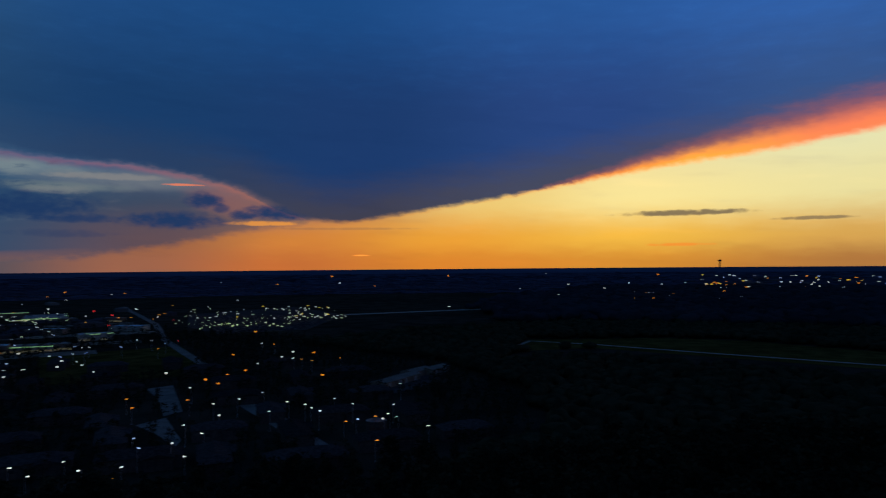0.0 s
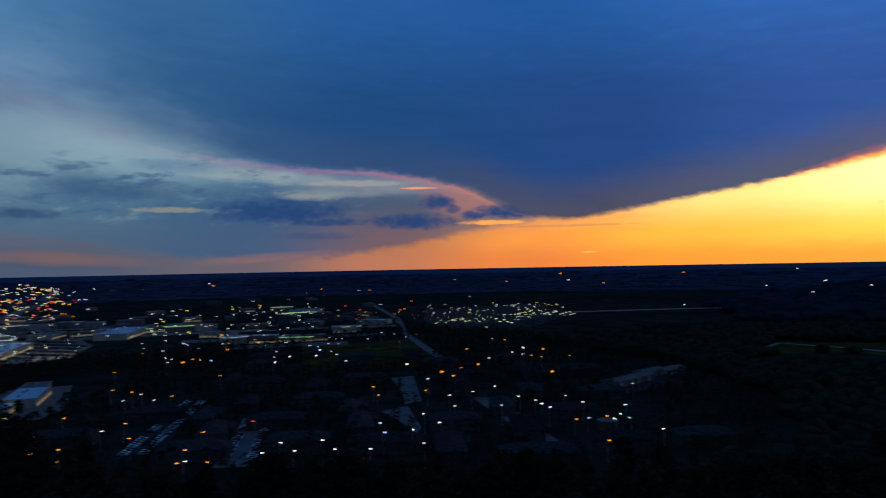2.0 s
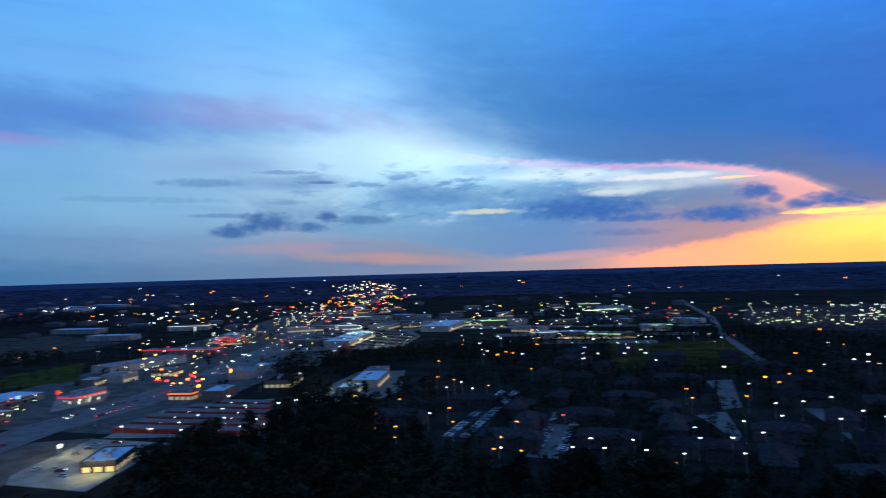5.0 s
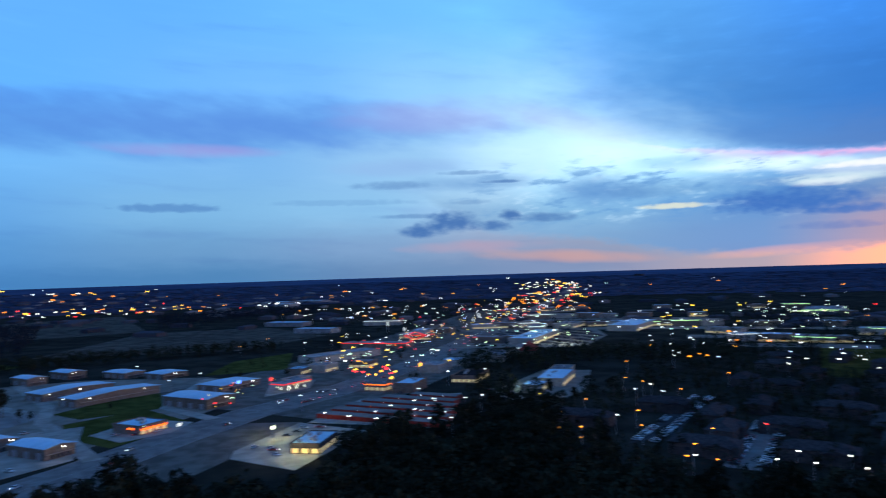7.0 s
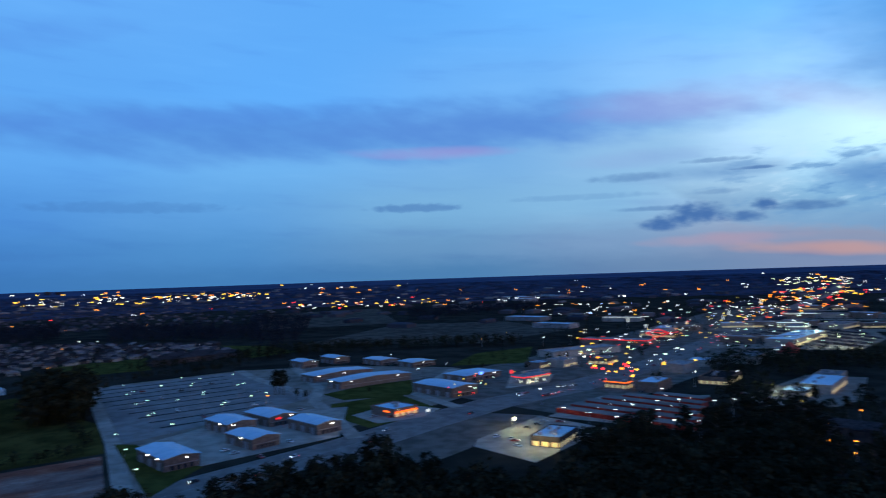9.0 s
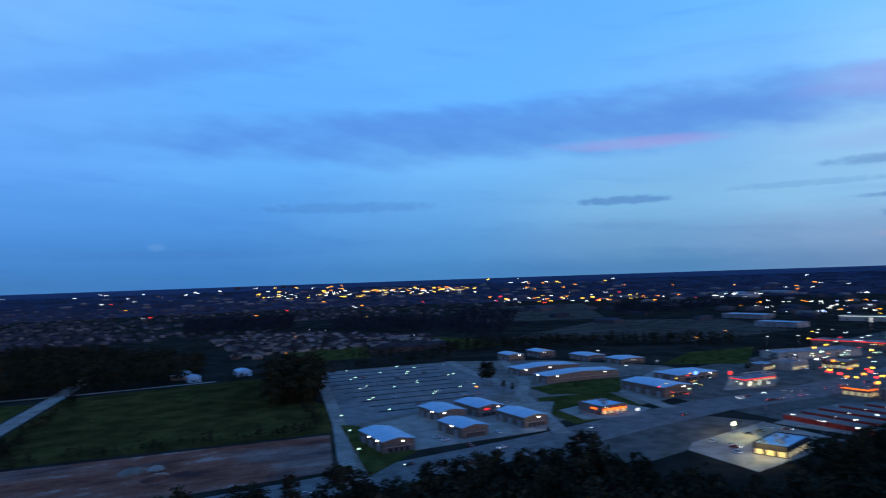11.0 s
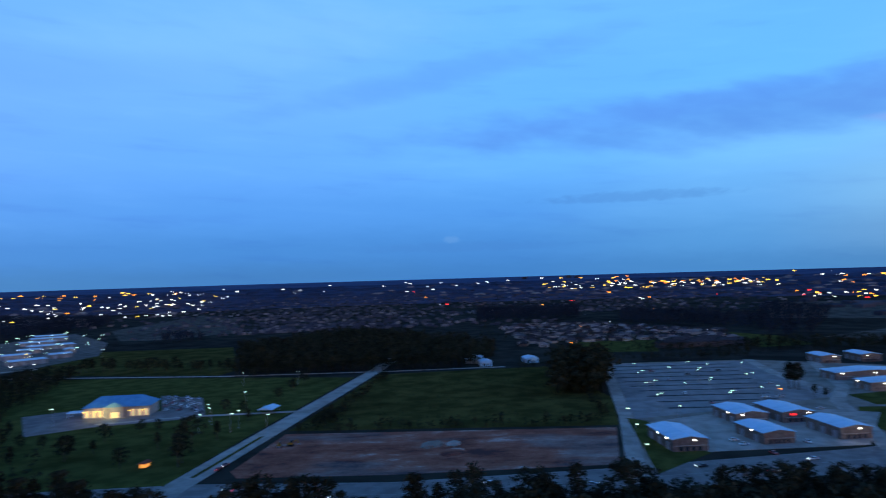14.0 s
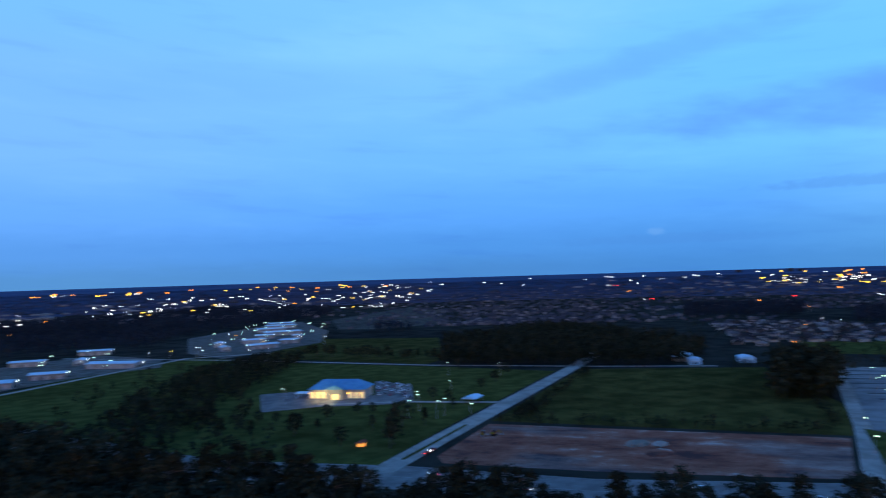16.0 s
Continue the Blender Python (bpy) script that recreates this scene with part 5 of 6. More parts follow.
workshop(-560, 150, 26, 40, 29, 4.5, "dim grey roofed shop row", lamps=((0.5, 0.3),), group="long sheds", rise=0.6)
flat_shop("burger_shop", -436, 66, 22, 19, 31, 4.6, "fast food shop with glowing orange fascia and flat roof", M_BRICK, None, ("+x",), 4, "restaurant", M_ROOF_WHITE)
th_ = bpy.data.objects["burger_shop"]
for x_, y_, l_, w_, z_ in ((11.4, 0, 0.5, 17.5, 3.1), (4.0, -9.75, 5.0, 0.4, 3.2)):
    bm_ = bmesh.new()
    add_box(bm_, (x_, y_, z_), (l_, w_, 0.9), 0.05)
    part("awning", bm_, M_NEON_ORANGE, th_, "glowing orange awning band")
flat_shop("diner", -334, 131, 27, 15, 138, 4.6, "brown flat-roofed diner with lit windows and roof units", M_DIM_BRICK, None, ("-y", "-x"), 6, "restaurant", M_ROOF_WHITE)
pole_sign(-368, 121, 35, 4.5, 3.2, 1.7, M_SIGN_WHITE, "glowing white sign on twin posts by the highway")
pole_sign(-421, 84, 40, 2.5, 3.5, 1.6, M_SIGN_WHITE, "low glowing white sign on the grass verge")
pole_sign(-513, 296, 40, 7.0, 5.0, 2.6, M_SIGN_YELLOW, "glowing yellow oval sign on posts")
pole_sign(-470, 246, 40, 6.5, 4.0, 1.6, M_SIGN_YELLOW, "glowing yellow traffic sign over the highway")
pole_sign(-519, 170, 35, 7.5, 3.4, 2.6, M_NEON_RED, "glowing red fuel price sign")
pole_sign(-541, 152, 40, 5.0, 4.0, 2.2, M_NEON_BLUE, "glowing blue shop sign")
for x_, y_, w_, t_ in ((-868, 595, 6, 6), (-942, 656, 7, 7), (-1140, 862, 8, 9), (-905, 470, 5, 6), (-812, 446, 5, 4), (-838, 520, 5, 3)):
    pole_sign(x_, y_, 45, 10.0, w_, t_, M_SIGN_WHITE, "tall glowing white sign on posts")
pole_sign(-851, 528, 45, 8.0, 9.0, 3.5, M_SIGN_YELLOW, "broad glowing yellow sign")
pole_sign(-892, 683, 45, 7.0, 12.0, 3.0, M_NEON_RED, "broad glowing red sign")
pole_sign(-905, 700, 45, 6.0, 8.0, 2.0, M_NEON_RED, "glowing red sign by the junction")
pole_sign(-770, 367, 40, 5.0, 6.0, 1.6, M_NEON_RED, "glowing red shop sign on posts")

th_ = thing_at("neon_sign", -755, 430, 58, "large glowing red diamond outline on a low plinth", "sign")
bm_ = bmesh.new()
add_box(bm_, (0, 0, 1.5), (16, 3, 3.0), 0.1)
part("plinth", bm_, M_DIM_BRICK, th_)
for sx_, sz_ in ((1, 1), (1, -1), (-1, 1), (-1, -1)):
    bm_ = bmesh.new()
    bmesh.ops.create_cube(bm_, size=1.0, matrix=Matrix.Translation((sx_ * 6.5, 0, 8.0 + sz_ * 2.4)) @ Matrix.Rotation(sx_ * sz_ * math.atan2(4.8, 13.0), 4, "Y") @ Matrix.Diagonal((13.6, 0.5, 0.9, 1)))
    part("neon_bar", bm_, M_NEON_RED, th_, "glowing red neon bar")
for sx_ in (-3, 3):
    bm_ = bmesh.new()
    add_box(bm_, (sx_, 0, 4.2), (0.4, 0.4, 3.4))
    part("post", bm_, M_STEEL, th_)


def storage_row(x, y, length, label):
    """A low storage building with a pale roof and red doors."""
    th = thing_at("storage_row", x, y, 31, label, "storage units", "rows of storage units")
    bm = bmesh.new()
    add_box(bm, (length / 2, 0, 1.35), (length, 8.6, 2.7))
    part("wall", bm, M_RUST, th)
    bm = bmesh.new()
    add_prism(bm, [(-4.6, 2.72), (4.6, 2.72), (4.6, 2.9), (0, 3.35), (-4.6, 2.9)], 0, 1)
    bmesh.ops.transform(bm, matrix=Matrix.Rotation(-math.pi / 2, 4, "Z") @ Matrix.Diagonal((1, length, 1, 1)), verts=bm.verts)
    part("roof", bm, M_ASPHALT, th, "dull grey low metal roof")
    n = int(length / 3.4)
    for s in (1, -1):
        for k in range(n):
            bm = bmesh.new()
            add_box(bm, ((k + 0.5) * length / n, s * 4.33, 1.25), (length / n * 0.86, 0.12, 2.4))
            part("door", bm, M_RED, th, "red roller door")
    for k in range(2):
        wall_lamp(th, length * (0.25 + 0.5 * k), -4.6, 2.6, size=0.26)
    return th


row_dir, row_up = Vector((0.857, 0.515)), Vector((-0.515, 0.857))
for k_, (a_, b_) in enumerate(((0, 86), (0, 80), (0, 74), (2, 68), (8, 62), (22, 56))):
    p_ = Vector((-402, 160)) + row_up * (15.2 * k_ + 3) + row_dir * a_
    storage_row(p_.x, p_.y, b_ - a_, "row of storage units with red doors and dull grey roof")


def fuel_canopy(x, y, length, width, degrees, stripe, label):
    th = thing_at("fuel_canopy", x, y, degrees, label, "fuel station", "fuel stations")
    bm = bmesh.new()
    add_box(bm, (0, 0, 5.3), (length, width, 0.8), 0.05)
    part("canopy", bm, M_ROOF_GREY, th)
    for s, lx, ly, sx, sy in ((0, length, 0.12, 0, width / 2 + 0.07), (0, length, 0.12, 0, -width / 2 - 0.07), (0, 0.12, width, length / 2 + 0.07, 0), (0, 0.12, width, -length / 2 - 0.07, 0)):
        bm = bmesh.new()
        add_box(bm, (sx, sy, 5.3), (lx, ly, 0.7))
        part("fascia", bm, stripe, th)
    for px in (-0.3, 0.0, 0.3):
        for py in (-0.3, 0.3):
            bm = bmesh.new()
            add_box(bm, (px * length, py * width, 2.45), (0.45, 0.45, 4.9))
            part("column", bm, M_STEEL, th)
            bm = bmesh.new()
            add_box(bm, (px * length + 1.4, py * width, 0.85), (0.9, 0.6, 1.7), 0.06)
            # the whole pump body glows of itself, though it is no lamp
            part("fuel_pump", bm, M_SIGN_WHITE, th)
            bm = bmesh.new()
            add_box(bm, (px * length + 1.5, py * width, 4.86), (1.6, 1.2, 0.08))
            part("ceiling_light", bm, GLOWS["g"], th)
    return th


fuel_canopy(-519, 186, 30, 13, 117, M_NEON_RED, "fuel station canopy with glowing red fascia")
flat_shop("fuel_shop", -541, 198, 22, 11, 117, 4.5, "lit fuel station shop", M_STUCCO, None, ("-y",), 2)
flat_shop("car_wash", -467, 233, 17, 9, 35, 4.5, "car wash with glowing orange fascia and lit bays", M_BRICK, M_NEON_ORANGE, ("+x", "-y"), 1, "car wash")
flat_shop("restaurant", -462, 312, 36, 20, 130, 5.0, "brown restaurant with warm lit windows", M_BRICK, None, ("-y", "-x"), 4, "restaurant", M_SHINGLE)
flat_shop("public_building", -409, 354, 50, 20, 128, 5.5, "low public building with pale blue-white roof", M_STUCCO, None, ("-y",), 3, "public building", M_ROOF_WHITE)
flat_shop("public_annex", -392, 320, 20, 14, 128, 4.2, "low annex with pale roof", M_STUCCO, None, ("-y",), 1, "public building", M_ROOF_WHITE)
flat_shop("public_annex", -440, 388, 24, 16, 128, 4.2, "low annex with grey roof", M_STUCCO, None, (), 2, "public building")
flat_shop("white_store", -668, 292, 84, 26, 104, 6.0, "long low store with white walls", M_STUCCO, None, (), 5, "store")
flat_shop("neon_restaurant", -740, 370, 80, 24, 40, 5.5, "shop row with red and green neon fascia", M_BRICK, M_NEON_RED, (), 3, "shop")
flat_shop("neon_diner", -782, 455, 26, 18, 45, 6.0, "diner with a glowing red neon roof edge", M_BRICK, M_NEON_RED, ("-y",), 2, "restaurant")
flat_shop("shopping_centre", -665, 545, 120, 30, 125, 7.0, "long shopping centre with pale roof and lit front", M_STUCCO, None, ("-y",), 8, "shopping centre", M_ROOF_WHITE)
flat_shop("shopping_centre", -690, 740, 110, 40, 118, 7.5, "broad store with pale lit roof", M_STUCCO, None, ("-y",), 6, "store", M_ROOF_WHITE)
flat_shop("shopping_centre", -775, 700, 50, 30, 118, 6.0, "low store with grey roof", M_STUCCO, None, ("-y",), 4, "store")
flat_shop("lit_store", -1055, 540, 60, 24, 45, 7.0, "store with a long white lit fascia", M_STUCCO, M_SIGN_WHITE, (), 3, "store")
# shops that line the highway further out
shop_rng = random.Random(21)
for k_ in range(34):
    f_ = 0.04 + 0.96 * k_ / 34
    i_ = 8 + (0 if f_ < 0.25 else 1 if f_ < 0.55 else 2)
    a_, b_ = Vector(HIGHWAY[i_]), Vector(HIGHWAY[i_ + 1])
    lo_, hi_ = ((0.0, 0.25), (0.25, 0.55), (0.55, 1.0))[i_ - 8]
    p_ = a_.lerp(b_, (f_ - lo_) / (hi_ - lo_))
    t_ = (b_ - a_).normalized()
    n_ = Vector((-t_.y, t_.x))
    side_ = shop_rng.choice((-1, 1))
    q_ = p_ + n_ * (side_ * shop_rng.uniform(30, 95) - 12 + (8 if side_ > 0 else 0))
    if any(math.hypot(q_.x - x, q_.y - y) < r for x, y, r in ((-519, 186, 40), (-668, 292, 55), (-740, 370, 48), (-782, 455, 28), (-665, 545, 75), (-690, 740, 70), (-775, 700, 40), (-462, 312, 30))):
        continue
    flat_shop("highway_shop", q_.x, q_.y, shop_rng.uniform(18, 42), shop_rng.uniform(12, 22), math.degrees(math.atan2(t_.y, t_.x)) + (180 if side_ > 0 else 0) + shop_rng.uniform(-4, 4), shop_rng.uniform(4.2, 6.5),
              "flat-roofed roadside shop with lit front", shop_rng.choice((M_STUCCO, M_BRICK, M_STUCCO)), shop_rng.choice((None, None, None, None, None, None, None, M_SIGN_WHITE)), shop_rng.choice((("+y",), (), ("+y", "+x"))), shop_rng.choice((1, 2, 3)), "shop", shop_rng.choice((M_ROOF_WHITE, M_ROOF_GREY, M_ROOF_GREY)), "shops along the highway")
    car(q_.x + shop_rng.uniform(-14, 14), q_.y + shop_rng.uniform(-14, 14), shop_rng.uniform(0, 180))
flat_shop("green_lit_store", -640, 1130, 110, 60, 118, 8.0, "broad store with a green lit front", M_STUCCO, M_SIGN_GREEN, (), 6, "store", M_ROOF_GREY)
# stores and their car parks beyond the apartment quarter
store_rng = random.Random(5)
for k_ in range(34):
    a_, r_ = math.radians(24 + 31 * (k_ + store_rng.uniform(-0.4, 0.4)) / 33), store_rng.choice((840, 930, 1050, 1230, 1450))
    x_, y_ = -math.sin(a_) * r_, math.cos(a_) * r_
    d_ = math.degrees(a_) + 180 + store_rng.choice((-25, -10, 8, 20))
    flat_shop("box_store", x_, y_, store_rng.uniform(22, 48), store_rng.uniform(16, 30), d_, store_rng.uniform(5.5, 8), "broad pale flat-roofed store with a lit front", store_rng.choice((M_STUCCO, M_BRICK)), store_rng.choice((None, None, None, None, None, M_SIGN_WHITE, M_SIGN_GREEN)), ("+y",) if k_ % 2 else (), store_rng.choice((2, 3, 4)), "store", M_ROOF_WHITE if k_ % 3 == 0 else M_ROOF_GREY, "stores beyond the apartment quarter")
    q_ = Vector((x_, y_)) * (1 - 42 / r_)
    w_ = Vector((math.cos(a_), math.sin(a_))) * store_rng.uniform(26, 44)
    n_ = Vector((x_, y_)).normalized() * 18
    sheet("store_lot", [tuple(v_) for v_ in (q_ - w_ - n_, q_ + w_ - n_, q_ + w_ + n_, q_ - w_ + n_)], M_LOT, 0.07 + 0.004 * k_, "grey paved car park before a store", "parking lot")
# church-like building with a steep red roof
th_ = thing_at("red_roof_hall", -562, 452, 40, "hall with a steep dark red roof", "hall")
bm_ = bmesh.new()
add_box(bm_, (0, 0, 2.0), (16, 22, 4.0))
part("wall", bm_, M_BRICK, th_)
bm_ = bmesh.new()
e_ = [bm_.verts.new(p) for p in ((-9, -12, 4), (9, -12, 4), (9, 12, 4), (-9, 12, 4))]
r_ = [bm_.verts.new((0, -5, 13)), bm_.verts.new((0, 5, 13))]
for f_ in ((e_[0], e_[1], r_[0]), (e_[1], e_[2], r_[1], r_[0]), (e_[2], e_[3], r_[1]), (e_[3], e_[0], r_[0], r_[1]), (e_[3], e_[2], e_[1], e_[0])):
    bm_.faces.new(f_)
part("roof", bm_, M_RUST, th_, "steep dark red roof")

# ---- the hall in the park ----
th_ = thing_at("park_hall", -320, -398, 304, "cream hall with blue metal roof and warm lit porch", "hall")
bm_ = bmesh.new()
add_box(bm_, (0, 0, 3.4), (40, 22, 6.8))
part("wall", bm_, M_STUCCO, th_)
bm_ = bmesh.new()
e_ = [bm_.verts.new(p) for p in ((-21, -12.2, 6.8), (21, -12.2, 6.8), (21, 12.2, 6.8), (-21, 12.2, 6.8))]
r_ = [bm_.verts.new((-13, 0, 12.4)), bm_.verts.new((13, 0, 12.4))]
for f_ in ((e_[0], e_[1], r_[1], r_[0]), (e_[1], e_[2], r_[1]), (e_[2], e_[3], r_[0], r_[1]), (e_[3], e_[0], r_[0]), (e_[3], e_[2], e_[1], e_[0])):
    bm_.faces.new(f_)
part("roof", bm_, M_ROOF_BLUE, th_, "blue metal hip roof")
bm_ = bmesh.new()
add_box(bm_, (0, 12.5, 3.6), (11, 4, 7.2))
part("porch", bm_, M_STUCCO, th_)
bm_ = bmesh.new()
add_prism(bm_, [(-6.5, 7.2), (6.5, 7.2), (0, 10.4)], 4, 15)
part("porch_roof", bm_, M_ROOF_BLUE, th_)
for x_ in (-18, -14, -10, 10, 14, 18):
    bm_ = bmesh.new()
    add_box(bm_, (x_, 11.08, 2.8), (2.6, 0.15, 4.2))
    part("window", bm_, M_LIT_WINDOW, th_, "warm lit window")
    wall_lamp(th_, x_ + 1.8, 11.5, 4.3, "y") if abs(x_) in (10, 18) else None
bm_ = bmesh.new()
add_box(bm_, (0, 14.55, 2.2), (5, 0.15, 3.6))
part("door", bm_, M_LIT_WINDOW, th_, "bright lit entrance door")
bm_ = bmesh.new()
add_box(bm_, (26.0, 4, 3.6), (11, 8, 0.4))
for p_ in ((22, 1), (31, 1), (22, 7), (31, 7)):
    add_box(bm_, (p_[0], p_[1], 1.7), (0.3, 0.3, 3.4))
part("side_canopy", bm_, M_ROOF_WHITE, th_, "pale flat side canopy on posts")
th_ = thing_at("picnic_shelter", -357, -307, 110, "small open shelter with blue roof by the pond lane", "shelter")
bm_ = bmesh.new()
add_prism(bm_, [(-5, 2.8), (5, 2.8), (0, 4.2)], -8, 8)
part("roof", bm_, M_ROOF_WHITE, th_, "blue-white shelter roof")
for p_ in ((-4, -7), (4, -7), (-4, 7), (4, 7)):
    bm_ = bmesh.new()
    add_box(bm_, (p_[0], p_[1], 1.4), (0.3, 0.3, 2.8))
    part("post", bm_, M_STEEL, th_)
th_ = thing_at("lit_stall", -232, -274, 110, "small stall glowing orange on the park lawn", "stall")
bm_ = bmesh.new()
add_prism(bm_, [(-2.2, 1.9), (2.2, 1.9), (0, 3.0)], -3.0, 3.0)
part("roof", bm_, M_DIRT, th_, "orange-brown canvas roof")
bm_ = bmesh.new()
add_box(bm_, (0, 0, 0.8), (2.6, 4.0, 1.6))
part("counter", bm_, glow("warm_stall_light", (1.0, 0.36, 0.06), 0.9), th_, "glowing orange stall front")
th_ = thing_at("farm_house", -625, -280, 25, "white metal farm building with a flood lamp", "farm building")
for nm_, bm_, mat_ in hip_house_meshes(26, 14, 4.5, 3.0):
    part(nm_, bm_, M_ROOF_WHITE if nm_ == "roof" else mat_, th_)
wall_lamp(th_, 8, -9.2, 4.2)
workshop(-606, -262, 16, 10, 30, 4.0, "small white farm shed with pale roof", lamps=(), group="farm sheds", wall=M_ROOF_WHITE)
workshop(-640, -230, 20, 12, 30, 4.0, "small white farm shed with pale roof", lamps=(), group="farm sheds", wall=M_ROOF_WHITE)

# ---- white sheds of the industrial yards ----
for x_, y_, l_, w_, d_ in ((-340, -890, 36, 15, 150), (-250, -836, 34, 14, 152), (-300, -735, 52, 22, 126), (-168, -690, 56, 24, 150), (-228, -706, 30, 16, 152), (-488, -760, 38, 16, 168), (-622, -915, 56, 24, 155), (-520, -830, 30, 13, 160), (-570, -880, 26, 12, 150), (-470, -830, 24, 12, 60), (-650, -985, 44, 18, 150),
                           (-705, -1040, 50, 20, 150), (-445, -775, 20, 10, 70), (-545, -785, 24, 12, 160), (-590, -830, 22, 12, 60), (-740, -1090, 44, 18, 150), (-290, -800, 22, 10, 60)):
    workshop(x_, y_, l_, w_, d_, 5.0, "white industrial shed with pale metal roof", lamps=((0.5, 0.2), (0.1, 0.5), (-0.3, 0.5)), group="white industrial sheds", wall=M_ROOF_GREY, fronts=2)

# ---- apartment houses and round tank in the dark quarter ----
BLOCKS_NEAR = ((-212, 265, 25), (-225, 300, 115), (-205, 330, 25), (-252, 330, 115), (-168, 290, 25), (-160, 330, 115), (-285, 330, 30), (-290, 270, 30), (-250, 370, 115), (-215, 385, 25), (-180, 370, 115), (-130, 300, 20), (-95, 305, 110), (-60, 300, 20), (-110, 350, 20), (-70, 345, 110), (-30, 330, 20), (-100, 395, 110), (-60, 395, 20), (-20, 390, 110))
BLOCKS_BACK = ((10, 350, 20), (-130, 440, 20), (-90, 450, 110), (-50, 450, 20), (-240, 430, 115), (-220, 470, 25), (-280, 430, 25), (-310, 440, 115), (-150, 500, 20), (-110, 520, 110), (-250, 520, 25), (-290, 500, 115), (-330, 520, 25), (-70, 540, 20), (-190, 560, 25), (-230, 600, 115), (-280, 580, 25), (-140, 600, 20), (-330, 600, 115), (-360, 560, 25))
for x_, y_, d_ in BLOCKS_NEAR + BLOCKS_BACK:
    house(x_ + rnd.uniform(-4, 4), y_ + rnd.uniform(-4, 4), d_, rnd.choice((26, 30, 34)), 13, 5.6, 3.0, "two-storey apartment block with dark shingle hip roof", "apartment block", "apartment blocks")
th_ = thing_at("round_tank", -35, 360, 0, "pale round water tank with an orange lit foot", "tank")
bm_ = bmesh.new()
bmesh.ops.create_cone(bm_, cap_ends=True, segments=24, radius1=5.2, radius2=5.2, depth=6.5, matrix=Matrix.Translation((0, 0, 3.25)))
part("body", bm_, M_DIM_BRICK, th_)
bm_ = bmesh.new()
bmesh.ops.create_cone(bm_, cap_ends=True, segments=24, radius1=5.4, radius2=0.6, depth=1.2, matrix=Matrix.Translation((0, 0, 7.1)))
part("lid", bm_, M_ROOF_GREY, th_)
for s_ in (-2.2, 2.2):
    bm_ = bmesh.new()
    add_box(bm_, (s_, -5.3, 1.6), (1.2, 0.4, 1.2), 0.1)
    part("lamp", bm_, GLOWS["o"], th_, "orange lamp")
for x_, y_, d_ in ((-30, 520, 60), (-22, 548, 60), (-8, 560, 60), (-40, 500, 60)):
    workshop(x_, y_, 26, 12, d_, 4.0, "low pale works shed at the wood's edge", lamps=(), group="pale works sheds", wall=M_BRICK, roof=M_ASPHALT)

# ---- rows of suburban houses ----
suburb = scatter([(-1129, -312), (-1060, -430), (-770, -285), (-744, -262), (-800, -250), (-880, -150), (-835, -100), (-851, -54), (-1007, -90)], 16.5, rnd)
suburb_kinds = {}


def small_house(x, y, degrees, kind):
    length, width = ((10, 7.5), (11, 7), (9, 7.5))[kind]
    spot = pose(x, y, land(x, y), 0, 0, degrees)
    if kind not in suburb_kinds:
        suburb_kinds[kind] = house(x, y, degrees, length, width, 3.0, 2.2, "small pale suburban house with dark shingle roof", "house", "suburban houses", M_SUBURB_ROOF if kind < 2 else None)
    else:
        copy_thing(suburb_kinds[kind], spot)


rnd.shuffle(suburb)
for i_, (x_, y_) in enumerate(suburb[:280]):
    small_house(x_, y_, rnd.choice((20, 110, 200, 290)) + rnd.uniform(-6, 6), i_ % 3)


def far_blocks(name, places, lengths, heights, mat, label, category):
    """Far low buildings as one mass: walls with a shallow roof."""
    vs, fs = [], []
    for x, y in places:
        l, w, h = rnd.uniform(*lengths), rnd.uniform(*lengths) * 0.6, rnd.uniform(*heights)
        m = pose(x, y, land(x, y), 0, 0, rnd.choice((25, 115, 45, 135)) + rnd.uniform(-5, 5))
        b = len(vs)
        for p in ((-l / 2, -w / 2, -1), (l / 2, -w / 2, -1), (l / 2, w / 2, -1), (-l / 2, w / 2, -1), (-l / 2, -w / 2, h), (l / 2, -w / 2, h), (l / 2, w / 2, h), (-l / 2, w / 2, h), (-l / 2 + w * 0.4, 0, h + w * 0.12), (l / 2 - w * 0.4, 0, h + w * 0.12)):
            vs.append((m @ Vector(p))[:])
        for f in ((0, 1, 5, 4), (1, 2, 6, 5), (2, 3, 7, 6), (3, 0, 4, 7), (4, 5, 9, 8), (5, 6, 9), (6, 7, 8, 9), (7, 4, 8)):
            fs.append(tuple(b + i for i in f))
    return tagged(mesh_ob(name, vs, fs, mat), label, category, kind="stuff")


def fan(az0, az1, r0, r1, n):
    """Places spread over a far sector, thinning out with distance."""
    out = []
    for _ in range(n):
        a, r = math.radians(rnd.gauss((az0 + az1) / 2, (az1 - az0) / 3.0)), 1 / rnd.uniform(1 / r1, 1 / r0)
        out.append((-math.sin(a) * r, math.cos(a) * r))
    return out


far_blocks("far_suburb", fan(116, 137, 1150, 2900, 1300) + fan(93, 116, 1500, 2900, 600), (6, 11), (2.6, 4.0), M_HOUSES, "distant sea of small pale houses", "houses")
far_blocks("far_stores", fan(46, 74, 1150, 3200, 80) + fan(25, 39, 1000, 1900, 36) + fan(83, 116, 2300, 4200, 90) + fan(140, 165, 1600, 3200, 70) + fan(74, 92, 1500, 3600, 40) + fan(-32, -20, 2300, 3700, 40), (16, 46), (4, 7), M_HOUSES, "distant low flat-roofed stores", "stores")
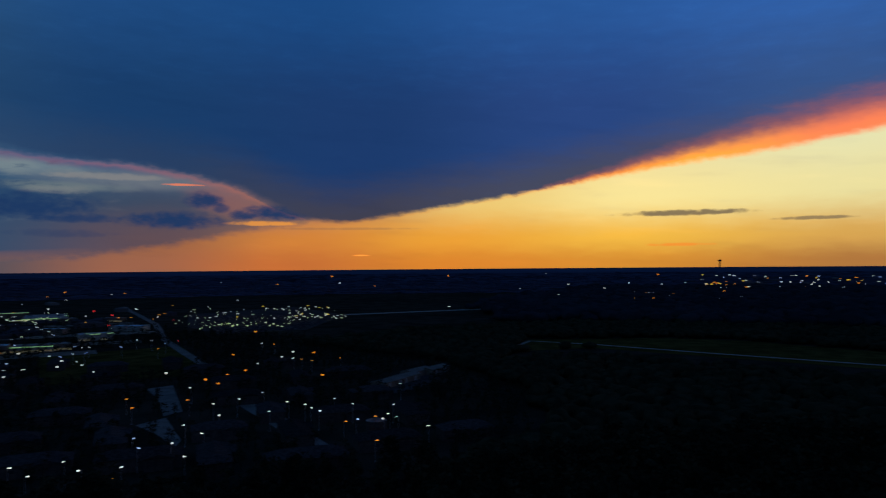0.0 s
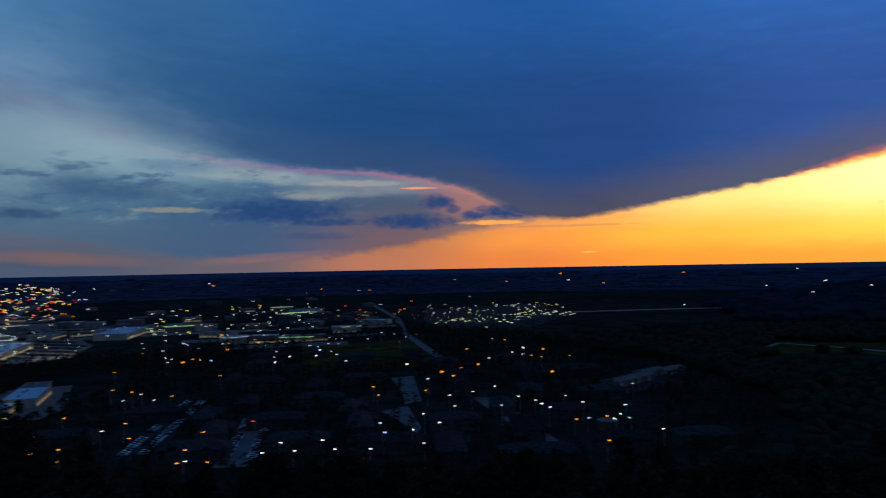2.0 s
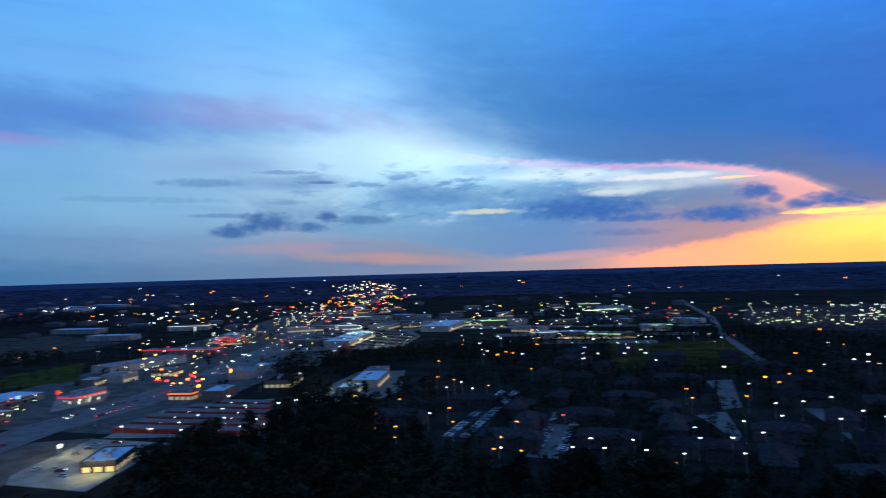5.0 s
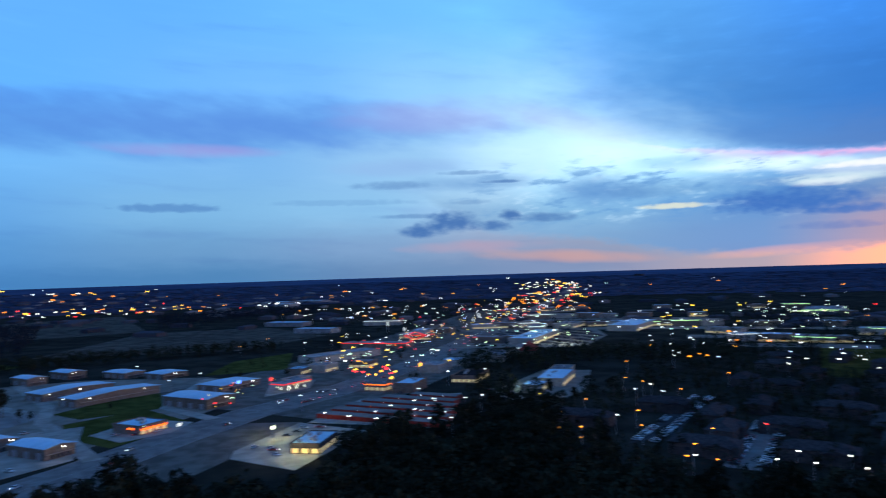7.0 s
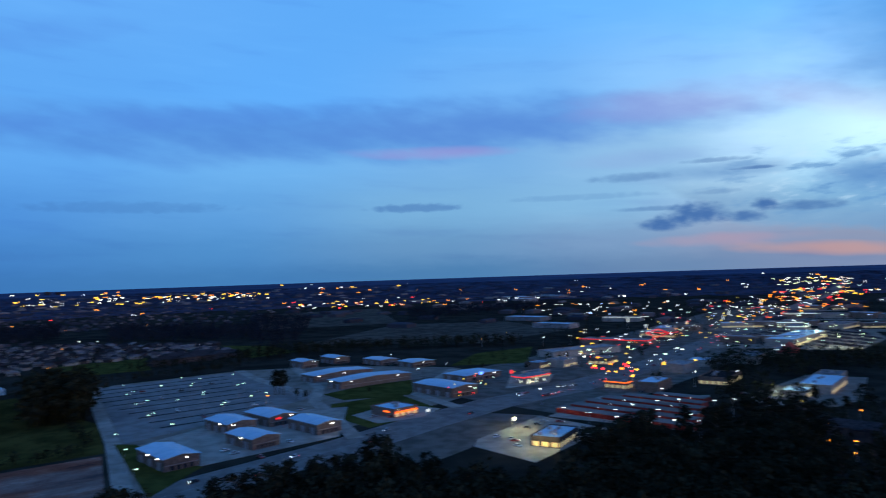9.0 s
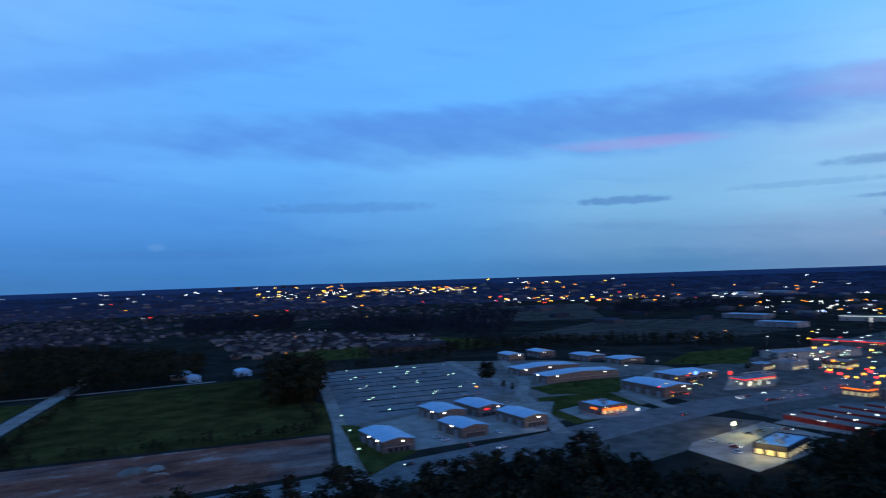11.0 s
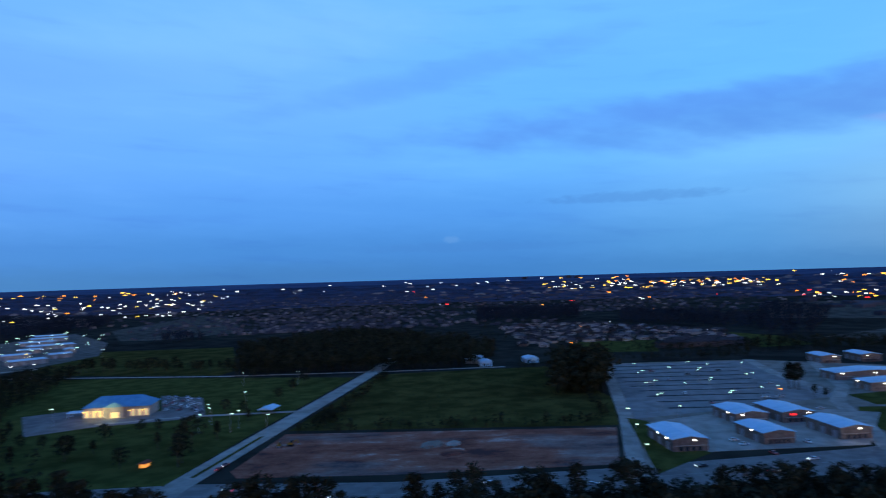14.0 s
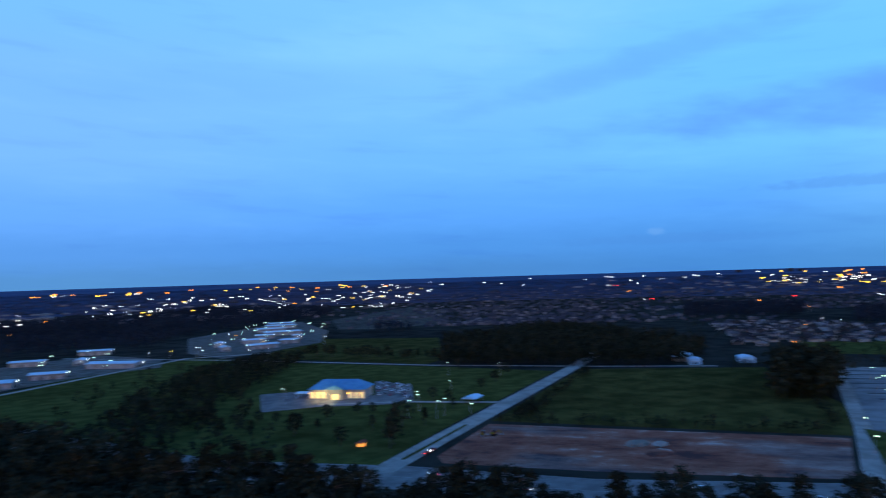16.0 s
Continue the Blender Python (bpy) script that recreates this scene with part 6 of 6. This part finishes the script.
far_blocks("far_halls", fan(84, 116, 2700, 4300, 90) + fan(143, 163, 1800, 2900, 50) + fan(62, 80, 1700, 3200, 26), (12, 40), (3.5, 6), M_ROOF_GREY, "distant long pale halls", "halls")
for x_, y_, l_, w_, d_ in ((-2160, 740, 110, 50, 20), (-2150, 850, 120, 40, 20), (-1980, 700, 70, 36, 20), (-1180, 420, 76, 30, 35), (-1000, 400, 64, 26, 35)):
    flat_shop("far_warehouse", x_, y_, l_, w_, d_, 6.5, "large distant pale warehouse", M_ROOF_GREY, None, (), 2, "warehouse", M_ROOF_WHITE, "distant warehouses")
for x_, y_ in ((-792, -122), (-812, -92), (-835, -64), (-830, -118), (-850, -90)):
    house(x_, y_, 112, 34, 15, 5.5, 3.0, "distant brown two-storey apartment house", "apartment block", "distant apartment houses")
th_ = thing_at("water_tower", 1790, 4560, 0, "distant dark water tower on the horizon", "tower")
bm_ = bmesh.new()
bmesh.ops.create_cone(bm_, cap_ends=True, segments=12, radius1=5, radius2=4, depth=40, matrix=Matrix.Translation((0, 0, 20)))
bmesh.ops.create_cone(bm_, cap_ends=True, segments=16, radius1=9, radius2=12, depth=12, matrix=Matrix.Translation((0, 0, 44)))
part("tank", bm_, M_SHINGLE, th_)
for x_, y_, h_ in ((-4360, -1290, 17), (-4290, -1560, 14), (-4380, -1240, 12), (-2790, 3060, 10)):
    flat_shop("far_tower_block", x_, y_, 46, 30, 20, h_, "distant dark tower block", M_SHINGLE, None, (), 0, "tower block", None, "distant tower blocks")

# ---- vehicles ----
lot_dir = Vector((-45, 89)).normalized()
for k_ in range(26):
    for s_ in (0, 1):
        if rnd.random() < 0.78:
            p_ = Vector((-189, 262)) + lot_dir * (k_ * 3.3) + Vector((lot_dir.y, -lot_dir.x)) * (-1.5 + s_ * 11.5)
            car(p_.x, p_.y, math.degrees(math.atan2(lot_dir.y, lot_dir.x)) + 90 + rnd.uniform(-4, 4))
for k_ in range(34):
    f_ = k_ / 34
    p_ = Vector((-243, 262)).lerp(Vector((-300, 380)), f_)
    for s_ in (-1.5, 7.5):
        if rnd.random() < 0.7:
            car(p_.x + s_ * 0.9, p_.y + s_ * 0.43, 25 + 90 * (k_ % 2 == 5) + rnd.uniform(-4, 4))
for x_, y_ in scatter([(-382, -430), (-384, -395), (-342, -348), (-337, -378)], 5.6, rnd):
    if rnd.random() < 0.8:
        car(x_, y_, 34 + rnd.choice((0, 180)) + rnd.uniform(-6, 6))
for x_, y_, d_ in ((-352, -12, 30), (-365, -25, 120), (-372, -30, 120), (-398, -6, 30), (-380, 2, 30), (-345, 112, 140), (-352, 106, 140), (-366, 128, 50), (-372, 136, 50), (-378, 142, 50), (-330, 110, 20), (-425, 74, 120), (-430, 52, 120), (-424, 62, 120),
                   (-520, -40, 25), (-560, -90, 25), (-500, -70, 25), (-600, -110, 115), (-620, -60, 115), (-540, -100, 115), (-470, -50, 25), (-500, -20, 115), (-505, -12, 115), (-470, 10, 120), (-560, -20, 115), (-450, -20, 120), (-590, -80, 115)):
    car(x_, y_, d_)
for k_ in range(22):
    f_ = rnd.random()
    p_ = Vector((-418, 314)).lerp(Vector((-368, 300)), f_)
    car(p_.x - rnd.uniform(-30, 10) * 0.5, p_.y + rnd.uniform(-22, 6), 128 + rnd.choice((0, 90)))
# moving traffic, stopped where it is: each with its lamps lit
traffic = offset_line(HIGHWAY[1:12], -15.0)
lit_kinds = {}
CARS_NEAR = ((1, 0.2, 5, 2), (1, 0.7, -5, 3), (2, 0.4, 5, 0), (3, 0.3, 8, 2), (3, 0.75, 5, 0), (4, 0.2, -5, 3), (4, 0.6, 5, 1), (5, 0.5, -8, 2), (6, 0.4, 5, 0), (7, 0.3, -5, 2), (7, 0.8, 5, 3), (8, 0.2, 5, 1), (8, 0.35, -5, 2))
CARS_OUT = ((8, 0.5, 8, 0), (8, 0.65, -8, 3), (8, 0.8, 5, 2), (8, 0.95, -5, 1), (9, 0.1, 5, 0), (9, 0.2, -5, 2), (9, 0.3, 8, 1), (9, 0.45, -8, 3), (9, 0.6, 5, 2), (9, 0.75, -5, 0), (9, 0.9, 5, 1), (3, 0.5, -8, 3), (2, 0.8, -5, 1))
for seg_, f_, side_, kind_ in CARS_NEAR + CARS_OUT:
    a_, b_ = Vector(traffic[seg_]), Vector(traffic[seg_ + 1])
    t_ = (b_ - a_).normalized()
    p_ = a_.lerp(b_, f_) + Vector((-t_.y, t_.x)) * side_
    deg_ = math.degrees(math.atan2(t_.y, t_.x)) + (0 if side_ < 0 else 180)
    if kind_ not in lit_kinds:
        lit_kinds[kind_] = car_kind(M_CAR[kind_], "%s car on the highway with its lamps lit" % ("white", "silver grey", "dark", "red")[kind_])
        add_lights(lit_kinds[kind_], True, True)
        lit_kinds[kind_].matrix_basis = pose(p_.x, p_.y, 0.12, 0, 0, deg_)
    else:
        copy_thing(lit_kinds[kind_], pose(p_.x, p_.y, 0.12, 0, 0, deg_))
car_rng = random.Random(12)
for k_ in range(34):
    seg_, f_ = car_rng.randrange(6, 10), car_rng.random()
    a_, b_ = Vector(traffic[seg_]), Vector(traffic[seg_ + 1])
    t_ = (b_ - a_).normalized()
    side_ = car_rng.choice((-8.5, -5.0, 1.6, 5.0, 8.5)) if seg_ > 6 else car_rng.choice((-8.5, 8.5))
    p_ = a_.lerp(b_, f_) + Vector((-t_.y, t_.x)) * side_
    copy_thing(lit_kinds[k_ % 4], pose(p_.x, p_.y, 0.12, 0, 0, math.degrees(math.atan2(t_.y, t_.x)) + (0 if side_ < 0 else 180)))
for p_, d_ in (((-240, -236), 200), ((-246, -238), 20), ((-374, 150), 50), ((-340, 112), 60)):
    copy_thing(lit_kinds[3], pose(p_[0], p_[1], 0.16, 0, 0, d_))

# heaps and machines on the dirt plot
def heap(x, y, r, h, mat, label):
    bm = bmesh.new()
    bmesh.ops.create_icosphere(bm, subdivisions=3, radius=1.0)
    for v in bm.verts:
        w = noise.noise(v.co * 2.3 + Vector((x, y, 0))) * 0.28 + 1.0
        v.co = Vector((v.co.x * r * w, v.co.y * r * 0.7 * w, max(v.co.z, -0.15) * h * w))
    me = bpy.data.meshes.new("earth_mound")
    bm.to_mesh(me)
    bm.free()
    me.materials.append(mat)
    ob = tagged(new("earth_mound", me), label, "mound", "mounds on the dirt plot")
    ob.location = (x, y, 0.1)


heap(-314, -166, 7.0, 1.8, M_LOT, "pale mound of gravel on the dirt plot")
heap(-314 - 6, -166 + 9, 5.0, 1.4, M_CONCRETE, "low pale mound of rubble on the dirt plot")
heap(-314 + 9, -166 + 16, 8.0, 0.9, M_DIRT, "low dark red mound of clay on the dirt plot")


def digger(x, y, degrees):
    """A small excavator: tracks, cab, boom, stick and bucket."""
    th = thing_at("excavator", x, y, degrees, "small dusty excavator parked on the dirt plot", "excavator", "excavators")
    for s_ in (1, -1):
        bm = bmesh.new()
        add_box(bm, (0, s_ * 1.0, 0.45), (3.2, 0.5, 0.8), 0.15)
        part("track", bm, M_TYRE, th)
    bm = bmesh.new()
    add_box(bm, (-0.3, 0, 1.3), (2.6, 2.0, 0.8), 0.1)
    part("body", bm, M_YELLOW, th)
    bm = bmesh.new()
    add_box(bm, (0.4, 0.45, 2.3), (1.3, 1.0, 1.3), 0.08)
    part("cab", bm, M_GLASS, th)
    for nm, m in (("boom", Matrix.Translation((2.2, -0.3, 2.6)) @ Matrix.Rotation(-0.6, 4, "Y") @ Matrix.Diagonal((3.2, 0.35, 0.4, 1))), ("stick", Matrix.Translation((4.0, -0.3, 2.4)) @ Matrix.Rotation(0.9, 4, "Y") @ Matrix.Diagonal((2.4, 0.3, 0.3, 1)))):
        bm = bmesh.new()
        bmesh.ops.create_cube(bm, size=1.0, matrix=m)
        part(nm, bm, M_YELLOW, th)
    bm = bmesh.new()
    add_box(bm, (4.7, -0.3, 1.3), (0.8, 0.9, 0.8), 0.1)
    part("bucket", bm, M_STEEL, th)


digger(-284, -238, 40)
digger(-284 - 4, -238 + 4, 110)

# ---- street lamps ----
LAMPS = {"w": "white", "g": "pale greenish", "b": "bluish", "y": "yellow", "o": "orange sodium", "r": "red"}
lamp_ico = bmesh.new()
bmesh.ops.create_icosphere(lamp_ico, subdivisions=1, radius=1.0)
ICO_V = [v.co.copy() for v in lamp_ico.verts]
ICO_F = [[v.index for v in f.verts] for f in lamp_ico.faces]
lamp_ico.free()


def lamp_kind(key, height, head_size=0.46):
    """A street lamp: tapered pole with a foot, an arm and a glowing head under a hood."""
    thing = new("street_lamp")
    tagged(thing, "tall steel street lamp with a glowing %s head" % LAMPS[key], "street lamp", "street lamps")
    bm = bmesh.new()
    bmesh.ops.create_cone(bm, cap_ends=True, segments=8, radius1=0.11, radius2=0.07, depth=height, matrix=Matrix.Translation((0, 0, height / 2)))
    bmesh.ops.create_cone(bm, cap_ends=True, segments=8, radius1=0.30, radius2=0.24, depth=0.5, matrix=Matrix.Translation((0, 0, 0.25)))
    part("pole", bm, M_STEEL, thing)
    bm = bmesh.new()
    add_box(bm, (0.45, 0, height - 0.06), (1.0, 0.09, 0.09))
    add_box(bm, (0.95, 0, height + 0.10), (0.9, 0.55, 0.10))
    arm = part("arm", bm, M_STEEL, thing)
    head = mesh_ob("lamp_head", [(0.95 + v.x * head_size, v.y * head_size, height - 0.2 + v.z * head_size * 0.5) for v in ICO_V], ICO_F, GLOWS[key], arm, "glowing %s lamp head" % LAMPS[key])
    return thing


made = {}
for reach, key, places in LAMP_PLACES:
    for x, y in places:
        low, tall = (5.5, 9.5) if key in "or" else (7.5, 10.5)
        k = (85.2 - tall) / (85.2 - low) if reach == "near" else 1.0
        spot = pose(x * k, y * k, land(x, y), 0, 0, (x * 7 + y * 3) % 360)
        kind = key + reach
        if kind not in made:
            made[kind] = lamp_kind(key, tall, 0.68 if key in "or" else 0.53) if reach == "near" else lamp_kind(key, 20.0, 2.4)
            made[kind].matrix_basis = spot
        else:
            copy_thing(made[kind], spot)

# ---- far lamps of the town, too many and too far to pick apart ----
def far_lights(name, places, key, size, label):
    vs, fs = [], []
    for x, y in places:
        far = math.hypot(x, y)
        b, s = len(vs), size * rnd.uniform(0.6, 1.3) * max(1.0, far / 1000)
        z = land(x, y) + (rnd.uniform(6, 12) if far < 1500 else 14.0)
        vs += [(x + v.x * s * 1.4, y + v.y * s * 1.4, z + v.z * s) for v in ICO_V]
        fs += [tuple(b + i for i in f) for f in ICO_F]
    return tagged(mesh_ob(name, vs, fs, FAR_GLOWS[key]), label, "town lights", kind="stuff")


def sight_place(azimuth, below):
    """The place on the land whose lamps stand that many degrees under the level, from the camera's stand."""
    near_r, far_r = 150.0, 4880.0
    for _ in range(30):
        r = (near_r + far_r) / 2
        up = 9.0 if r < 1500 else 14.0
        if math.degrees(math.atan2(EYE[2] - land(r, 0) - up, r)) > below:
            near_r = r
        else:
            far_r = r
    a = math.radians(azimuth)
    return (-math.sin(a) * r, math.cos(a) * r)


# quarters of the town: azimuths, degrees under the level, number of lamps, their colours
TOWN_WEST = ((47, 52, 1.0, 1.6, 40, "wwwyl"), (45, 53, 1.8, 3.2, 60, "ooyyrrow"), (50, 62, 2.5, 4.2, 60, "wwwrgyo"), (61, 70, 2.6, 3.6, 36, "wwwwbo"), (57, 67, 4.7, 7.1, 24, "wwyg"), (61.5, 65.5, 7.0, 8.2, 16, "oyrroy"),
             (48, 70, 0.6, 2.2, 22, "oww"), (69, 90, 2.0, 2.4, 44, "wwyywor"), (83, 90, 0.6, 1.3, 10, "oow"), (77, 91, 1.7, 2.3, 24, "wywor"), (77, 91, 0.4, 0.9, 8, "wy"))
TOWN_NORTH = ((28, 45, 2.9, 4.8, 80, "wwwwgly"), (26, 43, 4.6, 7.3, 40, "wbwwo"), (21, 27, 2.8, 4.2, 14, "orow"), (9, 20, 3.1, 4.0, 40, "wwylw"), (8, 13, 3.8, 4.2, 30, "lww"), (7, 22, 4.8, 9.5, 12, "woo"),
              (24, 44, 1.0, 2.6, 10, "wo"), (5, 20, 0.8, 2.6, 6, "ow"), (-20, 0, 0.6, 3.5, 16, "wwo"), (-23, -11, 1.6, 2.8, 18, "wwwo"), (-33, -20, 0.9, 1.9, 80, "wwwybo"))
TOWN_SOUTH = ((91, 109, 0.9, 1.4, 84, "wwwyy"), (92, 101, 0.85, 1.1, 20, "ooy"), (100, 110, 0.4, 0.9, 14, "yow"), (95, 120, 1.5, 2.9, 10, "owr"), (109, 141, 0.5, 1.3, 22, "wwww"), (134, 139, 0.8, 1.7, 16, "wwy"),
              (137, 168, 0.6, 0.85, 36, "oyyow"), (135, 160, 1.5, 2.5, 70, "wwwwyw"), (161, 168, 1.5, 3.3, 14, "wwo"))
TOWN_WORDS = {"w": "white", "g": "greenish", "l": "yellow-green", "b": "bluish", "y": "yellow", "o": "orange", "r": "red"}
for quarter_name, zones in (("western", TOWN_WEST), ("northern", TOWN_NORTH), ("southern", TOWN_SOUTH)):
    lamps_of = {}
    for a0, a1, b0, b1, count, keys in zones:
        for k_ in range(count):
            lamps_of.setdefault(keys[k_ % len(keys)], []).append(sight_place(rnd.uniform(a0, a1), rnd.uniform(b0, b1)))
    for key, places in lamps_of.items():
        far_lights("town_lights", places, key, 0.74 if key in "oyr" else 0.57, "distant %s lights of the %s town" % (TOWN_WORDS[key], quarter_name))


def parked_rows(name, poly, gap, label):
    """Rows of parked cars on a far lot, too far to pick apart: a body and a cabin each."""
    vs, fs = [], []
    xs, ys = [q[0] for q in poly], [q[1] for q in poly]
    y, row = min(ys), 0
    while y < max(ys):
        x = min(xs)
        while x < max(xs):
            if inside(x, y, poly) and rnd.random() < 0.8:
                for lx, ly, z0, z1 in ((0.9, 2.3, 0.35, 0.95), (0.75, 1.3, 0.95, 1.45)):
                    b = len(vs)
                    vs += [(x + sx * lx, y + sy * ly, z) for z in (z0, z1) for sx, sy in ((-1, -1), (1, -1), (1, 1), (-1, 1))]
                    fs += [tuple(b + i for i in f) for f in ((4, 5, 6, 7), (0, 1, 5, 4), (1, 2, 6, 5), (2, 3, 7, 6), (3, 0, 4, 7))]
            x += 2.9
        y += 6.0 if row % 2 == 0 else gap
        row += 1
    return tagged(mesh_ob(name, vs, fs, M_HOUSES), label, "parked cars", kind="stuff")


parked_rows("parked_cars", [(-430, 1220), (-350, 1010), (-285, 905), (-195, 950), (-180, 1220)], 14.0, "rows of parked cars on the dealer's lot")
parked_rows("parked_cars", [(-676, 474), (-730, 508), (-785, 606), (-736, 690), (-640, 630), (-585, 545)], 20.0, "rows of parked cars on the shopping car park")
dealer_rows = []
for r_, a0_, a1_, n_ in ((955, 12.5, 19.5, 26), (1000, 11.5, 20.5, 22), (1060, 10.5, 21.0, 22), (1150, 9.5, 20.0, 16), (1250, 8.0, 18.0, 12)):
    for k_ in range(n_):
        if rnd.random() < 0.8:
            a_ = math.radians(a0_ + (a1_ - a0_) * (k_ + rnd.uniform(-0.3, 0.3)) / (n_ - 1))
            q_ = r_ + rnd.uniform(-7, 7)
            dealer_rows.append((-math.sin(a_) * q_, math.cos(a_) * q_))
far_lights("lot_lights", dealer_rows[:20], "l", 0.62, "front row of bright lamps over the dealer's lot")
far_lights("lot_lights", dealer_rows[20:], "l", 0.34, "rows of greenish lamps over the dealer's lot")
far_lights("lot_lights", [(-640 + 52 * math.cos(1.1) * f_ + 30, 1130 - 95 + 52 * f_ * 0.3) for f_ in [k_ / 6 - 1 for k_ in range(13)]], "l", 0.6, "row of green-yellow lamps before the store")
mall_rows = scatter([(-676, 464), (-735, 500), (-800, 606), (-736, 712), (-640, 640), (-575, 545)], 34.0, rnd)
far_lights("lot_lights", mall_rows, "l", 0.42, "greenish lamps over the shopping car park")

yard_lamps = scatter([(-410, -700), (-570, -760), (-700, -900), (-800, -1100), (-740, -1110), (-520, -980)], 44.0, rnd) + scatter([(-180, -672), (-330, -705), (-350, -860), (-220, -830)], 48.0, rnd)
far_lights("yard_lights", yard_lamps, "g", 0.45, "white lamps of the industrial yards")
# lamps and shop lights that line the highway on its way out of town
for key_, n_, spread_, size_ in (("w", 60, 90, 0.42), ("o", 26, 50, 0.48), ("r", 26, 35, 0.48), ("y", 26, 80, 0.48), ("g", 54, 95, 0.45), ("l", 20, 80, 0.45), ("b", 12, 80, 0.45)):
    pts_ = []
    for _ in range(n_):
        f_ = rnd.random() ** 1.3
        a_ = Vector((-640, 380)).lerp(Vector((-1640, 1434)), f_) if f_ < 0.75 else Vector((-1400, 1180)).lerp(Vector((-2300, 2120)), rnd.random())
        pts_.append((a_.x + rnd.gauss(0, spread_) * 0.73, a_.y + rnd.gauss(0, spread_) * 0.73))
    far_lights("road_lights", pts_, key_, size_, "lights of shops and traffic along the highway")

for key_, n_ in (("g", 22), ("y", 12), ("r", 12), ("o", 10), ("l", 8), ("b", 4)):
    pts_ = []
    for _ in range(n_):
        a_ = Vector((-450, 110)).lerp(Vector((-760, 500)), rnd.random())
        o_ = rnd.choice((-1, 1)) * rnd.uniform(16, 110)
        pts_.append((a_.x - o_ * 0.78 - 9, a_.y + o_ * 0.62 - 7))
    far_lights("forecourt_lights", pts_, key_, 0.32, "lights of shop forecourts beside the highway")

# flood light on the brightest forecourts
for x_, y_, z_, power_, col_ in ((-365, 122, 9, 10000, (1.0, 0.95, 0.42)), (-318, 116, 8, 5500, (1.0, 0.93, 0.45)), (-521, 186, 4.6, 3500, (0.95, 1.0, 0.72)), (-400, 312, 9, 8000, (0.9, 1.0, 0.5)), (-300, -392, 6, 4200, (1.0, 0.85, 0.4)), (-467, 245, 7, 1100, (1.0, 0.75, 0.3)),
                                 (-600, 545, 14, 30000, (0.9, 1.0, 0.8)), (-690, 590, 14, 30000, (0.85, 1.0, 0.75)), (-300, 1010, 16, 26000, (0.85, 1.0, 0.5)), (-560, 850, 16, 9000, (0.85, 1.0, 0.85)), (-700, 800, 16, 7000, (0.85, 1.0, 0.9)), (-385, 22, 6, 330, (1.0, 0.95, 0.8))):
    lamp_ = bpy.data.lights.new("flood_light", "POINT")
    lamp_.energy, lamp_.color, lamp_.shadow_soft_size = power_, col_, 1.0
    new("flood_light", lamp_).location = (x_, y_, z_)
